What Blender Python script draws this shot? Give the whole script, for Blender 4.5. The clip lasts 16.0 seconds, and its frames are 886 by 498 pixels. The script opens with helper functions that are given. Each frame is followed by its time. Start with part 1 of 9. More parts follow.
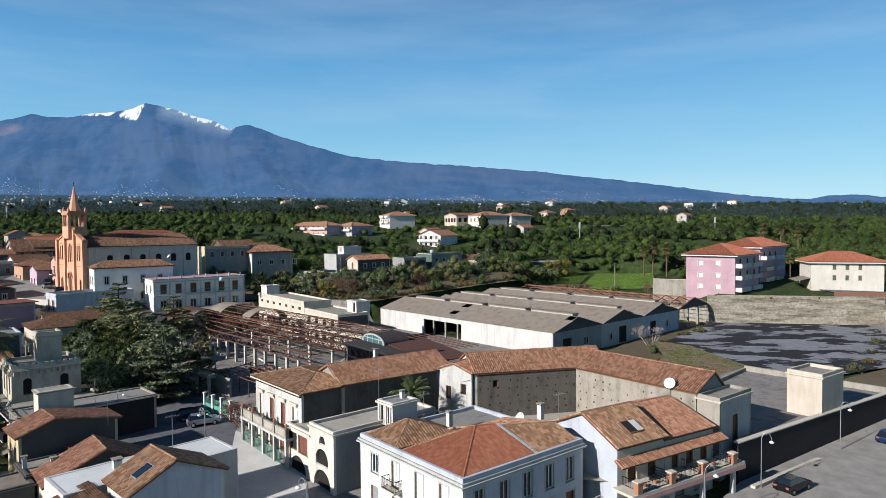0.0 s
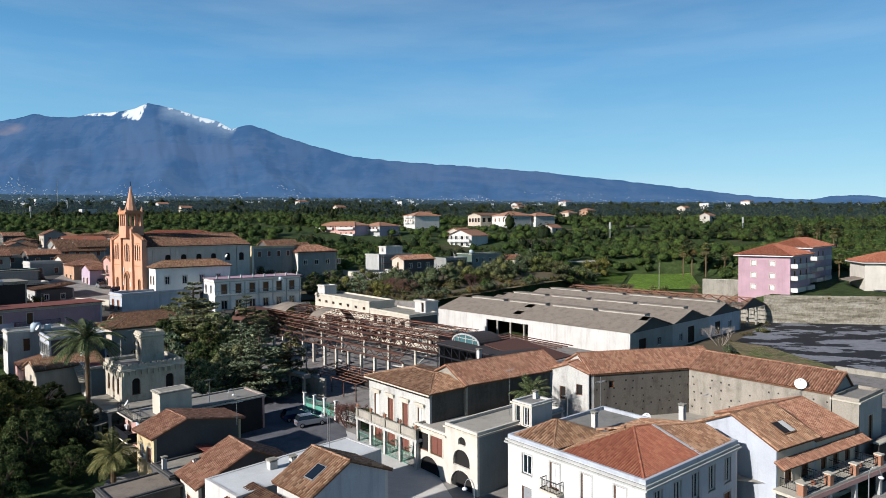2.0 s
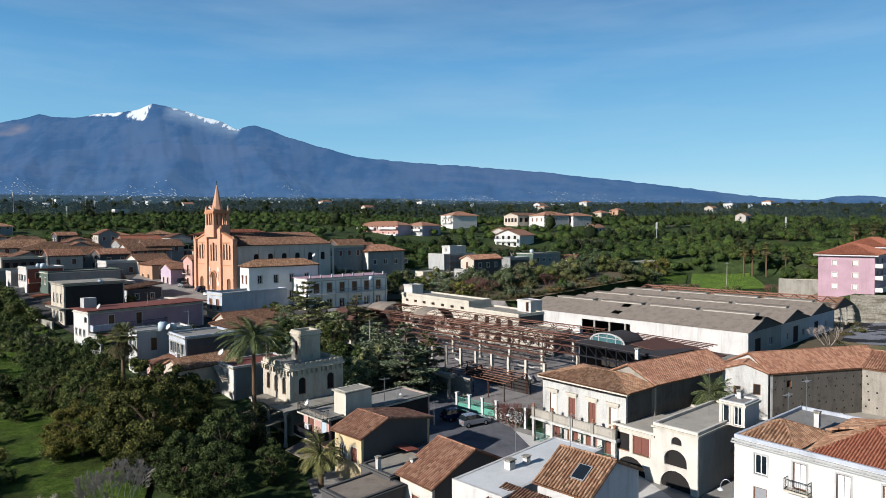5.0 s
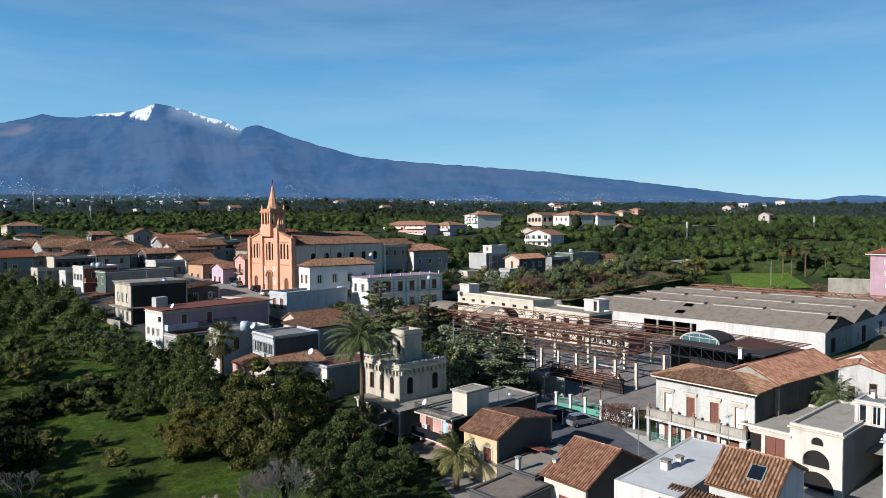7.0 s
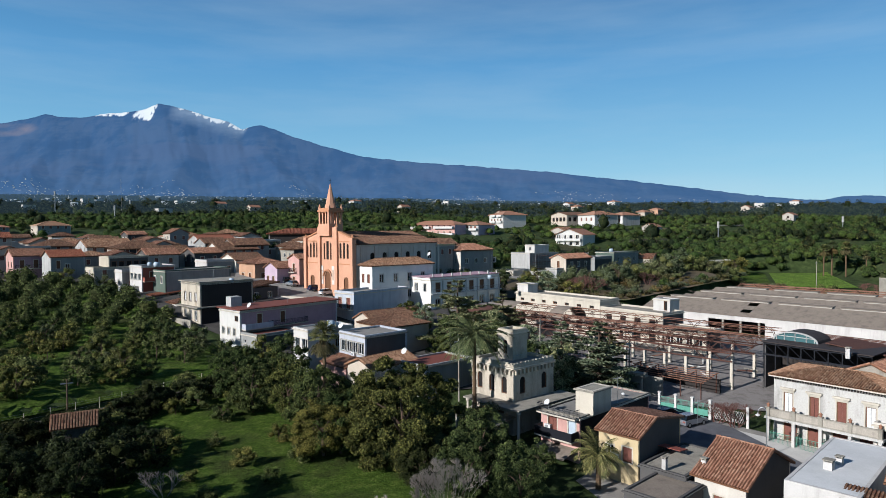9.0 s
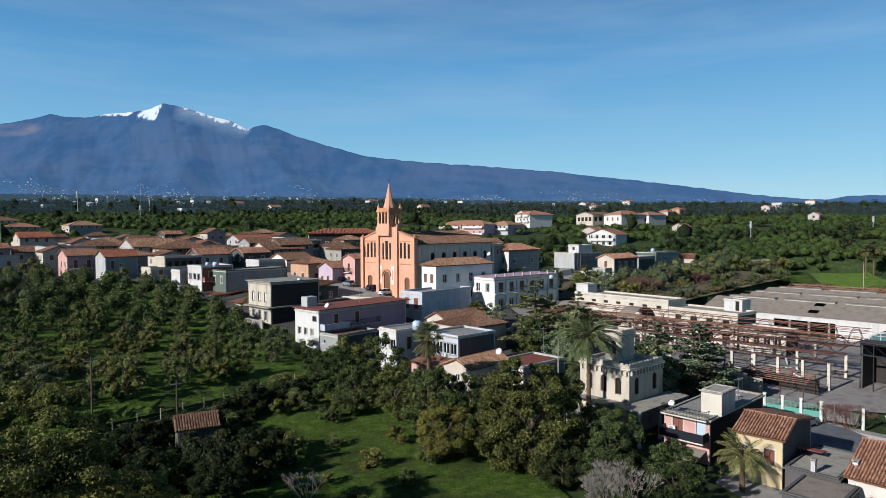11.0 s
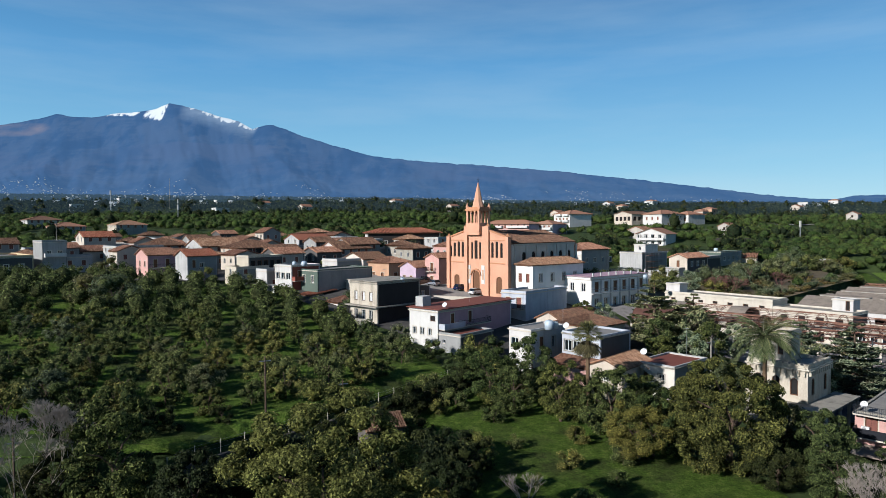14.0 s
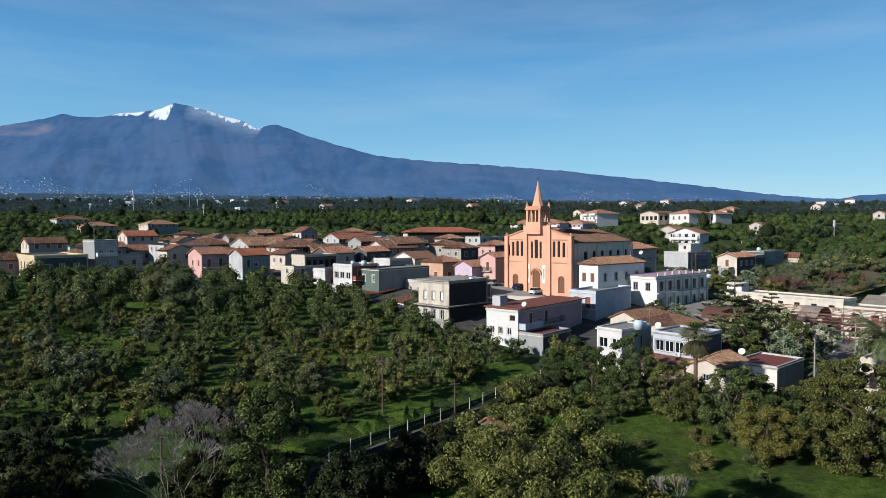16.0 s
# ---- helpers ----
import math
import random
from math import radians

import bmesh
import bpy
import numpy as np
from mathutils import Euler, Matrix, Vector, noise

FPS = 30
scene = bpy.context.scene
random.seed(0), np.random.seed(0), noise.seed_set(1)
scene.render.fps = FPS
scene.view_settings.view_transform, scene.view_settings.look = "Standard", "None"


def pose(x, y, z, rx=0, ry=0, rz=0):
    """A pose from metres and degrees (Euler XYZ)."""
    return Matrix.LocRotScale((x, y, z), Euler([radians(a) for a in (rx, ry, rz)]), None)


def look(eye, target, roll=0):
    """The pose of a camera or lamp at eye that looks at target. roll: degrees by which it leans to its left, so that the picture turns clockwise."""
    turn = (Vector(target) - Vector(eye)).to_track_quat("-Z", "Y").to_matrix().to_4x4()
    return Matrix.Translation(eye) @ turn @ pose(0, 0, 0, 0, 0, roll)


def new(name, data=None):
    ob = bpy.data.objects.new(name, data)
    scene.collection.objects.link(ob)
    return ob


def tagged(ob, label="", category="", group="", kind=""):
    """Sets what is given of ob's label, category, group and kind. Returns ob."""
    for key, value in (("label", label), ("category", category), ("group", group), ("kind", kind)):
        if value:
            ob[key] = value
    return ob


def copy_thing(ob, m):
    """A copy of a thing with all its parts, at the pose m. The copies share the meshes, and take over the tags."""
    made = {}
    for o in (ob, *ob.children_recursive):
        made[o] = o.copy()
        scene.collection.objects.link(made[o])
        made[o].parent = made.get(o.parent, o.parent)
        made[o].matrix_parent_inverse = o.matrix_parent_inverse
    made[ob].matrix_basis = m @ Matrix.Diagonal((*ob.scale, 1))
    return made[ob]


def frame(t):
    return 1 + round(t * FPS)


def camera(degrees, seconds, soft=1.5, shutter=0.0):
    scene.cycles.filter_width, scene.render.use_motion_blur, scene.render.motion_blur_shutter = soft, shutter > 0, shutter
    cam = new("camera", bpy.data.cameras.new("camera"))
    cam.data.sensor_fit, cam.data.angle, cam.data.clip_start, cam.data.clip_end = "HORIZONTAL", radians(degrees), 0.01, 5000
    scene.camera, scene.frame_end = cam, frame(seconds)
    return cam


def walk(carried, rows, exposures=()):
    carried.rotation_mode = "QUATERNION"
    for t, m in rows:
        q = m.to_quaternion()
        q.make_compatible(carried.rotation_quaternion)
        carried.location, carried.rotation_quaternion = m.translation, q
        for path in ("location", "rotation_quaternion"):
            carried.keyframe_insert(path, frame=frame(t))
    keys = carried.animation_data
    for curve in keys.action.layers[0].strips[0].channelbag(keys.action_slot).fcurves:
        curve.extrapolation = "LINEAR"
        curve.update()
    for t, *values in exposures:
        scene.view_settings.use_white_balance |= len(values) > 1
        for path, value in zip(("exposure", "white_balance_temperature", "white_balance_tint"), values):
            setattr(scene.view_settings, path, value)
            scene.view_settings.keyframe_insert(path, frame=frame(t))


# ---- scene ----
cam = camera(69.3, 16.0, soft=0.35)
METRES, EYE, TILT, LEAN, TURN = 110.0, 26.0, 0.0, 0.0, 0.0
ROWS = [
    (0.0, 0.0, 0.0, 0.0, -0.01, -1.88, 0.41),
    (0.5, -0.0317, 0.0009, 0.0002, -0.0, -1.87, 0.38),
    (1.0, -0.0634, 0.002, 0.0005, -0.0, -1.87, 0.4),
    (1.5, -0.095, 0.0031, 0.0003, 0.01, -1.87, 0.38),
    (2.0, -0.1266, 0.0041, 0.0, 0.02, -1.86, 0.36),
    (2.5, -0.1579, 0.0049, -0.0001, 0.04, -1.84, 0.36),
    (3.0, -0.1894, 0.0057, -0.0003, 0.06, -1.84, 0.35),
    (3.5, -0.2207, 0.0066, -0.0006, 0.08, -1.84, 0.34),
    (4.0, -0.2521, 0.0076, -0.0012, 0.1, -1.82, 0.34),
    (6.5, -0.4086, 0.0133, -0.0016, 0.22, -1.83, 0.34),
    (7.0, -0.4376, 0.0141, -0.0019, 0.24, -1.84, 0.34),
    (7.5, -0.4689, 0.0148, -0.0024, 0.25, -1.84, 0.34),
    (8.0, -0.5003, 0.0157, -0.0026, 0.27, -1.83, 0.33),
    (8.5, -0.5314, 0.0165, -0.0028, 0.3, -1.83, 0.34),
    (9.0, -0.5628, 0.0172, -0.0028, 0.33, -1.83, 0.33),
    (11.5, -0.7184, 0.0208, -0.0014, 0.57, -1.86, 0.32),
    (12.0, -0.7497, 0.0218, -0.0013, 0.61, -1.86, 0.31),
    (12.5, -0.7812, 0.0228, -0.0014, 0.65, -1.87, 0.32),
    (13.0, -0.8126, 0.024, -0.0014, 0.68, -1.87, 0.33),
    (13.5, -0.8441, 0.0248, -0.0015, 0.73, -1.88, 0.32),
    (14.0, -0.8754, 0.0256, -0.0018, 0.78, -1.88, 0.32),
    (14.5, -0.9067, 0.0267, -0.0018, 0.84, -1.88, 0.33),
    (15.0, -0.9378, 0.0276, -0.0018, 0.91, -1.9, 0.31),
    (15.5, -0.969, 0.0283, -0.0022, 0.96, -1.9, 0.31),
    (16.0, -0.9995, 0.0287, -0.002, 1.01, -1.91, 0.32),
]
walk(cam, [(t, pose(0, 0, EYE, TILT, LEAN, TURN) @ pose(METRES * x, METRES * y, METRES * z, 90 + pitch, roll, yaw)) for t, x, y, z, yaw, pitch, roll in ROWS],
     exposures=[(0.0, 0.96, 6220, 7), (4.0, 0.92, 6220, 7), (7.0, 0.9, 6120, 7), (9.0, 0.76, 6020, 7), (12.5, 0.8, 6020, 7), (16.0, 0.83, 6020, 7)])

# ---- world, sun ----
SUN_AZ, SUN_EL = radians(216.0), radians(25.0)      # direction to the sun, counter-clockwise from +x
sun_to = Vector((math.cos(SUN_AZ) * math.cos(SUN_EL), math.sin(SUN_AZ) * math.cos(SUN_EL), math.sin(SUN_EL)))
world = bpy.data.worlds.new("sky")
scene.world = world
world.use_nodes = True
wn, wl = world.node_tree.nodes, world.node_tree.links
wn.clear()
sky = wn.new("ShaderNodeTexSky")
sky.sky_type, sky.sun_disc = "NISHITA", False
sky.sun_elevation, sky.sun_rotation = SUN_EL, radians(90.0) - SUN_AZ
sky.altitude, sky.air_density, sky.dust_density, sky.ozone_density = 60.0, 1.0, 0.0, 1.6
co = wn.new("ShaderNodeTexCoord")
mp = wn.new("ShaderNodeMapping")
mp.inputs["Scale"].default_value = (1.4, 1.0, 9.0)
mp.inputs["Rotation"].default_value = (0.0, radians(-4), 0.0)
cn = wn.new("ShaderNodeTexNoise")
cn.inputs["Scale"].default_value, cn.inputs["Detail"].default_value, cn.inputs["Roughness"].default_value = 1.7, 7.0, 0.55
cr = wn.new("ShaderNodeValToRGB")
cr.color_ramp.elements[0].position, cr.color_ramp.elements[1].position = 0.46, 0.9
cr.color_ramp.elements[0].color, cr.color_ramp.elements[1].color = (0, 0, 0, 1), (0.26, 0.26, 0.26, 1)
mx = wn.new("ShaderNodeMixRGB")
mx.inputs["Color2"].default_value = (5.2, 6.0, 6.6, 1)
bg = wn.new("ShaderNodeBackground")
bg.inputs["Strength"].default_value = 0.0665
ow = wn.new("ShaderNodeOutputWorld")
wl.new(co.outputs["Generated"], mp.inputs["Vector"])
wl.new(mp.outputs["Vector"], cn.inputs["Vector"])
wl.new(cn.outputs["Fac"], cr.inputs["Fac"])
wl.new(cr.outputs["Color"], mx.inputs["Fac"])
sz = wn.new("ShaderNodeSeparateXYZ")
wl.new(co.outputs["Generated"], sz.inputs[0])
sr = wn.new("ShaderNodeValToRGB")
SKY_TONES = ((0.0, (0.46, 0.73, 0.87)), (0.1, (0.27, 0.57, 0.79)), (0.24, (0.125, 0.375, 0.68)), (0.40, (0.04, 0.15, 0.37)), (1.0, (0.01, 0.036, 0.12)))
while len(sr.color_ramp.elements) < len(SKY_TONES):
    sr.color_ramp.elements.new(0.5)
for i, (at_, c_) in enumerate(SKY_TONES):
    sr.color_ramp.elements[i].position = at_
for i, (at_, c_) in enumerate(SKY_TONES):
    sr.color_ramp.elements[i].color = (*c_, 1)
wl.new(sz.outputs["Z"], sr.inputs["Fac"])
sg = wn.new("ShaderNodeMixRGB")
sg.blend_type = "MULTIPLY"
sg.inputs["Fac"].default_value = 1.0
sg.inputs["Color2"].default_value = (8.0, 8.0, 8.0, 1)
wl.new(sr.outputs["Color"], sg.inputs["Color1"])
sm = wn.new("ShaderNodeMixRGB")
sm.inputs["Fac"].default_value = 0.85
wl.new(sky.outputs["Color"], sm.inputs["Color1"])
wl.new(sg.outputs["Color"], sm.inputs["Color2"])
wl.new(sm.outputs["Color"], mx.inputs["Color1"])
wl.new(mx.outputs["Color"], bg.inputs["Color"])
wl.new(bg.outputs["Background"], ow.inputs["Surface"])
sun = new("sun", bpy.data.lights.new("sun", "SUN"))
sun.data.energy, sun.data.angle, sun.data.color = 4.5, radians(0.55), (1.0, 0.93, 0.9)
sun.matrix_world = look(sun_to * 900, (0, 0, 0))

# ---- materials ----
TONE_SCALE = 0.7      # all colours and glows scaled down, so that shade comes out deeper


def lin(h):
    """A linear colour from a hex triple, scaled down to deepen the shade."""
    v = [int(h[i:i + 2], 16) / 255 for i in (0, 2, 4)]
    return tuple(TONE_SCALE * (c / 12.92 if c < 0.04 else ((c + 0.055) / 1.055) ** 2.4) for c in v) + (1.0,)


class Nodes:
    """A small wrapper to wire shader nodes of one material."""
    def __init__(self, name):
        self.m = bpy.data.materials.new(name)
        self.m.use_nodes = True
        self.t = self.m.node_tree
        self.bsdf = self.t.nodes["Principled BSDF"]
        self.out = self.t.nodes["Material Output"]

    def add(self, kind, **sets):
        n = self.t.nodes.new(kind)
        for k, v in sets.items():
            n.inputs[k.replace("_", " ")].default_value = v
        return n

    def link(self, a, b):
        self.t.links.new(a, b)

    def where(self, scale=(1, 1, 1), rot=(0, 0, 0)):
        g = self.add("ShaderNodeNewGeometry")
        mp_ = self.add("ShaderNodeMapping", Scale=scale, Rotation=rot)
        self.link(g.outputs["Position"], mp_.inputs["Vector"])
        return mp_.outputs["Vector"]

    def noise(self, vec, scale, detail=4.0, rough=0.6):
        n = self.add("ShaderNodeTexNoise", Scale=scale, Detail=detail, Roughness=rough)
        self.link(vec, n.inputs["Vector"])
        return n.outputs["Fac"]

    def ramp(self, fac, *stops):
        r = self.add("ShaderNodeValToRGB")
        el = r.color_ramp.elements
        while len(el) < len(stops):
            el.new(0.5)
        for e, (p, c) in zip(el, stops):
            e.position = p
            e.color = c if isinstance(c, tuple) else (c, c, c, 1)
        self.link(fac, r.inputs["Fac"])
        return r.outputs["Color"]

    def mix(self, fac, a, b, how="MIX"):
        m = self.add("ShaderNodeMixRGB")
        m.blend_type = how
        for v, k in ((fac, "Fac"), (a, "Color1"), (b, "Color2")):
            if isinstance(v, (tuple, float, int)):
                m.inputs[k].default_value = v
            else:
                self.link(v, m.inputs[k])
        return m.outputs["Color"]

    def done(self, col, rough=0.8, bump=None, strength=0.3, dist=0.05, metal=0.0, spec=0.3):
        if isinstance(col, tuple):
            self.bsdf.inputs["Base Color"].default_value = col
        else:
            self.link(col, self.bsdf.inputs["Base Color"])
        self.bsdf.inputs["Roughness"].default_value = rough
        self.bsdf.inputs["Metallic"].default_value = metal
        self.bsdf.inputs["Specular IOR Level"].default_value = spec
        if bump is not None:
            b = self.add("ShaderNodeBump", Strength=strength, Distance=dist)
            self.link(bump, b.inputs["Height"])
            self.link(b.outputs["Normal"], self.bsdf.inputs["Normal"])
        return self.m


def scaled(c, k):
    return tuple(min(1.0, v * k) for v in c[:3]) + (1.0,)


def plaster(name, hexcol, dirt=0.35, stain="4a463e", rough=0.9):
    """Painted render with broad stains, rain streaks and grain."""
    n = Nodes(name)
    c = lin(hexcol)
    p = n.where()
    big = n.ramp(n.noise(p, 0.35, 5.0), (0.35, 0.0), (0.75, 1.0))
    streak = n.ramp(n.noise(n.where((0.9, 0.9, 0.1)), 1.0, 7.0, 0.7), (0.5, 0.0), (0.85, 1.0))
    fine = n.noise(p, 9.0, 6.0)
    a = n.mix(big, scaled(c, 1.06), scaled(c, 0.86))
    b = n.mix(n.mix(dirt, (0, 0, 0, 1), streak), a, lin(stain))
    d = n.mix(0.16, b, n.ramp(fine, (0.3, 0.35), (0.7, 1.0)), "MULTIPLY")
    return n.done(d, rough, fine, 0.25, 0.03, spec=0.15)


def decayed(name, hexcol, under="6e665a", black="2c2a27"):
    """Old render, flaked in patches to the masonry and blackened by damp."""
    n = Nodes(name)
    p = n.where()
    flake = n.ramp(n.noise(p, 0.55, 8.0, 0.65), (0.54, 0.0), (0.68, 0.8))
    damp = n.ramp(n.noise(n.where((0.8, 0.8, 0.16)), 0.9, 8.0, 0.66), (0.48, 0.0), (0.82, 1.0))
    grain = n.noise(p, 7.0, 6.0)
    a = n.mix(flake, lin(hexcol), lin(under))
    b = n.mix(n.mix(0.7, (0, 0, 0, 1), damp), a, lin(black))
    c = n.mix(0.35, b, n.ramp(grain, (0.3, 0.4), (0.7, 1.0)), "MULTIPLY")
    return n.done(c, 0.95, grain, 0.5, 0.05, spec=0.1)


def tiles_mat(name, *hexes, lichen=0.35):
    """Fired clay; each tile has its own tone, with lichen over all."""
    n = Nodes(name)
    g = n.add("ShaderNodeNewGeometry")
    k = len(hexes) - 1
    tone = n.ramp(g.outputs["Random Per Island"], *[(i / k, lin(h)) for i, h in enumerate(hexes)])
    p = n.where()
    li = n.ramp(n.noise(p, 0.8, 7.0, 0.7), (0.5, 0.0), (0.7, 1.0))
    a = n.mix(n.mix(lichen, (0, 0, 0, 1), li), tone, lin("6d6250"))
    fine = n.noise(p, 14.0, 4.0)
    b = n.mix(0.3, a, n.ramp(fine, (0.3, 0.45), (0.7, 1.0)), "MULTIPLY")
    return n.done(b, 0.88, fine, 0.3, 0.02, spec=0.15)


def plain(name, hexcol, rough=0.6, metal=0.0, spec=0.3, var=0.18, scale=3.0):
    n = Nodes(name)
    c = lin(hexcol)
    f = n.noise(n.where(), scale, 5.0)
    return n.done(n.mix(f, scaled(c, 1 - var), scaled(c, 1 + var)), rough, metal=metal, spec=spec)


TREE_TONES = ((0.0, (0.72, 0.8, 0.72, 1)), (0.4, (1, 1, 1, 1)), (0.75, (1.22, 1.1, 0.88, 1)), (1.0, (1.3, 1.04, 0.84, 1)))


def leaf_mat(name, dark, mid, light, rough=0.75):
    n = Nodes(name)
    g = n.add("ShaderNodeNewGeometry")
    tone = n.ramp(g.outputs["Random Per Island"], (0.0, lin(dark)), (0.55, lin(mid)), (1.0, lin(light)))
    o = n.add("ShaderNodeObjectInfo")
    vary = n.ramp(o.outputs["Random"], *TREE_TONES)
    big = n.ramp(n.noise(n.where(), 0.22, 3.0), (0.35, 0.7), (0.65, 1.15))
    c = n.mix(1.0, n.mix(1.0, tone, vary, "MULTIPLY"), big, "MULTIPLY")
    m = n.done(c, rough, spec=0.08)
    tr = n.add("ShaderNodeBsdfTranslucent")
    n.link(c, tr.inputs["Color"])
    ms = n.add("ShaderNodeMixShader", Fac=0.08)
    n.link(n.bsdf.outputs[0], ms.inputs[1])
    n.link(tr.outputs[0], ms.inputs[2])
    n.link(ms.outputs[0], n.out.inputs["Surface"])
    return m


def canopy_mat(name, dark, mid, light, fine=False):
    """Dense foliage seen from afar: noise paints leaf clumps and the shade in the gaps between them."""
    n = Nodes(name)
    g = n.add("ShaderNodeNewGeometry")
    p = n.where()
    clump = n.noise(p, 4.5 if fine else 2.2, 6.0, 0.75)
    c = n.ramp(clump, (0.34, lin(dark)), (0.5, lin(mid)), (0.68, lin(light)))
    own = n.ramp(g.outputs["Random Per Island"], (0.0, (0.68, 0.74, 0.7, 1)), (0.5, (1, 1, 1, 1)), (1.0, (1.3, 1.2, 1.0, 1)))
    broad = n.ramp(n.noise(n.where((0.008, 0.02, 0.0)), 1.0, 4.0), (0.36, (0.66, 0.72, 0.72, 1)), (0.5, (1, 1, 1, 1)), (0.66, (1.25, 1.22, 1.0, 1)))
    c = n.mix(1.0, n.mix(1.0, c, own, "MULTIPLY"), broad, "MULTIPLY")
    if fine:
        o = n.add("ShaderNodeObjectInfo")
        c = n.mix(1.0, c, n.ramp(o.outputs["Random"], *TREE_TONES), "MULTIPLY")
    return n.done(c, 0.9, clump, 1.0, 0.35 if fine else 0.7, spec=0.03)


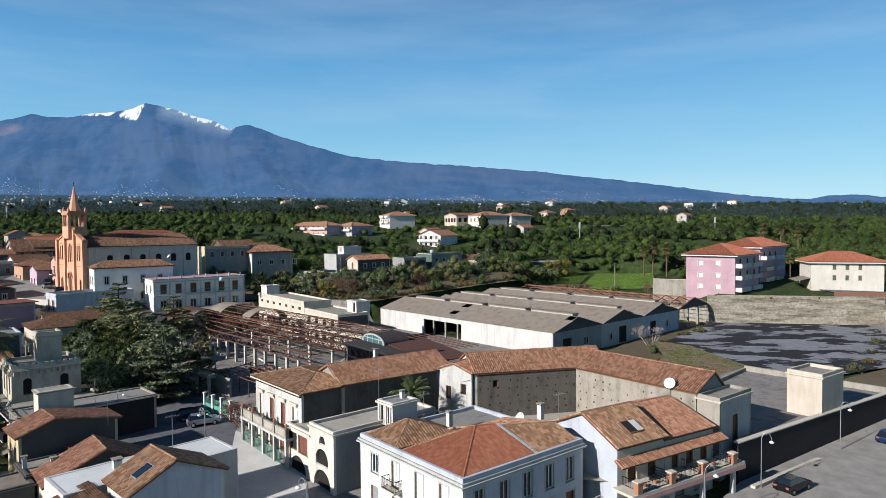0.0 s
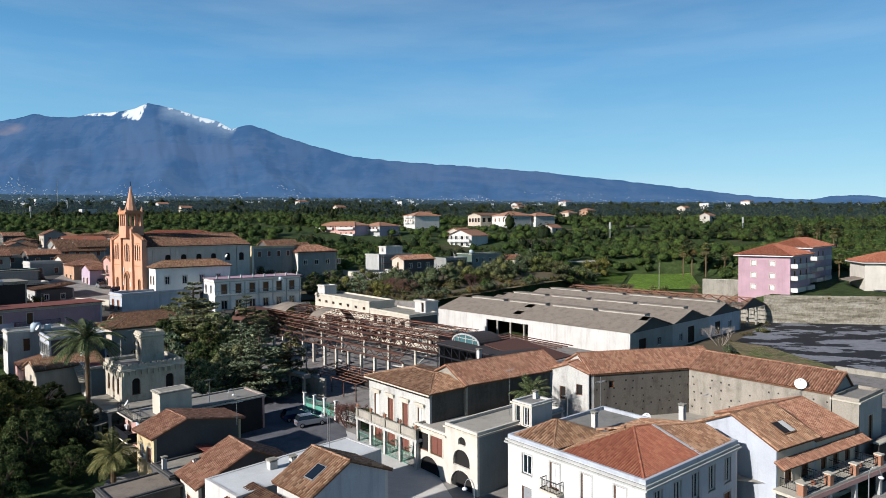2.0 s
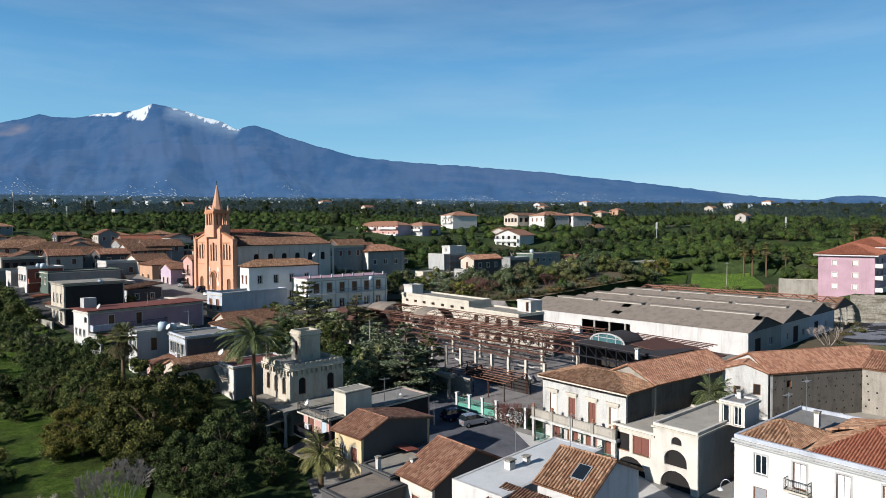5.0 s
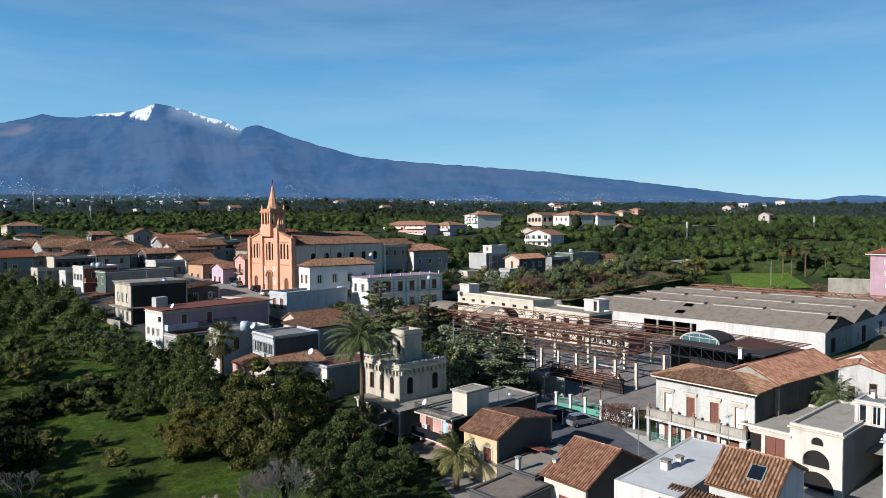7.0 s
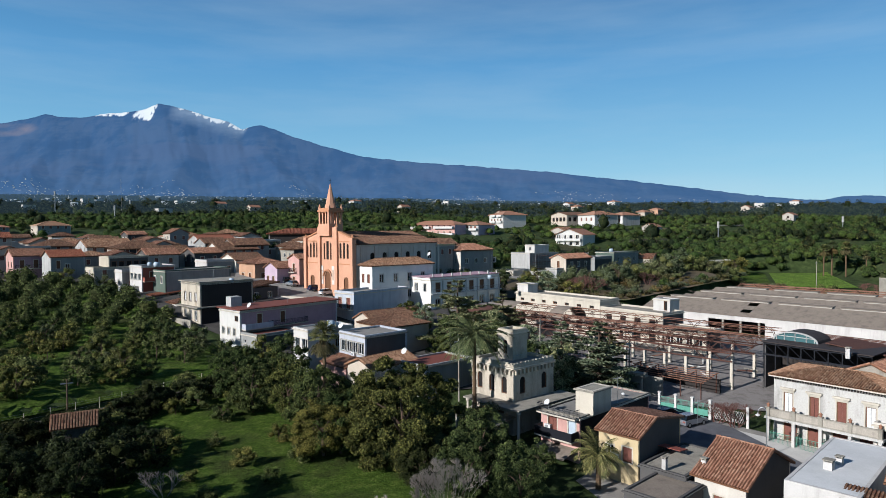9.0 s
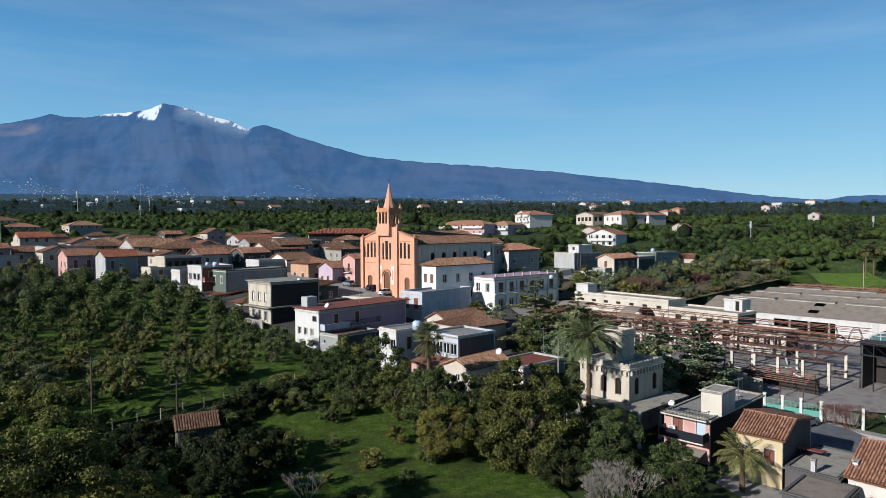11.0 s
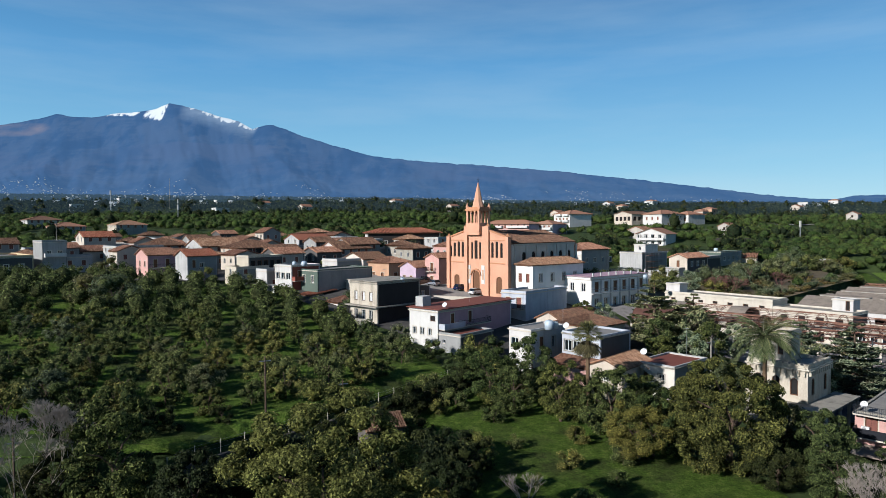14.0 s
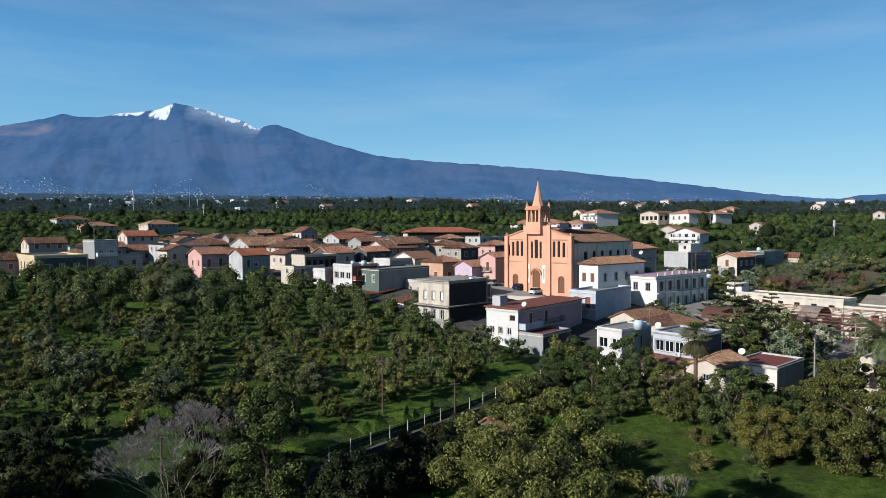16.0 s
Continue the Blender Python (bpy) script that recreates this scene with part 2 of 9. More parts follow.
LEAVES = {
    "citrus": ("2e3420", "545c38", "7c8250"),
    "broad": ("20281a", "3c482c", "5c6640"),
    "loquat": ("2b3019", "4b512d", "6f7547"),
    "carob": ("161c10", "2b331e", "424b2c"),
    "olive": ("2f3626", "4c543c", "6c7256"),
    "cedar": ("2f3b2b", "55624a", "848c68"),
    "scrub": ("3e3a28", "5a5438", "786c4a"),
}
M = {
    "white": plaster("white_render", "d0ccc5", 0.5, "6a645a"),
    # whiter than chalk: light missing on shaded walls is put into the colour
    "lime": plaster("bright_lime_paint", "f2efe8", 0.2, "a09a90"),
    "chalk": plaster("chalk_white_render", "d8d5cd", 0.25, "8a8478"),
    "cream": plaster("cream_render", "d8d0c2", 0.3),
    "sand": plaster("sand_render", "c6bba6", 0.35),
    "beige": plaster("beige_render", "cdc0ae", 0.4),
    "grey": plaster("grey_render", "9a9a96", 0.35),
    "pale": plaster("pale_grey_render", "b8b7b2", 0.5),
    # these two dark renders also paint shade onto walls away from the sun
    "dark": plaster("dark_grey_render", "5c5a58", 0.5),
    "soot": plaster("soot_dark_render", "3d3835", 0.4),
    "blue": plaster("bluish_white_render", "bcc0c6", 0.45),
    "pink": plaster("pink_render", "cfa398", 0.25),
    "rose": plaster("rose_render", "b898a0", 0.25),
    "salmon": plaster("salmon_render", "c79f80", 0.2),
    "yellow": plaster("yellow_render", "d0bb92", 0.25),
    "green": plaster("grey_green_render", "5e6b60", 0.3),
    "lilac": plaster("lilac_render", "c9b3c0", 0.2),
    "red": plaster("red_render", "9c5a4c", 0.3),
    "church": plaster("terracotta_render", "d9a586", 0.25, "a87854"),
    "church_dark": plaster("deep_terracotta_render", "c38c68", 0.2, "94664c"),
    "nave": plaster("old_buff_render", "bdb6aa", 0.4),
    "ruin": decayed("flaking_white_render", "cfccc4", "a39c90", "55504a"),
    "bastion": decayed("damp_masonry", "a8a092", "8a8276", "4a453e"),
    # dark stains, plus shade put into the colour of courtyard-side walls
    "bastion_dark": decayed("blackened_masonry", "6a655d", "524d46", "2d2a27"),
    "old_wall": decayed("pale_weathered_wall", "bab2a4", "9e9688", "605a50"),
    "whitewash": plaster("old_whitewash", "dedad0", 0.4, "8a8274"),
    "concrete": decayed("weathered_concrete", "a8a294", "8a8376", "4a463f"),
    "slab": plaster("roof_screed", "96928a", 0.5),
    "terrace": plaster("pale_terrace_screed", "b5aea0", 0.45),
    "forecourt": plaster("pale_concrete_paving", "d4d0c8", 0.3, "8a857a"),
    "membrane": plaster("white_membrane", "dcdcd8", 0.15),
    "fibre": decayed("fibre_cement_sheet", "978b7d", "857a6e", "564f48"),
    "tile_new": tiles_mat("new_orange_tile", "a0604a", "ad6c52", "b87a5e", lichen=0.15),
    "tile_old": tiles_mat("old_clay_tile", "86664e", "9c7459", "ae8668", "be9a7c", lichen=0.4),
    "tile_mid": tiles_mat("clay_tile", "8a644e", "9e705a", "ae8066", "b88e74", lichen=0.3),
    "tile_dull": tiles_mat("dull_brown_tile", "6b4a3a", "80604c", "94735a", lichen=0.55),
    "castle": decayed("worn_ochre_render", "cdc2ae", "a8997f", "5c554b"),
    "scrubland": plaster("bare_earth", "6a5f4a", 0.5),
    "none": plaster("plain_trim", "b5aa98", 0.2),
    "red_paint": plain("red_oxide_coat", "7c4638", 0.8),
    "rust": plain("rusted_steel", "86614f", 0.85, 0.1, 0.2, 0.4, 2.0),
    "rust_dark": plain("dark_rusted_steel", "5c4036", 0.85, 0.1, 0.2, 0.3, 2.0),
    "steel": plain("galvanised_steel", "a3a6a6", 0.45, 0.7),
    "glass": plain("dark_window_glass", "1a2126", 0.08, 0.0, 0.6, 0.3, 0.8),
    "teal_glass": plain("teal_glass", "46686a", 0.15, 0.0, 0.6, 0.3, 0.6),
    "frame": plain("white_frame", "d8d8d4", 0.5),
    "wood": plain("brown_timber", "6e4a30", 0.7, var=0.3),
    "shutter": plain("brown_shutter", "7a4c40", 0.7),
    "shutter_green": plain("green_shutter", "50665a", 0.7),
    "shutter_grey": plain("grey_shutter", "8d8f90", 0.7),
    # near-black for sheets that stand in for shade inside openings
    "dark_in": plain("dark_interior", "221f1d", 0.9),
    "stone": plaster("pale_stone", "cfc6b4", 0.35),
    "green_paint": plain("turquoise_green_paint", "5f9c88", 0.5),
    "black_metal": plain("black_iron", "22242a", 0.5, 0.3),
    "tank": plain("pale_plastic", "b7c4cc", 0.45),
    "car_silver": plain("silver_paint", "b4b8be", 0.25, 0.6, 0.5, 0.05),
    "car_blue": plain("blue_paint", "23345c", 0.25, 0.4, 0.5, 0.05),
    "car_black": plain("black_paint", "1b1c1f", 0.2, 0.3, 0.5, 0.05),
    "tyre": plain("tyre_rubber", "19191a", 0.9),
    "rubble": decayed("rubble_floor", "96908a", "746c62", "443e38"),
    "bark": plain("bark", "5a4a3c", 0.95, var=0.35, scale=6.0),
    "palm_bark": plain("palm_bark", "6a5640", 0.95, var=0.4, scale=8.0),
    "bare": plain("bare_grey_twigs", "a2968a", 0.95, var=0.25),
    "bare_red": plain("bare_reddish_twigs", "6b4a42", 0.95, var=0.25),
    "citrus": leaf_mat("citrus_leaf", "343b20", "636a3d", "969a5c"),
    "broad": leaf_mat("broad_dark_leaf", "2a331c", "4f5b33", "757e49"),
    "loquat": leaf_mat("yellow_green_leaf", "3a3f20", "626736", "888c4f"),
    # far darker than broad; also paints the shade that near trees stand in
    "carob": leaf_mat("carob_leaf", "1c2214", "343c24", "4e5634"),
    "olive": leaf_mat("olive_leaf", "3c4432", "626a4e", "888e70"),
    "cedar": leaf_mat("cedar_needles", "4a5844", "808c6c", "b8be98"),
    "palm": leaf_mat("palm_frond", "3e4630", "687049", "94966c"),
    "far_leaf": leaf_mat("far_grove_leaf", "2e3923", "465430", "5e6c3f"),
    "far_canopy": canopy_mat("far_grove_canopy", "222d17", "41532c", "66783f"),
    "grove_canopy": canopy_mat("grove_canopy", "22281a", "444b30", "666b46"),
    "wood_canopy": canopy_mat("dark_wood_canopy", "161d13", "2a3524", "414b30"),
    "grass": leaf_mat("meadow_grass", "3a4c1c", "5f7a2e", "88994a"),
    "scrub": leaf_mat("dry_scrub", "4a4630", "6a6444", "8a7d58"),
}
# the mass of twigs and leaves inside each crown, its shade put into darker tones
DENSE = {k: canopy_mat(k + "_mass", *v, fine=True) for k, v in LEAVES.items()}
M["slate"] = plain("dark_roof_sheet", "403a38", 0.8, 0.0, 0.2, 0.3, 1.0)


def ground_mat():
    n = Nodes("ground")
    p = n.where()
    a = n.noise(p, 0.035, 6.0, 0.6)
    b = n.noise(p, 0.45, 8.0, 0.7)
    grass = n.ramp(b, (0.3, lin("2a351a")), (0.5, lin("3c4a28")), (0.72, lin("525e36")))
    soil = n.ramp(b, (0.3, lin("3a3424")), (0.7, lin("5c5440")))
    c = n.mix(n.ramp(a, (0.58, 0.0), (0.7, 0.8)), grass, soil)
    return n.done(c, 0.95, n.noise(p, 3.0, 8.0, 0.7), 0.8, 0.25, spec=0.1)


def dry_ground_mat():
    """Trodden earth with dry weeds and pale rubble."""
    n = Nodes("dry_scrub_ground")
    p = n.where()
    a = n.noise(p, 0.16, 6.0, 0.65)
    b = n.noise(p, 1.1, 8.0, 0.75)
    weeds = n.ramp(b, (0.32, lin("454d2c")), (0.5, lin("6a6c44")), (0.7, lin("8d8560")))
    earth = n.ramp(b, (0.3, lin("64543f")), (0.6, lin("8c7b62")), (0.75, lin("aa9f8c")))
    c = n.mix(n.ramp(a, (0.44, 0.0), (0.58, 1.0)), weeds, earth)
    return n.done(c, 0.95, n.noise(p, 3.0, 8.0, 0.7), 0.8, 0.3, spec=0.08)


def turf_mat(name="bright_turf", k=1.0, patchy=0.3):
    """Grass in tufts; noise puts sunlit and shaded patches into the colour."""
    n = Nodes(name)
    p = n.where()
    b = n.noise(p, 0.9, 9.0, 0.78)
    c = n.ramp(b, (0.32, scaled(lin("44602a"), k)), (0.5, scaled(lin("6d8a36"), k)), (0.68, scaled(lin("9aab55"), k)))
    # duller patches, painted as uneven shade over the grass
    worn = n.ramp(n.noise(p, 0.11, 5.0, 0.6), (0.48, 0.0), (0.6, patchy))
    c = n.mix(worn, c, scaled(lin("55583a"), k))
    tuft = n.noise(p, 4.0, 6.0, 0.75)
    c = n.mix(0.8, c, n.ramp(tuft, (0.36, 0.35), (0.6, 1.0)), "MULTIPLY")
    return n.done(c, 0.95, tuft, 1.0, 0.5, spec=0.05)


def asphalt_mat(name, base, light, patches=False):
    n = Nodes(name)
    p = n.where()
    f = n.noise(p, 0.5, 7.0, 0.65)
    c = n.ramp(f, (0.3, lin(base)), (0.7, lin(light)))
    if patches:
        q = n.where((0.12, 0.2, 1.0), (0, 0, radians(-12)))
        k = n.ramp(n.noise(q, 1.0, 6.0, 0.6), (0.49, 0.0), (0.515, 1.0))
        c = n.mix(k, c, lin("2b2a2c"))
    g = n.noise(p, 25.0, 3.0)
    return n.done(n.mix(0.25, c, n.ramp(g, (0.3, 0.5), (0.7, 1.0)), "MULTIPLY"), 0.9, g, 0.3, 0.02, spec=0.2)


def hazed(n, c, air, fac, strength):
    """Paints haze onto a far surface: a glow in the air's colour is mixed in."""
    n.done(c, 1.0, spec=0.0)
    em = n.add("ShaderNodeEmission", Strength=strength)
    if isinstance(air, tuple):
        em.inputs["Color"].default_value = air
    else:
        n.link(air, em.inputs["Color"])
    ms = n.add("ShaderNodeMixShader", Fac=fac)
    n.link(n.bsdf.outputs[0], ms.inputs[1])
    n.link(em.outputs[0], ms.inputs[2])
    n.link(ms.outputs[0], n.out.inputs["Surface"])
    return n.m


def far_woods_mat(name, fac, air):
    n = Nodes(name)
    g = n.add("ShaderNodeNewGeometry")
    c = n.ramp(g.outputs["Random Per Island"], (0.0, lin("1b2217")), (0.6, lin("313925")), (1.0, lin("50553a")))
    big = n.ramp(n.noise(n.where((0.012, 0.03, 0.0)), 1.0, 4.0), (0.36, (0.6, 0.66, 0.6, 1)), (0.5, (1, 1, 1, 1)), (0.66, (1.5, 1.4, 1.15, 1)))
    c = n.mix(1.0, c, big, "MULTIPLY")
    # haze before the woods is painted in as a bluish glow
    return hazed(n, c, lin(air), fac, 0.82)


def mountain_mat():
    """The far volcano: blue haze is painted into its colours and glows from the surface."""
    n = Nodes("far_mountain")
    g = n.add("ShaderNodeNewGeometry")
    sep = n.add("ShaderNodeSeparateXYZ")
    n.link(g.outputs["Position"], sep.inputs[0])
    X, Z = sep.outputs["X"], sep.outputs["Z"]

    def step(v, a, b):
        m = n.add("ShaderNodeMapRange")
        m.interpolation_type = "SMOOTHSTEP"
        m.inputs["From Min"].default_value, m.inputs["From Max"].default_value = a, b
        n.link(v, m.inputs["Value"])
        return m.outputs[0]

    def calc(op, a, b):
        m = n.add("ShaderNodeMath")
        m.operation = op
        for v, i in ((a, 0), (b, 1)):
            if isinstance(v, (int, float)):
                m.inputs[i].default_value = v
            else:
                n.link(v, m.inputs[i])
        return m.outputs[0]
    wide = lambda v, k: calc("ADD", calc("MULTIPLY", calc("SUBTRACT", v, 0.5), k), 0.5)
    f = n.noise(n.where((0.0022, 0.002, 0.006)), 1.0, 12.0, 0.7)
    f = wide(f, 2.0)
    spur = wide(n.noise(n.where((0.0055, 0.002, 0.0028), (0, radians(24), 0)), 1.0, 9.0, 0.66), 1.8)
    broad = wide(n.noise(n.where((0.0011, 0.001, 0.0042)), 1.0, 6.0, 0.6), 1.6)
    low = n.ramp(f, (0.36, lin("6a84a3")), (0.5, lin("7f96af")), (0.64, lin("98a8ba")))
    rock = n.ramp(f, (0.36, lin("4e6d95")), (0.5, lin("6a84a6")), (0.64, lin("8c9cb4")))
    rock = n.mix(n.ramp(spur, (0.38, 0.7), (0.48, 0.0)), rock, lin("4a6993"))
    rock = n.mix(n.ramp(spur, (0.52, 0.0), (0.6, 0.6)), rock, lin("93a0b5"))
    # paler towards the foot, where thicker haze is painted in
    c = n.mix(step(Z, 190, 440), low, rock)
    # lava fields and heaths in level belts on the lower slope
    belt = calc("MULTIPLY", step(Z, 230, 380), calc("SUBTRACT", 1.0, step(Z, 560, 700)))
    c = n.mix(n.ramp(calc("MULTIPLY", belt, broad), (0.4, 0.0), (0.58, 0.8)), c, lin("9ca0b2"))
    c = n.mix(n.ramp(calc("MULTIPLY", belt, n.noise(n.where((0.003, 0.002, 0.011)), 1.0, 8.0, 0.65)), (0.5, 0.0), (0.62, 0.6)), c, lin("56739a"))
    # wood: a cloud's shadow, painted as a dark patch below the summit
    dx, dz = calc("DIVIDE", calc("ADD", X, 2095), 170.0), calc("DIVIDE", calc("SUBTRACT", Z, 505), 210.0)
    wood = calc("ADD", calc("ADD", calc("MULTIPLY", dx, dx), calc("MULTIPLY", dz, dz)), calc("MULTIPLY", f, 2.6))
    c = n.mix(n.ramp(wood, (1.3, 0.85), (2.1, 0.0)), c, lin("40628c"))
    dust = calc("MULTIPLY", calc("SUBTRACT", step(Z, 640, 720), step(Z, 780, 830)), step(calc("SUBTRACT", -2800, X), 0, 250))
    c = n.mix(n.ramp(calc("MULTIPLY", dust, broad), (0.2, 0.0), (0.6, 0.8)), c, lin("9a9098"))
    # snow: a thin sheet on the west shoulder, streaks down the cone, a rim along the east ridge; the veil there paints
    # in the plume's haze
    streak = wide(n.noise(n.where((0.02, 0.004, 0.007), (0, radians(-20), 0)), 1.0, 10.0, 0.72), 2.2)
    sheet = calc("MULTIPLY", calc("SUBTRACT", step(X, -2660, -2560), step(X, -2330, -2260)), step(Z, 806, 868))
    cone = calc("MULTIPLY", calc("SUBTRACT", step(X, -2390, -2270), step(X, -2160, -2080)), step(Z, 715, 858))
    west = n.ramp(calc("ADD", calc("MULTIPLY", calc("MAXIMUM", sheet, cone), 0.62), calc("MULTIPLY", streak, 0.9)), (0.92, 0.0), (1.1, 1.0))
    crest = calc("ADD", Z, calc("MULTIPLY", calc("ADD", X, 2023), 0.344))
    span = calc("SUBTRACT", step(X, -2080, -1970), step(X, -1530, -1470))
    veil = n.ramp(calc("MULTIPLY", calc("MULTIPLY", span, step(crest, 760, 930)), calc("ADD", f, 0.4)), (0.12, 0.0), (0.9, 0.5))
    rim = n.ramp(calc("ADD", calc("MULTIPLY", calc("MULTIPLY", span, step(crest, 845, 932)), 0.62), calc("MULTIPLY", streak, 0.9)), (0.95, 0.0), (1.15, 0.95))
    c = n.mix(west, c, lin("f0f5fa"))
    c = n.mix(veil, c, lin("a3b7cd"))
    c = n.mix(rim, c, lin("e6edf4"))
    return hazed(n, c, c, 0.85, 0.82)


def cut_rock_mat():
    """Rough pale tufa in level beds, with stains and weeds in the joints."""
    n = Nodes("cut_tufa")
    bed = n.noise(n.where((0.16, 0.16, 1.1)), 1.0, 8.0, 0.68)
    pit = n.noise(n.where(), 1.6, 8.0, 0.75)
    c = n.ramp(bed, (0.34, lin("7d7564")), (0.5, lin("b3aa96")), (0.66, lin("d2cab8")))
    c = n.mix(0.7, c, n.ramp(pit, (0.36, 0.4), (0.6, 1.0)), "MULTIPLY")
    weed = n.ramp(n.noise(n.where((0.3, 0.3, 0.9)), 1.0, 7.0, 0.7), (0.58, 0.0), (0.66, 0.8))
    return n.done(n.mix(weed, c, lin("565a3a")), 0.95, pit, 1.0, 0.6, spec=0.08)


M["rock_cut"] = cut_rock_mat()
M["ground"] = ground_mat()
M["ground_green"] = turf_mat("bright_turf", 1.3)
M["meadow"] = turf_mat("meadow_turf", 0.7, 0.7)
# copy of the turf darkened for the shade under the grove
M["grove_turf"] = turf_mat("shaded_orchard_turf", 0.8, 0.8)
M["asphalt"] = asphalt_mat("asphalt", "56565a", "76767a")
M["street"] = asphalt_mat("pale_street", "88847e", "a8a39a")
M["lot"] = asphalt_mat("patched_asphalt", "77777a", "96979a", True)
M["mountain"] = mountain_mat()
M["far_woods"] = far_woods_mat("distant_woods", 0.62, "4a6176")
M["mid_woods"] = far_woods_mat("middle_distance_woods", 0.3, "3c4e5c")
# pale walls with haze painted over them as a blue glow
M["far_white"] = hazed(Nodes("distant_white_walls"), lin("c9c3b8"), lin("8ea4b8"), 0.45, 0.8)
M["scrub_soil"] = dry_ground_mat()
M["yard"] = asphalt_mat("dark_yard_surface", "3f3d3a", "5c5954")

# ---- mesh helpers ----
class Mesh:
    """Collects vertices and faces of one part."""
    def __init__(self):
        self.v, self.f = [], []

    def poly(self, pts):
        k = len(self.v)
        self.v += [tuple(p) for p in pts]
        self.f.append(tuple(range(k, k + len(pts))))
        return self

    def box(self, x0, y0, z0, x1, y1, z1):
        k = len(self.v)
        self.v += [(x, y, z) for z in (z0, z1) for x, y in ((x0, y0), (x1, y0), (x1, y1), (x0, y1))]
        self.f += [tuple(k + i for i in q) for q in ((3, 2, 1, 0), (4, 5, 6, 7), (0, 1, 5, 4), (1, 2, 6, 5), (2, 3, 7, 6), (3, 0, 4, 7))]
        return self

    def prism(self, pts, off):
        """A slab: the polygon pts and its copy moved by off."""
        k, m = len(self.v), len(pts)
        self.v += [tuple(p) for p in pts] + [tuple(Vector(p) + Vector(off)) for p in pts]
        self.f += [tuple(range(k + m - 1, k - 1, -1)), tuple(range(k + m, k + 2 * m))]
        self.f += [(k + i, k + (i + 1) % m, k + m + (i + 1) % m, k + m + i) for i in range(m)]
        return self

    def tube(self, a, b, r0, r1=None, n=6, cap=True):
        """A round bar from a to b."""
        a, b = Vector(a), Vector(b)
        r1 = r0 if r1 is None else r1
        d = (b - a).normalized()
        s = d.orthogonal().normalized()
        t = d.cross(s)
        k = len(self.v)
        for p, r in ((a, r0), (b, r1)):
            for i in range(n):
                w = 2 * math.pi * i / n
                self.v.append(tuple(p + s * (r * math.cos(w)) + t * (r * math.sin(w))))
        self.f += [(k + i, k + (i + 1) % n, k + n + (i + 1) % n, k + n + i) for i in range(n)]
        if cap:
            self.f += [tuple(range(k + n - 1, k - 1, -1)), tuple(range(k + n, k + 2 * n))]
        return self

    def beam(self, a, b, w=0.12):
        return self.tube(a, b, w * 0.7, w * 0.7, 4, False)

    def lathe(self, prof, c=(0, 0, 0), n=10):
        """Turned about a vertical axis through c: prof holds (radius, z)."""
        k = len(self.v)
        for r, z in prof:
            for i in range(n):
                w = 2 * math.pi * i / n
                self.v.append((c[0] + r * math.cos(w), c[1] + r * math.sin(w), c[2] + z))
        for j in range(len(prof) - 1):
            for i in range(n):
                self.f.append((k + j * n + i, k + j * n + (i + 1) % n, k + (j + 1) * n + (i + 1) % n, k + (j + 1) * n + i))
        return self


def part(name, mb, material, parent=None, label="", smooth=False):
    me = bpy.data.meshes.new(name)
    me.from_pydata(mb.v, [], mb.f)
    me.materials.append(M[material] if isinstance(material, str) else material)
    if smooth:
        me.polygons.foreach_set("use_smooth", [True] * len(me.polygons))
    me.update()
    ob = new(name, me)
    if parent is not None:
        ob.parent = parent
    if label:
        ob["label"] = label
    return ob


def thing(name, x, y, z, yaw=0.0, label="", category="", group="", kind=""):
    e = new(name)
    e.matrix_world = pose(x, y, z, 0, 0, yaw)
    e.empty_display_size = 0.2
    return tagged(e, label, category, group, kind)


# ---- terrain ----
SLOPE = ((-400, -14), (0, -2), (60, -0.4), (84, 0.5), (115, 2.8), (135, 5), (155, 7.4), (180, 9.3), (220, 11.8), (285, 16.6), (310, 20.3), (370, 26.3), (500, 35), (700, 47), (1000, 58), (2000, 105), (3200, 157), (4900, 230))
LOT = ((40, 124), (66, 157.5), (104, 150), (74, 106), (52, 96))


def lerp(tab, y):
    for (a, u), (b, v) in zip(tab, tab[1:]):
        if y <= b:
            return u + (v - u) * max(0.0, (y - a)) / (b - a)
    return tab[-1][1]


def inside(poly, x, y):
    c = False
    for (x0, y0), (x1, y1) in zip(poly, poly[1:] + poly[:1]):
        if (y0 > y) != (y1 > y) and x < (x1 - x0) * (y - y0) / (y1 - y0) + x0:
            c = not c
    return c


# raised terrace of the citrus grove, edged by a retaining wall
TERRACE = ((-123.6, 64.2), (-95.6, 99.5), (-95, 103), (-99, 110.5), (-105, 118.5), (-111.5, 126), (-119, 135), (-129, 147.5), (-156, 161), (-182, 166), (-205, 160), (-300, 158), (-300, 62), (-140, 62))
HOLLOW = ((30, 196), (40, 186), (66, 160), (62, 182), (80, 204), (86, 234), (54, 244), (32, 226))


def edge_distance(poly, x, y):
    best = 1e9
    for (x0, y0), (x1, y1) in zip(poly, poly[1:] + poly[:1]):
        t = ((x - x0) * (x1 - x0) + (y - y0) * (y1 - y0)) / ((x1 - x0) ** 2 + (y1 - y0) ** 2)
        t = min(1.0, max(0.0, t))
        best = min(best, math.hypot(x - x0 - t * (x1 - x0), y - y0 - t * (y1 - y0)))
    return best


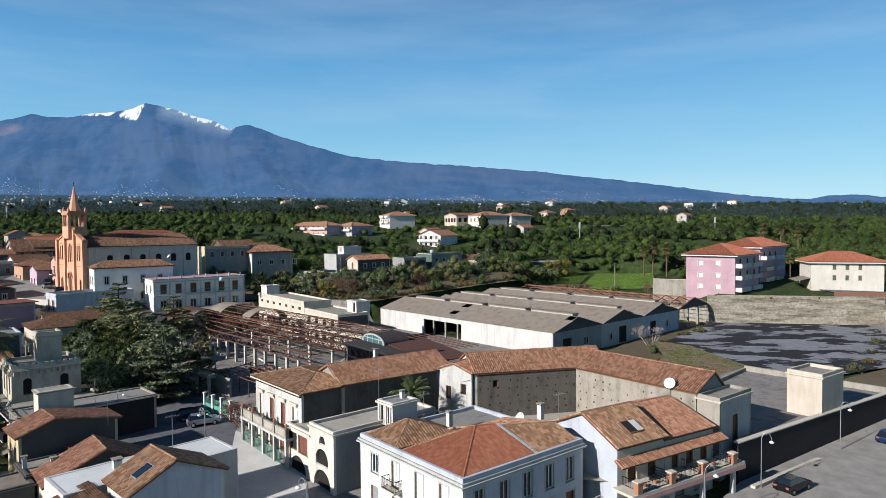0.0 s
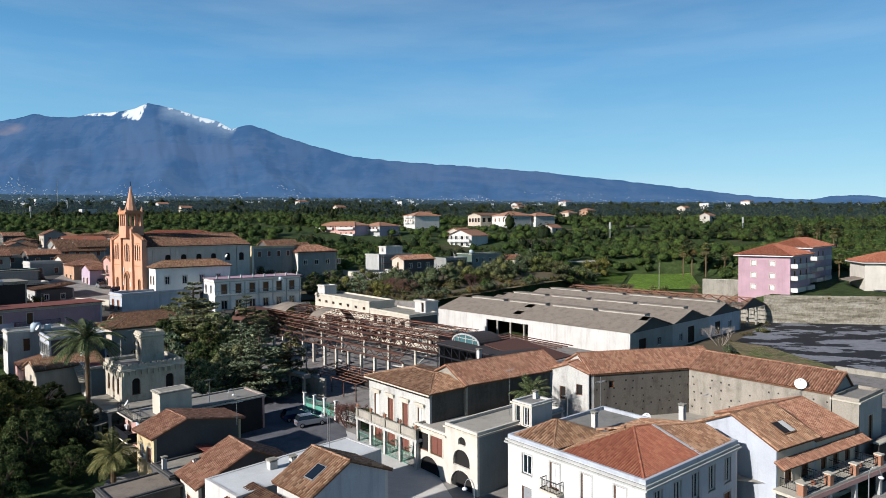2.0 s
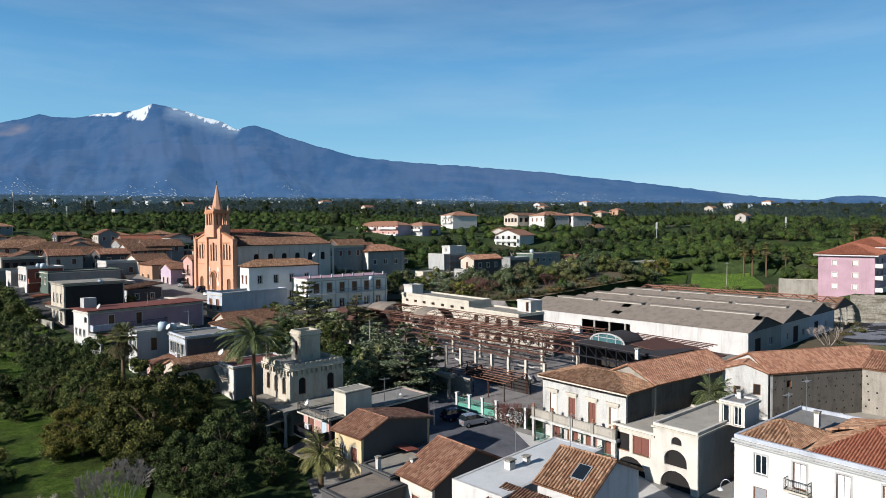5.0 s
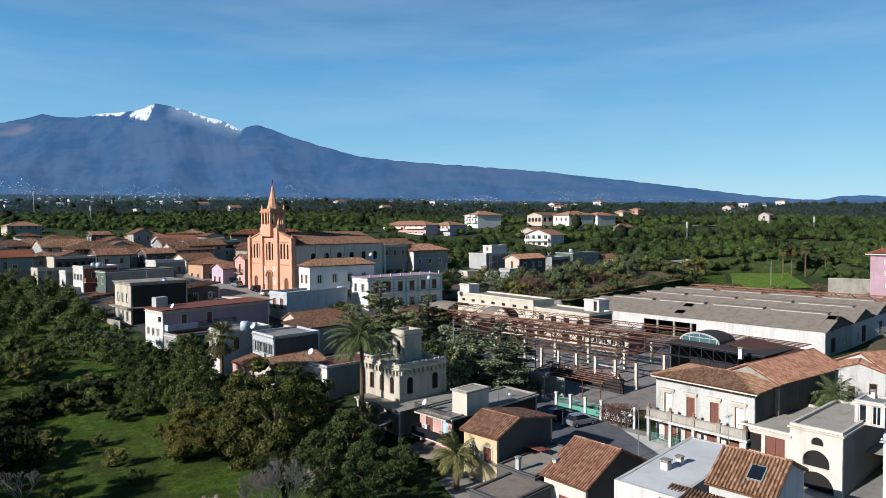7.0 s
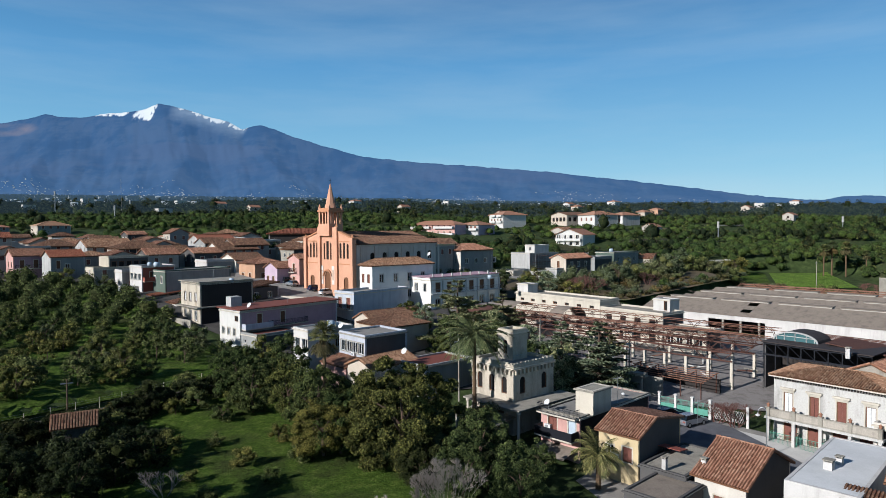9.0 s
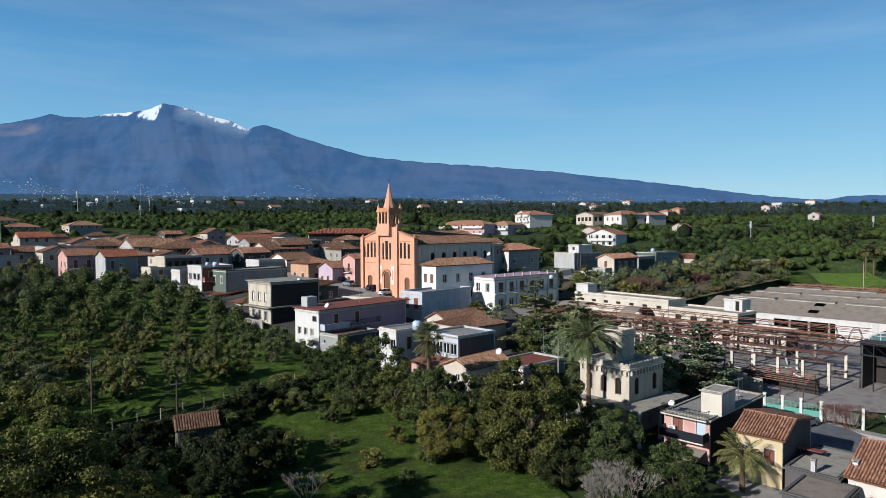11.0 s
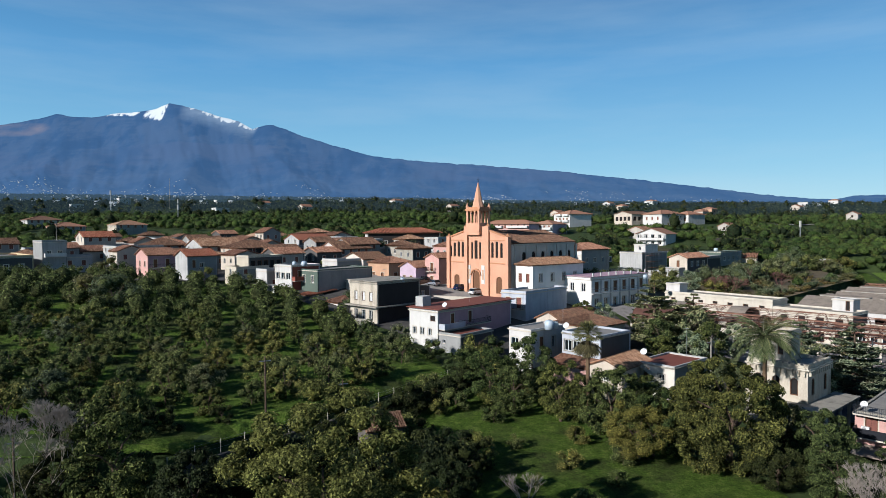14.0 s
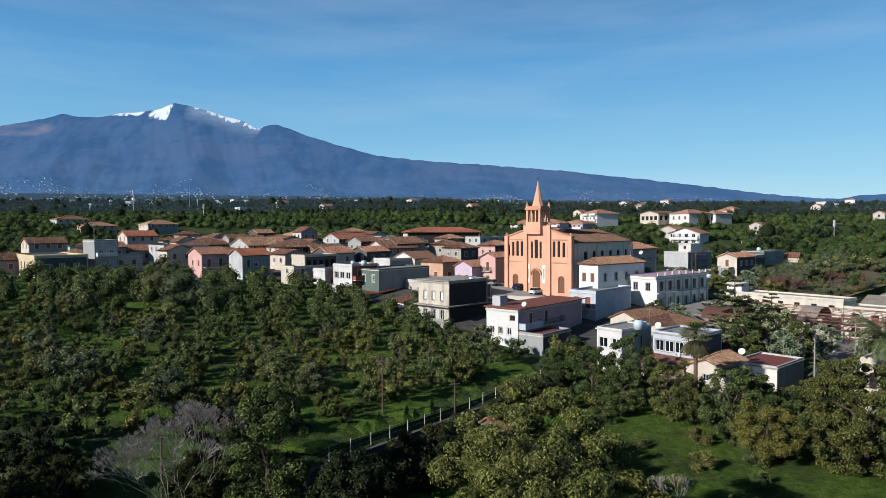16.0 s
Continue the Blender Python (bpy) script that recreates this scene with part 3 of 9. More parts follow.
def G(x, y):
    """Height of the open ground."""
    z = lerp(SLOPE, y)
    k = min(1.0, max(0.0, (y - 80) / 80))
    z += 0.05 * k * min(80.0, max(0.0, -x - 40))
    far = min(1.0, max(0.0, (y - 350) / 1500))
    z += -0.017 * x * far
    # hollow of the mown field behind the works
    if 18 < x < 100 and 148 < y < 258:
        k = 1.0 if inside(HOLLOW, x, y) else max(0.0, 1.0 - edge_distance(HOLLOW, x, y) / 9.0)
        k = k * k * (3 - 2 * k)
        z += k * (min(z, 5.7 + 0.075 * (y - 205)) - z)
    if -300 < x < -95 and 60 < y < 166 and inside(TERRACE, x, y):
        k = min(1.0, edge_distance(TERRACE, x, y) / 2.6)
        z += k * max(0.0, 3.6 - 0.07 * (x + 110) + 0.05 * (y - 88) - z)
    return z


WORKS = ((-23, 92), (-61, 132.5), (-47, 157), (-40, 163), (-18, 158), (30, 199), (35, 199), (68, 159), (34, 100), (24, 84), (-6, 84))
LOW = ((34, 112), (63.5, 162), (106.5, 154.2), (128, 150), (108, 92), (66, 88), (46, 101))


def ground_z(x, y):
    if inside(LOW, x, y) or (20 < x < 66 and 98 < y < 160 and (x - 20) * 0.676 - (y - 116) * 0.737 > -36):
        return min(G(x, y), 1.9)
    if inside(WORKS, x, y):
        return min(G(x, y), 2.1)
    return G(x, y)


def axis(*runs):
    out = []
    for a, b, step in runs:
        n = max(1, round((b - a) / step))
        out += [a + (b - a) * i / n for i in range(n)]
    return out + [runs[-1][1]]


def build_ground():
    xs = axis((-4200, -900, 150), (-900, -330, 30), (-330, 190, 2.5), (190, 900, 30), (900, 4200, 150))
    ys = axis((-300, 20, 20), (20, 330, 2.5), (330, 900, 15), (900, 4880, 120))
    mb = Mesh()
    nx = len(xs)
    for y in ys:
        for x in xs:
            z = ground_z(x, y)
            if y > 40:
                z += 0.25 * noise.noise(Vector((x * 0.06, y * 0.06, 0))) * min(1.0, (y - 40) / 40)
            mb.v.append((x, y, z))
    mb.f = [(j * nx + i, j * nx + i + 1, (j + 1) * nx + i + 1, (j + 1) * nx + i) for j in range(len(ys) - 1) for i in range(nx - 1)]
    return tagged(part("ground", mb, "ground", smooth=True), "grassy sloping ground under the town and groves", "ground", kind="structure")


def drape(name, poly, material, label, category="road", lift=0.32, step=3.0, flat=None, low=False):
    """A paved sheet laid on the ground within a polygon, cut into cells so that it follows the slope."""
    bm = bmesh.new()
    bm.faces.new([bm.verts.new((x, y, 0)) for x, y in poly])
    for k in (0, 1):
        lo, hi = min(p[k] for p in poly), max(p[k] for p in poly)
        n = int((hi - lo) / step)
        for i in range(1, n + 1):
            at = [0, 0, 0]
            at[k] = lo + i * step
            nrm = (1, 0, 0) if k == 0 else (0, 1, 0)
            bmesh.ops.bisect_plane(bm, geom=bm.verts[:] + bm.edges[:] + bm.faces[:], plane_co=at, plane_no=nrm)
    bmesh.ops.triangulate(bm, faces=[f for f in bm.faces if len(f.verts) > 4])
    for v in bm.verts:
        v.co.z = flat if flat is not None else (ground_z if low else G)(v.co.x, v.co.y) + lift
    bmesh.ops.recalc_face_normals(bm, faces=bm.faces[:])
    me = bpy.data.meshes.new(name)
    bm.to_mesh(me)
    bm.free()
    me.materials.append(M[material])
    return tagged(new(name, me), label, category, kind="structure")


# ---- houses ----
WALLS = {}


def tile_plane(mb, poly, pitch=0.27, length=0.42, rnd=None):
    """Rows of half-round tiles over a planar polygon whose first edge is the eave."""
    rnd = rnd or random
    p = [Vector(q) for q in poly]
    e = (p[1] - p[0]).normalized()
    nrm = (p[1] - p[0]).cross(p[2] - p[0]).normalized()
    if nrm.z < 0:
        nrm = -nrm
    s = nrm.cross(e)
    if s.z < 0:
        s = -s
    q = [((a - p[0]).dot(e), (a - p[0]).dot(s)) for a in p]
    u0, u1 = min(a[0] for a in q), max(a[0] for a in q)
    n = max(1, int((u1 - u0) / pitch))
    w = (u1 - u0) / n
    prof = ((-0.46, -0.08), (-0.24, 0.42), (0.24, 0.42), (0.46, -0.08))
    for i in range(n):
        u = u0 + (i + 0.5) * w
        hits = []
        for (a, b), (c, d) in zip(q, q[1:] + q[:1]):
            if (a > u) != (c > u):
                hits.append(b + (d - b) * (u - a) / (c - a))
        if len(hits) < 2:
            continue
        v, vend = min(hits), max(hits)
        v -= 0.06
        while v < vend - 0.08:
            ve = min(vend, v + length * 1.12)
            k = len(mb.v)
            lift = 0.04 + rnd.uniform(-0.008, 0.012)
            du = rnd.uniform(-0.02, 0.02)
            for vv, up in ((v, lift), (ve, 0.01)):
                for a, h in prof:
                    mb.v.append(tuple(p[0] + e * (u + du + a * w * 0.98) + s * vv + nrm * (up + h * w)))
            mb.f += [(k + j, k + j + 1, k + j + 5, k + j + 4) for j in range(3)]
            v += length


def slope_roof(h, planes, tile, pitch, length, thick=0.14, ridges=()):
    """The planes of a pitched roof: a board under them, tiles above and caps along the ridges."""
    board, tl = Mesh(), Mesh()
    rnd = random.Random(len(planes) * 17 + int(abs(planes[0][0][0]) * 100))
    for pl in planes:
        board.prism(pl, (0, 0, -thick))
        if pitch:
            tile_plane(tl, pl, pitch, length, rnd)
    roof = part("roof", board, tile if not pitch else "wood", h)
    for a, b in ridges:
        a, b = Vector(a), Vector(b)
        n = max(1, int((b - a).length / 0.45))
        for i in range(n):
            p, q = a.lerp(b, i / n), a.lerp(b, (i + 1.08) / n)
            tl.tube(p + Vector((0, 0, 0.05)), q + Vector((0, 0, 0.02)), 0.14, 0.12, 6, False)
    if tl.f:
        t = part("roof_tiles", tl, tile, roof)
        t["kind"] = "stuff"
    return roof


def at_face(face, sx, sy):
    """Maps (along, inward, up) of a face of the house to its local frame."""
    if face == "L":
        return lambda u, d, z: (d, u, z)
    if face == "R":
        return lambda u, d, z: (u, d, z)
    if face == "B":
        return lambda u, d, z: (u, sy - d, z)
    return lambda u, d, z: (sx - d, u, z)


def wall_with_holes(mp_, width, z0, z1, holes, thick=0.28):
    us = sorted({0.0, width, *[max(0.0, h[0] - h[2] / 2) for h in holes], *[min(width, h[0] + h[2] / 2) for h in holes]})
    zs = sorted({z0, z1, *[h[1] for h in holes], *[min(z1, h[1] + h[3]) for h in holes]})
    mb = Mesh()
    for a, b in zip(us, us[1:]):
        for c, d in zip(zs, zs[1:]):
            m, k = (a + b) / 2, (c + d) / 2
            if any(abs(m - h[0]) < h[2] / 2 and h[1] < k < h[1] + h[3] for h in holes):
                continue
            mb.poly([mp_(a, 0, c), mp_(b, 0, c), mp_(b, 0, d), mp_(a, 0, d)])
            mb.poly([mp_(a, thick, c), mp_(a, thick, d), mp_(b, thick, d), mp_(b, thick, c)])
    for h in holes:
        a, b, c, d = h[0] - h[2] / 2, h[0] + h[2] / 2, h[1], h[1] + h[3]
        for p, q, r, t in ((a, c, a, d), (b, d, b, c), (a, d, b, d), (b, c, a, c)):
            mb.poly([mp_(p, 0, q), mp_(r, 0, t), mp_(r, thick, t), mp_(p, thick, q)])
    for c in (z0, z1):
        mb.poly([mp_(0, 0, c), mp_(width, 0, c), mp_(width, thick, c), mp_(0, thick, c)])
    for u in (0, width):
        mb.poly([mp_(u, 0, z0), mp_(u, 0, z1), mp_(u, thick, z1), mp_(u, thick, z0)])
    return mb


def bar(mp_, u0, u1, d0, d1, z0, z1, mb=None):
    mb = mb or Mesh()
    a, b = mp_(u0, d0, z0), mp_(u1, d1, z1)
    lo, hi = [min(p, q) for p, q in zip(a, b)], [max(p, q) for p, q in zip(a, b)]
    return mb.box(*lo, *hi)


def opening(h, mp_, u, z, w, ht, kind, trim):
    """One window or door of a house: surround, leaf or pane, sill."""
    a, b, c, d = u - w / 2, u + w / 2, z, z + ht
    fr = Mesh()
    t = 0.09 if kind not in "v" else 0.03
    for q in ((a, a + t, c, d), (b - t, b, c, d), (a + t, b - t, d - t, d), (a + t, b - t, c, c + t)):
        bar(mp_, q[0], q[1], 0.1, 0.2, q[2], q[3], fr)
    if kind in "aAv":       # round head: the wall's spandrels close the corners
        sp = Mesh()
        r = w / 2
        for side in (-1, 1):
            arc = [(u + side * r * math.cos(i * math.pi / 12), d - r + r * math.sin(i * math.pi / 12)) for i in range(7)]
            pts = [(u + side * r, d)] + arc
            ring = [mp_(p[0], 0.004, p[1]) for p in pts]
            back = [mp_(p[0], 0.24, p[1]) for p in pts]
            for i in range(1, len(pts) - 1):
                sp.poly([ring[0], ring[i], ring[i + 1]])
                sp.poly([ring[i], ring[i + 1], back[i + 1], back[i]])
        part("arch_head", sp, WALLS.get(h.name, "white"), h)
    if kind in "wn" and w > 0.7:
        bar(mp_, u - 0.04, u + 0.04, 0.11, 0.19, c + t, d - t, fr)
    name = "door" if kind in "dgA" else "window"
    win = part(name, fr, "frame" if kind in "wn" else "wood" if kind not in "v" else WALLS.get(h.name, "white"), h)
    leaf = bar(mp_, a + t * 0.5, b - t * 0.5, 0.2, 0.24, c + t * 0.5, d - t * 0.5)
    if kind in "wn":
        part("pane", leaf, "glass", win)
    elif kind in "sbx":
        sh = Mesh()
        for k in range(2):
            x0, x1 = (a + t, u - 0.015) if k == 0 else (u + 0.015, b - t)
            bar(mp_, x0, x1, 0.13, 0.17, c + t, d - t, sh)
            nsl = max(4, int(ht / 0.16))
            for j in range(nsl):
                zz = c + t + (d - c - 2 * t) * (j + 0.3) / nsl
                bar(mp_, x0 + 0.06, x1 - 0.06, 0.105, 0.13, zz, zz + 0.06, sh)
        part("shutter", sh, {"s": "shutter", "b": "shutter_green", "x": "frame"}[kind], win)
    elif kind == "g":
        sh = Mesh()
        nsl = max(4, int(ht / 0.2))
        for j in range(nsl):
            zz = c + t + (d - c - 2 * t) * j / nsl
            bar(mp_, a + t, b - t, 0.14 + 0.02 * (j % 2), 0.19, zz, zz + (d - c - 2 * t) / nsl, sh)
        part("roller_shutter", sh, "shutter_grey", win)
    elif kind in "dA":
        part("leaf", leaf, "wood", win)
    else:
        # near-black sheet closes the hole and stands in for the room's shade
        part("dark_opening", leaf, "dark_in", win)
    if kind in "wsbnx":
        part("sill", bar(mp_, a - 0.1, b + 0.1, -0.09, 0.12, c - 0.09, c), trim, win)
    if kind in "wsbdx" and trim != "none" and ht > 1.0:
        sur = Mesh()
        for q in ((a - 0.14, a, c, d + 0.14), (b, b + 0.14, c, d + 0.14), (a, b, d, d + 0.14)):
            bar(mp_, q[0], q[1], -0.03, 0.05, q[2], q[3], sur)
        part("surround", sur, trim, win)
    return win


def railing(mb, mp_, u0, u1, d0, z, hgt=0.95, gap=0.16, r=0.014):
    """Iron balusters under a hand rail along the front and ends of a balcony."""
    def seg(p, q):
        p, q = Vector(p), Vector(q)
        n = max(1, int((q - p).length / gap))
        for i in range(n + 1):
            a = p.lerp(q, i / n)
            mb.tube(a, a + Vector((0, 0, hgt)), r, r, 4, False)
        mb.beam(p + Vector((0, 0, hgt)), q + Vector((0, 0, hgt)), 0.05)
        mb.beam(p + Vector((0, 0, 0.08)), q + Vector((0, 0, 0.08)), 0.04)
    a, b, c, d = mp_(u0, 0, z), mp_(u0, d0, z), mp_(u1, d0, z), mp_(u1, 0, z)
    seg(a, b), seg(b, c), seg(c, d)


def balcony(h, mp_, u0, u1, z, deep=1.1, solid=None, slab="stone", rail="black_metal"):
    b = part("balcony", bar(mp_, u0, u1, -deep, 0.0, z - 0.16, z), slab, h)
    mb = Mesh()
    if solid:
        bar(mp_, u0, u1, -deep, -deep + 0.1, z, z + 0.95, mb)
        bar(mp_, u0, u0 + 0.1, -deep + 0.1, 0, z, z + 0.95, mb)
        bar(mp_, u1 - 0.1, u1, -deep + 0.1, 0, z, z + 0.95, mb)
        part("parapet", mb, solid, b)
    else:
        railing(mb, mp_, u0 + 0.05, u1 - 0.05, -deep + 0.05, z)
        part("railing", mb, rail, b)
    return b


def row(n, u0, u1, z, w, h, kind):
    return [(u0 + (u1 - u0) * (i + 0.5) / n, z, w, h, kind) for i in range(n)]


def house(name, label, F, yaw, sx, sy, z0, z1, wall="white", roof="flat", tile="tile_old", rise=1.6, off=None, over=0.35, pitch=0.27, length=0.42,
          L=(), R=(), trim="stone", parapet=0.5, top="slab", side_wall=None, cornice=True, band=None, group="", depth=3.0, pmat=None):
    """A house on its nearest corner F: the L face runs back to the left of it, the R face to the right."""
    h = thing(name, F[0], F[1], z0, yaw, label, "house", group)
    WALLS[h.name] = wall
    H = z1 - z0
    for face, width, holes in (("L", sy, L), ("R", sx, R), ("B", sx, ()), ("E", sy, ())):
        mp_ = at_face(face, sx, sy)
        # side_wall recolours the faces away from the sun: partly bare walls, partly painted shade
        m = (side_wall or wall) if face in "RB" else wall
        lo = -depth
        if face in "LE":
            f2 = lambda u, d, z, g=mp_: g(u, d, z)
            mb = wall_with_holes(f2, width, lo, H, [q for q in holes])
        else:
            f2 = lambda u, d, z, g=mp_: g(u + 0.28, d, z)
            mb = wall_with_holes(f2, width - 0.56, lo, H, [(q[0] - 0.28, *q[1:]) for q in holes])
        part("wall", mb, m, h)
        for u, z, w, ht, kind in holes:
            opening(h, mp_, u, z, w, ht, kind, trim)
    o = over
    if roof == "flat":
        part("roof", Mesh().box(0.28, 0.28, H - 0.35, sx - 0.28, sy - 0.28, H - 0.05), top, h)
        if parapet:
            mb = Mesh()
            for q in ((-0.02, -0.02, sx + 0.02, 0.25), (-0.02, sy - 0.25, sx + 0.02, sy + 0.02), (-0.02, 0.25, 0.25, sy - 0.25), (sx - 0.25, 0.25, sx + 0.02, sy - 0.25)):
                mb.box(q[0], q[1], H + 0.003, q[2], q[3], H + parapet)
            part("parapet", mb, pmat or wall, h)
        if cornice:
            mb = Mesh()
            mb.box(-0.18, -0.18, H - 0.22, sx + 0.18, -0.003, H - 0.04)
            mb.box(-0.18, -0.003, H - 0.22, -0.003, sy + 0.18, H - 0.04)
            part("cornice", mb, trim if trim != "none" else wall, h)
    else:
        part("ceiling_slab", Mesh().box(0.28, 0.28, H - 0.25, sx - 0.28, sy - 0.28, H - 0.08), "slab", h)
        a, b, c, d = (-o, -o), (sx + o, -o), (sx + o, sy + o), (-o, sy + o)
        e = 0.04
        H2 = H + e
        if roof == "hip":
            if sx >= sy:
                k = sy / 2 + o
                r0, r1 = (k - o, sy / 2, H2 + rise), (sx - k + o, sy / 2, H2 + rise)
                P = [(*a, H2), (*b, H2), (*c, H2), (*d, H2)]
                planes = [[P[0], P[1], r1, r0], [P[2], P[3], r0, r1], [P[3], P[0], r0], [P[1], P[2], r1]]
                rid = [(r0, r1), (P[0], r0), (P[3], r0), (P[1], r1), (P[2], r1)]
            else:
                k = sx / 2 + o
                r0, r1 = (sx / 2, k - o, H2 + rise), (sx / 2, sy - k + o, H2 + rise)
                P = [(*a, H2), (*b, H2), (*c, H2), (*d, H2)]
                planes = [[P[3], P[0], r0, r1], [P[1], P[2], r1, r0], [P[0], P[1], r0], [P[2], P[3], r1]]
                rid = [(r0, r1), (P[0], r0), (P[1], r0), (P[2], r1), (P[3], r1)]
        elif roof == "gx":      # ridge along the R face
            m = sy / 2 if off is None else off
            r0, r1 = (-o, m, H2 + rise), (sx + o, m, H2 + rise)
            ea = H2 - rise * o / m
            eb = H2 - rise * o / (sy - m)
            planes = [[(-o, -o, ea), (sx + o, -o, ea), r1, r0], [(sx + o, sy + o, eb), (-o, sy + o, eb), r0, r1]]
            rid = [(r0, r1)]
            for x in (0.0, sx - 0.28):
                part("gable", Mesh().prism([(x, 0.0, H + 0.003), (x, sy, H + 0.003), (x, m, H + rise - 0.12)], (0.28, 0, 0)), wall, h)
        elif roof == "gy":      # ridge along the L face
            m = sx / 2 if off is None else off
            r0, r1 = (m, -o, H2 + rise), (m, sy + o, H2 + rise)
            ea = H2 - rise * o / m
            eb = H2 - rise * o / (sx - m)
            planes = [[(-o, sy + o, ea), (-o, -o, ea), r0, r1], [(sx + o, -o, eb), (sx + o, sy + o, eb), r1, r0]]
            rid = [(r0, r1)]
            for y in (0.0, sy - 0.28):
                part("gable", Mesh().prism([(0.0, y, H + 0.003), (sx, y, H + 0.003), (m, y, H + rise - 0.12)], (0, 0.28, 0)), side_wall or wall, h)
        else:                   # one slope, low on the L face
            planes = [[(-o, sy + o, H2), (-o, -o, H2), (sx + o, -o, H2 + rise), (sx + o, sy + o, H2 + rise)]]
            rid = []
        slope_roof(h, planes, tile, pitch, length, ridges=rid)
    if band:
        for bz in band:
            mb = Mesh()
            mb.box(-0.1, -0.1, bz, sx, -0.003, bz + 0.18)
            mb.box(-0.1, -0.003, bz, -0.003, sy, bz + 0.18)
            part("string_course", mb, trim, h)
    return h

# ---- the setting ----
build_ground()
drape("road", ((-44, 30), (50, 30), (92, 92), (78, 100), (58, 83), (30, 64.2), (26, 60), (-4, 76), (-14, 71), (-24, 80), (-33, 90), (-46, 97), (-52, 93), (-40, 76), (-49, 66), (-44, 52)), "street", "pale asphalt street between the near houses")
drape("road", ((-53, 94), (-46, 98), (-33, 90.5), (-26.5, 81), (-23, 66), (-24, 58), (-30, 62), (-38.5, 73.5), (-41, 78)), "asphalt", "dark asphalt lane before the works gate", lift=0.37)
drape("forecourt", ((-26.3, 80), (-17.4, 71.5), (-14.5, 66), (-12.5, 59), (-22.5, 57), (-22.8, 66)), "forecourt", "pale concrete forecourt before the villa", "pavement", lift=0.37)
drape("courtyard", ((-12, 73), (-0.5, 79), (3.7, 76.6), (16.5, 79.6), (28, 65), (16, 57), (6, 60), (-4, 64)), "terrace", "pale screed courtyard behind the near houses", "yard", flat=2.9)
drape("pavement", ((-112, 150), (-86, 148), (-96, 164), (-106, 180), (-150, 232), (-156, 228), (-122, 184)), "street", "pale paved square before the church", "pavement")
drape("road", ((106, 156), (112, 153), (132, 200), (120, 205), (100, 170)), "asphalt", "asphalt lane behind the pink flats")
drape("yard", ((-40, 92), (-6, 84), (24, 84), (34, 70), (60, 88), (48, 96), (40, 104), (30, 100), (20, 116), (-14, 157), (-38, 163), (-62, 148), (-56, 126), (-46, 108)), "rubble", "rubble-strewn concrete yard of the ruined works", "yard", lift=0.3, low=True)
drape("field", ((30, 216), (42, 206), (55, 238), (44, 246)), "meadow", "rough green strip beside the mown field", "field", lift=0.3)
drape("track", ((84, 362), (150, 366), (150, 368.5), (84, 365)), "street", "pale stony track across the far groves", "road", lift=0.9, step=12.0)
drape("track", ((52, 306), (70, 313), (70, 315), (52, 308.5)), "street", "pale stony track across the far groves", "road", lift=0.9, step=12.0)
drape("track", ((20, 330), (84, 362), (84, 365), (20, 333)), "scrubland", "brown earth track through the far groves", "road", lift=0.7, step=12.0)
drape("scrub", ((-64, 150), (-46, 160), (-40, 165), (-18, 160), (28, 201), (38, 201), (60, 172), (70, 163), (68, 178), (42, 195), (50, 214), (30, 216), (-30, 196), (-66, 176)), "scrubland", "bare brown scrubland behind the works", "ground", lift=0.4)
drape("scrub", ((28, 104), (40.5, 123.5), (66, 157), (61, 161), (24, 113)), "scrubland", "weedy strip between warehouse and parking lot", "ground", lift=0.25, low=True)
drape("scrub", ((16, 94), (38, 124), (50, 100), (54, 95), (74, 106), (108, 152), (116, 148), (96, 96), (80, 100), (60, 87), (47, 100), (34, 92), (28, 84)), "scrubland", "dry weedy ground round the parking lot", "ground", lift=0.2, low=True)
drape("meadow", ((-134, 40), (-134, 61), (-123.4, 63.6), (-95, 99.6), (-85, 92.5), (-77, 82), (-65.5, 67), (-60, 50), (-62, 36)), "meadow", "lush green meadow below the grove", "field", lift=0.28)
drape("yard", ((-236, 152), (-205, 163), (-182, 168), (-150, 166), (-128, 143), (-110, 127), (-90, 111), (-64, 95), (-53, 98), (-58, 112), (-62, 148), (-78, 186), (-104, 262), (-262, 262)), "yard", "grey paved yards and lanes between the town houses", "yard", lift=0.26, step=4.0)
drape("grove_floor", ((-300, 64), (-140, 64), (-124.6, 66.4), (-96.6, 101), (-99, 110.5), (-105, 118.5), (-111.5, 126), (-119, 135), (-129, 147.5), (-156, 161), (-182, 166), (-205, 160), (-224, 154), (-300, 158)), "grove_turf", "green grass strips under the citrus grove", "ground", lift=0.2, step=5.0)
drape("scrubland", ((33, 104), (39, 113), (40.5, 123), (46.5, 119.5), (51.5, 105.5), (46, 99.5)), "scrub_soil", "weedy rubble strip between the wing and the lot", "ground", lift=0.3, step=1.5)
drape("scrubland", ((-62, 152), (-40, 163), (-18, 158.4), (31, 198.6), (43, 203), (22, 217), (-20, 204), (-60, 200), (-66, 176)), "scrub_soil", "dry trodden slope with weeds above the works", "ground", lift=0.25)
drape("forecourt", ((-14, 249), (28, 248), (32, 262), (-10, 268)), "street", "grey paved terrace below the gabled villa", "pavement", lift=0.35)
drape("forecourt", ((-46, 196), (-30, 188), (-20, 190), (-24, 203), (-40, 207)), "street", "pale paved court before the grey block", "pavement", lift=0.35)
drape("field", ((43, 204), (69, 206), (78, 238), (57, 239)), "ground_green", "bright green mown field beyond the works", "field", lift=0.35)
LOT_Z = 2.3
drape("parking_lot", LOT, "lot", "patched grey and black asphalt parking lot", "lot", flat=LOT_Z, step=1.0)


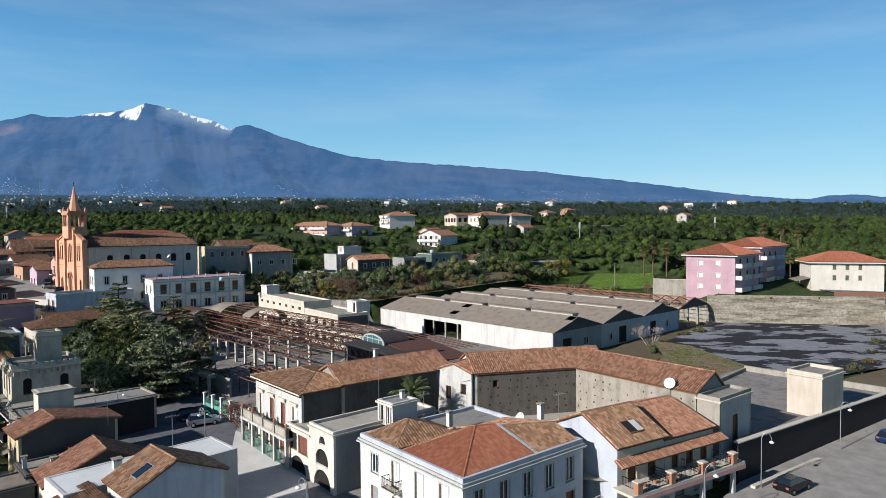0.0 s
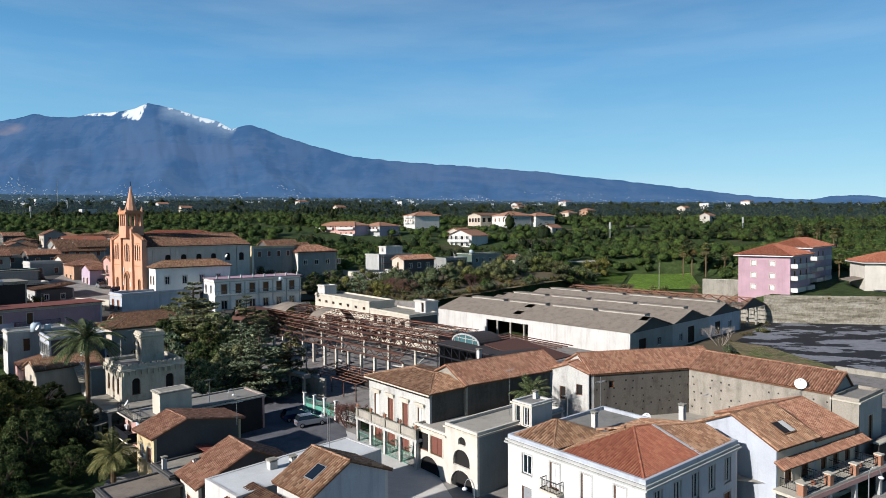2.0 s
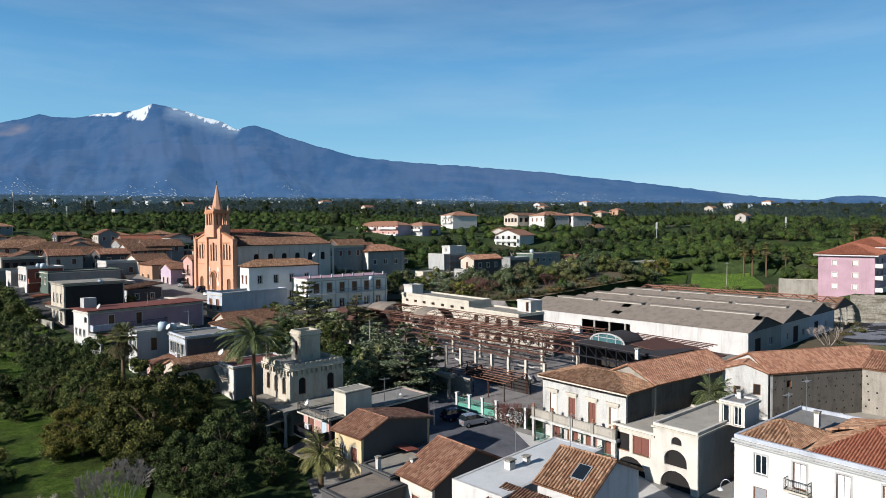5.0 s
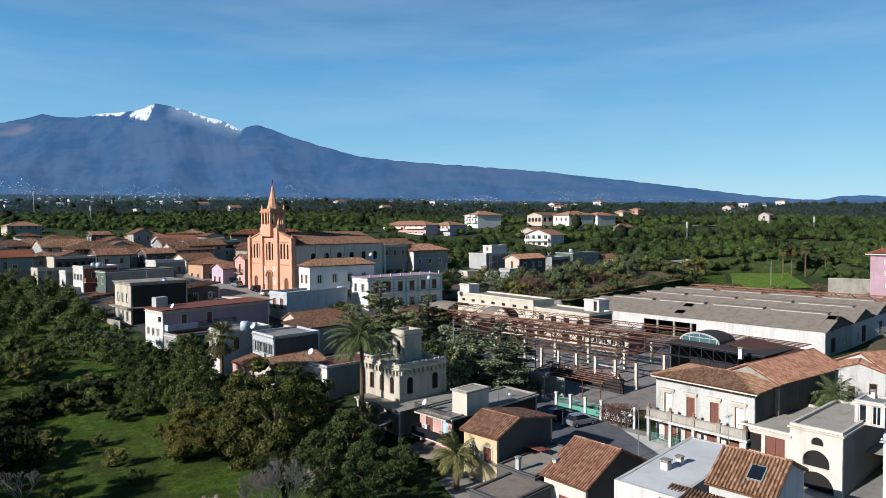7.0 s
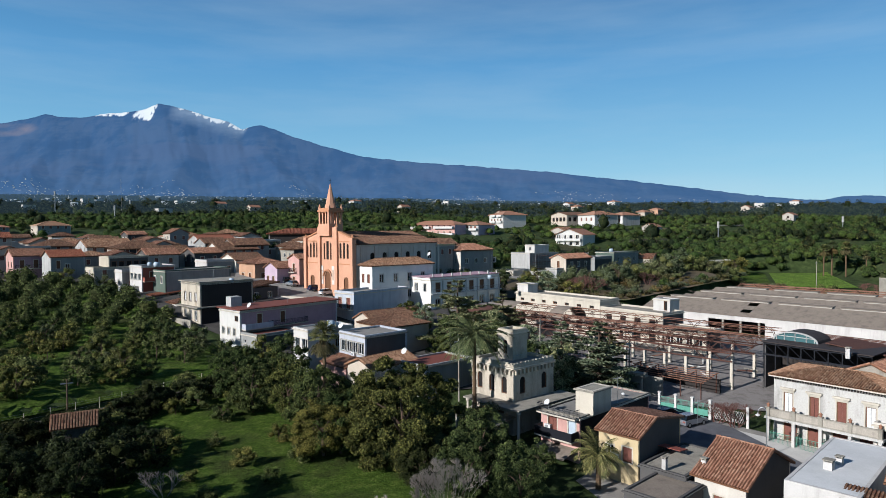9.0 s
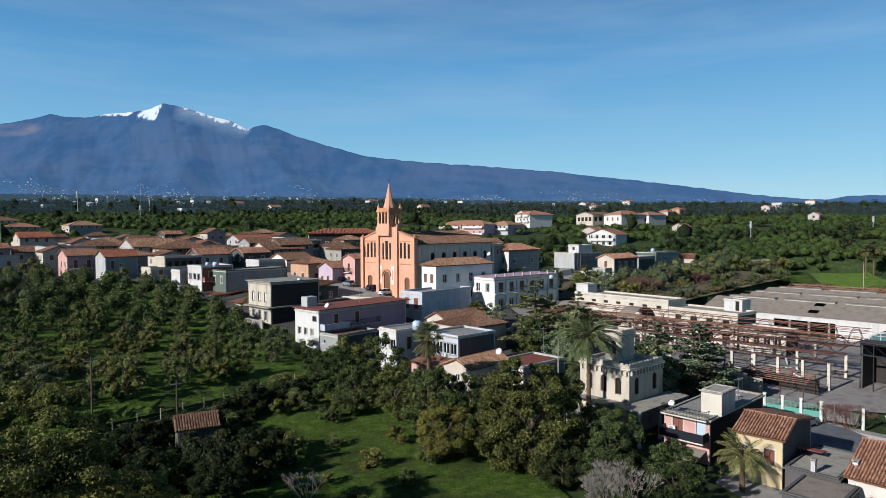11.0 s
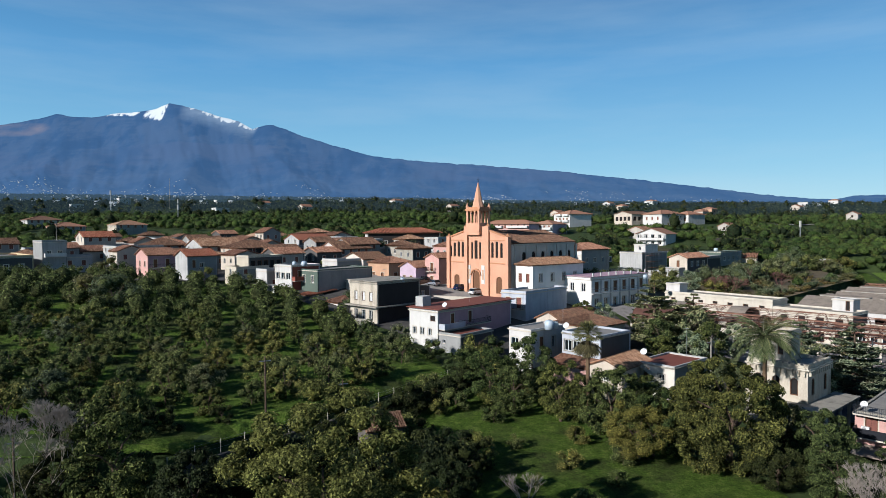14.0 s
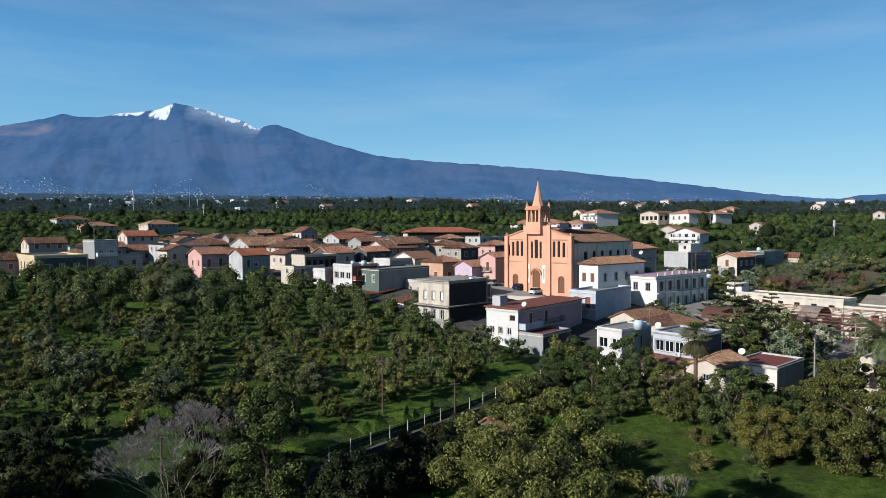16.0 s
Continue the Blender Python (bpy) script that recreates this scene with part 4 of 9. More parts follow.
# skyline of the volcano: across and up, in thousandths of the distance
SKY_LINE = ((-835, 144), (-738, 164), (-685, 173), (-650, 182), (-628, 177), (-607, 177), (-580, 175), (-554, 181), (-510, 183), (-482, 187), (-455, 197), (-435, 193), (-414, 188), (-379, 177), (-344, 167), (-325, 155), (-309, 160),
                (-295, 162), (-274, 155), (-248, 143), (-195, 127), (-143, 112), (-73, 104), (-3, 99), (59, 94), (155, 86), (278, 71), (366, 60), (454, 50), (542, 42), (578, 41), (613, 46), (657, 48), (690, 44), (806, 40))


def slope_at(s, f):
    """A point of the volcano's side: s across, f from foot to crest."""
    dist = 4650.0
    y = 3000 + (dist - 3000) * f
    top = 26 + dist * lerp(SKY_LINE, s) / 1000
    x = s / 1000 * y * (1.0 + 0.02 * math.sin(f * 5 + s * 0.01))
    base = G(x, 3000) - 6
    ridge = noise.fractal(Vector((s * 0.012, f * 1.3, 3.1)), 0.9, 2.1, 6)
    fine = noise.fractal(Vector((s * 0.05, f * 4.0, 7.7)), 0.8, 2.2, 5)
    h = base + (top - base) * (0.16 * f + 0.84 * f ** 2.3)
    amp = (top - base) * 0.13 * math.sin(math.pi * f) ** 0.8
    return x, y, h + ridge * amp + fine * (4 + 9 * f) * (0.45 if f > 0.97 else 1)


def build_mountain():
    mb = Mesh()
    cols, rows_ = 520, 56
    for j in range(rows_):
        f = j / (rows_ - 1)
        for i in range(cols):
            mb.v.append(slope_at(-880 + 1720 * i / (cols - 1), f))
    for i in range(cols):
        s = -880 + 1720 * i / (cols - 1)
        mb.v.append((s / 1000 * 4850, 4850, 0))
    mb.f = [(j * cols + i, j * cols + i + 1, (j + 1) * cols + i + 1, (j + 1) * cols + i) for j in range(rows_) for i in range(cols - 1)]
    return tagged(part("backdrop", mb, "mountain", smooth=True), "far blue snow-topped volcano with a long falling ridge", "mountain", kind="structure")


build_mountain()

# ---- houses round the near street ----
def corner_house():
    """White house: three hipped roofs behind a low parapet."""
    F, yaw, sx, sy, z0, z1 = (1.39, 48.76), 39.5, 14.6, 14.7, -0.6, 6.3
    L = [(2.3, 3.75, 1.1, 2.3, "x"), (5.6, 3.75, 1.1, 2.3, "x"), (9.0, 3.75, 1.1, 2.3, "x"), (12.3, 4.1, 1.1, 1.8, "w")] + row(4, 0.6, 14.0, 0.5, 1.2, 2.4, "g")
    R = row(5, 0.4, 14.2, 3.8, 1.1, 2.2, "w") + row(5, 0.4, 14.2, 0.5, 1.2, 2.4, "d")
    h = house("corner_house", "white two-storey corner house with orange and brown tiled hip roofs", F, yaw, sx, sy, z0, z1, "chalk", "flat", L=L, R=R, parapet=0.35, trim="pale", side_wall="blue", pmat="blue")
    H = z1 - z0 + 0.1
    up = H + 1.9
    a0, a1 = (6.0, 5.1, up), (8.0, 4.7, up - 0.15)
    slope_roof(h, [[(0.15, 8.6, H), (0.15, 0.15, H), a0], [(0.15, 0.15, H), (8.6, 0.15, H), a1, a0]], "tile_new", 0.24, 0.4,
               ridges=[((0.15, 0.15, H), a0), (a0, a1)])
    slope_roof(h, [[(6.0, 9.0, H + 0.2), (0.15, 8.6, H), a0], [a0, a1, (8.3, 9.0, H + 0.4), (6.0, 9.0, H + 0.2)]], "tile_old", 0.3, 0.42)
    b0, b1 = (3.6, 11.8, up - 0.45), (3.6, 12.1, up - 0.45)
    slope_roof(h, [[(0.15, 14.5, H), (0.15, 9.3, H), b0, b1], [(0.15, 9.3, H), (7.6, 9.3, H), b0], [(7.6, 14.5, H), (0.15, 14.5, H), b1], [(7.6, 9.3, H), (7.6, 14.5, H), b1, b0]],
               "tile_old", 0.3, 0.42, ridges=[((0.15, 9.3, H), b0), ((0.15, 14.5, H), b1), (b1, (7.6, 14.5, H)), (b0, (7.6, 9.3, H))])
    r0, r1 = (8.3, 4.4, H + 1.6), (14.3, 3.0, H + 1.073)
    slope_roof(h, [[(8.6, 0.15, H), (14.3, 0.15, H), r1, r0], [(8.3, 9.6, H), r0, r1], [(14.3, 9.6, H), (8.3, 9.6, H), r1]], "tile_old", 0.3, 0.42, ridges=[(r0, r1)])
    part("valley_gutter", Mesh().prism([(8.62, 0.2, H + 0.12), (8.95, 0.2, H + 0.12), (8.35, 4.5, up - 0.1), (8.05, 4.6, up - 0.05)], (0, 0, 0.05)), "blue", h)
    part("roof_deck", Mesh().box(0.3, 8.7, H - 0.3, 14.2, 14.4, H - 0.06), "slab", h)
    part("gutter", Mesh().box(-0.35, -0.35, H - 0.5, 14.8, -0.2, H - 0.36).box(-0.35, -0.2, H - 0.5, -0.2, 14.9, H - 0.36), "pale", h)
    for u in (2.3, 9.0):
        balcony(h, at_face("L", sx, sy), u - 1.0, u + 1.0, 3.75, 0.9)
    return h


corner_house()

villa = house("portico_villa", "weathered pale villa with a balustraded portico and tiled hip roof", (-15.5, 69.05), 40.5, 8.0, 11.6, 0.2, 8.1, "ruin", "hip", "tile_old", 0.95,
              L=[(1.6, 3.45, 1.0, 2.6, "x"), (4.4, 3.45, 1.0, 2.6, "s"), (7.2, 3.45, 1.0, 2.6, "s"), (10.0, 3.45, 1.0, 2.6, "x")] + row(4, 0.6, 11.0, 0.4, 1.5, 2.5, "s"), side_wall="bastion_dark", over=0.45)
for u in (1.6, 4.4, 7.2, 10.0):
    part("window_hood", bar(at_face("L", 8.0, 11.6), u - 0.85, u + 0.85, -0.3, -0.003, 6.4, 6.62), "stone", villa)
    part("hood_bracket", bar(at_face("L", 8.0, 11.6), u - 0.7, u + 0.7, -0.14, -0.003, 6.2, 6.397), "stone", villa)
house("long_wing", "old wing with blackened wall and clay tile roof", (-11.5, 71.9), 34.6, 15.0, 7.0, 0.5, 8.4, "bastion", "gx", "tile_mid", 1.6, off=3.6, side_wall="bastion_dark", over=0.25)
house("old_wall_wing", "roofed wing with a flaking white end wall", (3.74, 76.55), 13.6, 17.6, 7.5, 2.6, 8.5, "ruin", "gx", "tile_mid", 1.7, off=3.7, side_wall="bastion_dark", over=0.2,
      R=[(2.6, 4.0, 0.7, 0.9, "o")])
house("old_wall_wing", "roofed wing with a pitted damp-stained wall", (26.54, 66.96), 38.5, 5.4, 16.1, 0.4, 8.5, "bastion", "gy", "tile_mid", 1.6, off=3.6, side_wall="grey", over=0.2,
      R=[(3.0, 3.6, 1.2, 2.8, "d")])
house("end_pavilion", "grey rendered end block with a moulded cornice and tall door", (28.16, 64.94), 38.5, 6.6, 2.5, 0.2, 8.1, "bastion", "flat", parapet=0.3, R=[(3.2, 3.2, 1.2, 2.8, "d")], side_wall="pale")
house("white_stub_wing", "short flaking white wing with small openings", (3.3, 76.3), 54.0, 4.0, 5.2, 2.6, 8.5, "ruin", "gx", "tile_mid", 0.9, over=0.1,
      L=[(1.2, 3.2, 0.8, 1.3, "o"), (3.4, 2.4, 0.8, 1.6, "o")], side_wall="bastion_dark")
house("balcony_house", "pale house with clay tile roof, roof window and terrace", (15.4, 56.5), 31.5, 6.2, 8.6, -0.4, 6.4, "blue", "gx", "tile_old", 2.0, over=0.3,
      R=row(2, 0.6, 5.8, 3.3, 1.1, 2.3, "d") + row(2, 0.6, 5.8, 0.4, 1.6, 2.3, "g"), side_wall="sand")
house("side_house", "narrow pale house with a clay tile gable", (20.75, 59.78), 31.5, 7.2, 10.4, -0.4, 6.0, "pale", "gx", "tile_mid", 1.75, off=5.4, over=0.2,
      R=row(3, 0.4, 6.8, 3.3, 1.0, 2.3, "d") + row(2, 0.6, 6.6, 0.4, 1.6, 2.3, "g"), side_wall="sand")
house("arcade_house", "cream house with arched loggias and a flat roof terrace", (-10.77, 61.6), 41.0, 13.0, 4.7, -0.3, 6.0, "cream", "flat", parapet=0.25, top="terrace",
      L=[(2.2, 4.75, 1.1, 0.85, "v"), (2.3, 2.6, 2.4, 1.7, "v"), (2.3, 0.1, 3.2, 2.1, "v")], side_wall="grey")
house("arcade_house", "lower cream wing with a shaded balcony and arch", (-13.85, 65.15), 41.0, 13.0, 5.0, -0.3, 4.9, "cream", "flat", parapet=0.2, top="terrace",
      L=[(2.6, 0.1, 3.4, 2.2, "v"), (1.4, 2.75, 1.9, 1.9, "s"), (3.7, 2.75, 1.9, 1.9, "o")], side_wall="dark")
house("stair_hut", "small white stair hut on the roof terrace", (-5.2, 64.0), 41.0, 3.2, 2.6, 5.9, 8.2, "white", "flat", parapet=0.12, L=[(0.7, 0.1, 0.8, 1.9, "w"), (1.9, 0.1, 0.7, 1.9, "w")], depth=0.0)
house("pump_house", "beige flat-roofed block beside the yard wall", (44.0, 74.0), 36.0, 5.6, 4.0, 3.9, 8.3, "beige", "flat", parapet=0.35)

# houses along the lane
house("ridge_house", "white house with a brown tiled gable and a roof window", (-24.1, 48.3), 46.0, 7.7, 4.7, -0.8, 5.75, "white", "gy", "tile_old", 1.8, off=3.6, side_wall="blue", over=0.3)
house("white_roof_house", "house with a white coated flat roof", (-30.4, 50.4), 46.0, 15.0, 5.4, -0.8, 4.9, "white", "flat", parapet=0.0, cornice=False, top="membrane", L=row(2, 0.4, 5, 2.6, 1.0, 1.3, "w"))
house("lean_to", "low shed with a brown tile roof", (-29.6, 45.2), 46.0, 5.2, 5.4, -0.8, 3.6, "white", "pent", "tile_dull", 1.3, over=0.3)
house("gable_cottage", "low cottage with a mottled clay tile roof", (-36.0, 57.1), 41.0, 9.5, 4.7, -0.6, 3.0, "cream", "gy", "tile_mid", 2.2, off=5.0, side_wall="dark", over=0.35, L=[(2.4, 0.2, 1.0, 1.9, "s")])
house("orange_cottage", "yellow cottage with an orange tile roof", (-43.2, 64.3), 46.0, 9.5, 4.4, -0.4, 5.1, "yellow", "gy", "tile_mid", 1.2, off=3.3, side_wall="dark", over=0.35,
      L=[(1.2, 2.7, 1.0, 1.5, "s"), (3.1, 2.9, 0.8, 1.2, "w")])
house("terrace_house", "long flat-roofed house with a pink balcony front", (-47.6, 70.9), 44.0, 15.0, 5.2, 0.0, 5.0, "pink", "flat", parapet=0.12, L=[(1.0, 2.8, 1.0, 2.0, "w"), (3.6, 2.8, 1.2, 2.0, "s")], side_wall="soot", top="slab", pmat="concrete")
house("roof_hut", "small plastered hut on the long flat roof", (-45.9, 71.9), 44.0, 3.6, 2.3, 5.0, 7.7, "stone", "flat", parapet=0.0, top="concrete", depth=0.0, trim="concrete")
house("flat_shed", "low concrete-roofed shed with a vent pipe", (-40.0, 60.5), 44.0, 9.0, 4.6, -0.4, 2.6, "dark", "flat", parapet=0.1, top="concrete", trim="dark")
house("flat_shed", "low shed with a grey corrugated roof", (-43.0, 55.5), 44.0, 6.0, 4.5, -0.5, 2.2, "dark", "flat", parapet=0.1, top="fibre", trim="dark")

# castle villa
cv = house("castle_villa", "worn pale villa with battlements and arched windows", (-53.9, 79.3), 42.0, 7.7, 7.2, 0.4, 8.7, "castle", "flat", parapet=0.35, top="slab",
           L=row(3, 0.5, 6.8, 4.9, 0.9, 2.1, "a") + row(2, 0.5, 6.8, 0.4, 1.1, 2.3, "d"), R=[(1.7, 4.9, 1.0, 2.1, "a"), (5.8, 4.9, 1.0, 2.1, "a")], side_wall="castle")
house("castle_tower", "square worn pale tower rising from the villa roof", (-53.5, 83.9), 42.0, 2.8, 2.6, 8.7, 12.3, "castle", "flat", parapet=0.3, L=[(1.3, 0.7, 0.7, 1.8, "a")], side_wall="castle", depth=0.2)

canopy = Mesh().box(-2.4, -3.0, 3.9, 9.0, -0.003, 4.08).box(-2.4, -0.003, 3.9, -0.003, 6.4, 4.08)
part("terrace_slab", canopy, "concrete", cv)
for x, y in ((-2.1, -2.7), (2.4, -2.7), (5.6, -2.7), (8.6, -2.7), (-2.1, 1.6), (-2.1, 5.8)):
    part("column", Mesh().lathe([(0.26, -1.5), (0.26, 0.2), (0.19, 0.3), (0.17, 3.5), (0.27, 3.65), (0.27, 3.89)], (x, y, 0), 10), "stone", cv)

# lane of houses below the church
house("glazed_house", "white house with a glazed veranda above a terracotta terrace", (-74.3, 97.9), 42.0, 8.0, 7.1, 2.0, 9.4, "blue", "flat", parapet=0.25, trim="concrete", L=row(4, 0.3, 6.8, 4.6, 1.4, 1.7, "w"), side_wall="dark")
house("tank_house", "pale house with a glazed corner and roof tank", (-84.0, 102.8), 42.0, 8.5, 4.6, 2.4, 9.6, "white", "flat", parapet=0.2, L=[(1.0, 4.2, 1.6, 1.6, "w"), (3.4, 4.2, 1.6, 1.6, "w")], R=[(2.6, 4.0, 0.9, 2.0, "d"), (5.6, 4.0, 0.9, 1.9, "w")])
house("tile_shed", "small rendered shed with a clay tile roof", (-72.6, 92.0), 48.0, 9.0, 5.4, 1.6, 5.9, "beige", "gx", "tile_old", 1.1, over=0.3, L=[(2.6, 2.3, 0.9, 1.0, "w")])
house("box_house", "white box house with an outside stair", (-65.2, 92.4), 42.0, 9.5, 6.2, 1.4, 6.0, "cream", "flat", parapet=0.2, trim="concrete", pmat="pale", side_wall="grey", top="red_paint", L=[(2.0, 2.2, 1.0, 1.2, "w"), (4.4, 2.0, 0.9, 2.0, "d")])
house("brown_roof_house", "house with a low brown tiled roof", (-72.0, 112.0), 42.0, 9.0, 9.0, 3.0, 8.6, "beige", "hip", "tile_dull", 1.6)
house("brown_roof_house", "house with a low brown tiled gable", (-76.0, 122.0), 42.0, 13.0, 6.0, 4.0, 8.4, "beige", "gx", "tile_dull", 1.4)
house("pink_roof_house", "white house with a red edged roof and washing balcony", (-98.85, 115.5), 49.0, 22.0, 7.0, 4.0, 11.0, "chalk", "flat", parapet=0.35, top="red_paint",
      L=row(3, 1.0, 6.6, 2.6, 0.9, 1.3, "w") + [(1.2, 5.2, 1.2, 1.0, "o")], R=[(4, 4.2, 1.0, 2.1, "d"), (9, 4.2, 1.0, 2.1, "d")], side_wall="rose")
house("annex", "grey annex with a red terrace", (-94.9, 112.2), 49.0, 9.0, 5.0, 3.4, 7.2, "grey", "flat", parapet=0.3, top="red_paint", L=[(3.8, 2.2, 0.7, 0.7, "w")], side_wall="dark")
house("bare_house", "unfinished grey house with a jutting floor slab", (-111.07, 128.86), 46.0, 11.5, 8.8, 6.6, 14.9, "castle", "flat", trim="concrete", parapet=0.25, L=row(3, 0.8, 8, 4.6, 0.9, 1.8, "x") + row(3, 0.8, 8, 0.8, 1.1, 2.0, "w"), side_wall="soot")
house("blue_box_house", "pale blue box house with balcony doors", (-81.2, 134.0), 49.0, 16.0, 6.2, 5.5, 12.3, "blue", "flat", parapet=0.4, L=row(2, 0.4, 5.8, 3.6, 1.2, 2.2, "s"))
school = house("school", "long white two-storey school with a pink terrace roof", (-65.7, 144.7), 39.0, 21.2, 7.4, 7.2, 14.2, "lime", "flat", parapet=0.5, top="red_paint",
               L=[(2.0, 4.2, 1.2, 1.9, "w"), (5.2, 4.2, 1.2, 1.9, "w")], R=row(6, 0.6, 20.6, 4.1, 1.3, 2.2, "d") + row(6, 0.6, 20.6, 0.6, 1.4, 2.0, "w"), side_wall="lime")
house("hip_house", "white house with a brown hip roof", (-78.5, 143.9), 39.0, 17.0, 5.3, 8.0, 17.4, "lime", "hip", "tile_old", 1.5, L=row(2, 0.4, 5, 5.6, 1.0, 1.9, "s") + row(2, 0.4, 5, 1.8, 1.0, 1.9, "w"), R=row(4, 0.6, 16, 5.6, 1.0, 1.9, "w") + row(4, 0.6, 16, 1.8, 1.0, 1.9, "w"), side_wall="lime")

# the town beyond the groves
house("pink_house", "pink gabled house at the edge of the grove", (-176.3, 170.1), 45.0, 7.5, 8.6, 12.2, 19.1, "pink", "gx", "tile_mid", 1.7, L=[(2, 3.8, 0.9, 1.5, "s"), (5.6, 3.8, 0.9, 1.5, "s"), (5.6, 0.6, 1.0, 2.1, "d")], R=[(2, 3.6, 1.0, 2.1, "d"), (5.2, 3.6, 1.0, 2.1, "d")], side_wall="rose")
house("grey_gable_house", "grey blockwork house with a red tiled gable", (-164.6, 167.2), 49.0, 8.2, 6.6, 11.8, 18.9, "pale", "gx", "tile_new", 1.6, R=[(1.8, 4, 0.9, 2, "d"), (4, 4, 1.1, 1.2, "w")], side_wall="grey")
house("tower_block", "tall bare grey house", (-208.0, 176.0), 45.0, 6.0, 10.5, 12.5, 22.6, "grey", "flat", parapet=0.4, R=row(2, 0.4, 5.6, 6.2, 1.1, 1.5, "w"), side_wall="pale")
house("cream_house", "cream terrace house with a long flat roof", (-214.0, 160.0), 45.0, 12.0, 26.0, 11.0, 18.9, "yellow", "flat", parapet=0.5, side_wall="dark", L=row(6, 1, 25, 4.6, 1.1, 2.0, "s"), R=row(3, 1, 11, 4.6, 1.1, 1.5, "w"))
house("arcade_block", "dark flat-roofed block with an upper gallery", (-147.6, 163.6), 47.0, 10.0, 6.0, 11.4, 18.8, "sand", "flat", parapet=0.3, R=row(5, 0.4, 9.6, 4.0, 1.3, 2.4, "o"), side_wall="dark")
house("glass_front_house", "red and white house with a blue roof tank", (-134.0, 152.6), 47.0, 8.0, 7.2, 10.2, 17.0, "white", "flat", parapet=0.3, L=row(3, 0.3, 7, 3.6, 1.6, 1.6, "w"), R=row(2, 0.6, 7.6, 3.6, 1.0, 2.0, "d"), side_wall="red")
house("green_house", "grey-green house with a flat roof", (-127.3, 150.0), 48.0, 16.5, 8.4, 9.4, 16.1, "green", "flat", parapet=0.25, L=[(2, 3.8, 0.9, 1.7, "w"), (5.4, 3.8, 1.0, 1.7, "w")], side_wall="grey")
house("row_house", "peach row house with a tiled roof", (-113.0, 172.0), 47.0, 8.5, 8.4, 11.0, 16.5, "salmon", "hip", "tile_mid", 1.6, L=row(2, 0.8, 8, 0.6, 1.2, 2.4, "d"), R=row(2, 0.6, 8, 0.6, 1.2, 2.4, "d"))
house("row_house", "lilac row house with a tiled roof", (-105.5, 166.0), 47.0, 7.0, 6.0, 10.8, 15.8, "lilac", "gx", "tile_mid", 1.4, L=row(2, 0.6, 5.6, 0.6, 1.0, 2.2, "d"))
house("row_house", "cream row house with a brown roof", (-121.0, 181.0), 47.0, 9.0, 9.0, 11.4, 17.2, "cream", "gx", "tile_dull", 1.8, L=row(2, 0.8, 8, 3.2, 1.0, 1.6, "w"))
house("balcony_pink_house", "narrow pink house with a balcony beside the church", (-99.6, 165.2), 47.0, 7.0, 5.0, 10.8, 18.2, "pink", "gx", "tile_mid", 1.1, L=[(2.5, 4.0, 1.0, 2.1, "d"), (2.5, 0.5, 1.1, 2.2, "d")])
house("red_roof_block", "white block of flats with a long red roof", (-127.0, 236.0), 12.0, 27.0, 12.0, 14.5, 24.0, "white", "hip", "tile_new", 1.8, R=row(5, 0.6, 21, 5.2, 1.2, 1.5, "w") + row(5, 0.6, 21, 2.0, 1.2, 1.5, "w"), side_wall="soot", over=0.8, pitch=0.5, length=0.8)

# across the works and the groves
house("arched_window_house", "cream house with a red hip roof and arched windows", (-57.8, 193.5), 40.0, 13.0, 8.2, 10.5, 19.0, "cream", "hip", "tile_mid", 1.9, L=row(2, 1.2, 6.4, 4.6, 0.9, 1.9, "w"), R=row(4, 0.6, 16, 4.6, 1.2, 1.5, "w"), side_wall="grey", over=0.6, pitch=0.5, length=0.8)
house("pink_flats", "pink three-storey flats with white balconies and a red hip roof", (75.5, 165.5), 45.0, 17.0, 13.0, 8.3, 18.3, "rose", "hip", "tile_new", 2.8,
      L=row(2, 2.0, 11.4, 7.2, 1.3, 1.3, "x") + row(2, 2.0, 11.4, 4.0, 1.3, 1.3, "x") + row(2, 2.0, 11.4, 0.9, 1.3, 1.3, "x"), R=row(3, 1, 16, 7.0, 1.4, 2.1, "d") + row(3, 1, 16, 3.8, 1.4, 2.1, "d"), side_wall="lilac", over=0.9, pitch=0.4, length=0.6)
house("pink_flats", "further pink flats with a red hip roof", (90.6, 183.0), 45.0, 22.0, 11.0, 9.4, 19.8, "rose", "hip", "tile_new", 2.6, R=row(3, 1, 15, 7.0, 1.4, 2.1, "d"), side_wall="lilac", over=0.9, pitch=0.4, length=0.6)
house("cream_flats", "cream three-storey flats with a red hip roof", (114.8, 166.5), 74.0, 12.0, 17.0, 8.6, 16.2, "cream", "hip", "tile_new", 2.6,
      L=row(3, 4.0, 13.0, 5.6, 0.8, 1.3, "b") + row(3, 4.0, 13.0, 2.8, 0.8, 1.3, "b"), over=0.9, pitch=0.4, length=0.6)
house("pink_villa_flats", "pale pink flats with balconies among trees", (-58.0, 321.0), 53.0, 11.0, 28.0, 19.5, 27.6, "pink", "hip", "tile_mid", 2.0, L=row(7, 0.8, 27, 6.0, 1.2, 1.9, "s") + row(7, 0.8, 27, 2.8, 1.2, 1.9, "s"), over=0.7, pitch=0, side_wall="lilac")
house("pink_villa_flats", "pale flats with a red roof among trees", (-46.0, 324.0), 50.0, 14.0, 13.0, 18.5, 27.4, "pale", "hip", "tile_mid", 2.0, L=row(4, 0.8, 11, 6.4, 1.2, 1.9, "s"), over=0.7, pitch=0, side_wall="lilac")
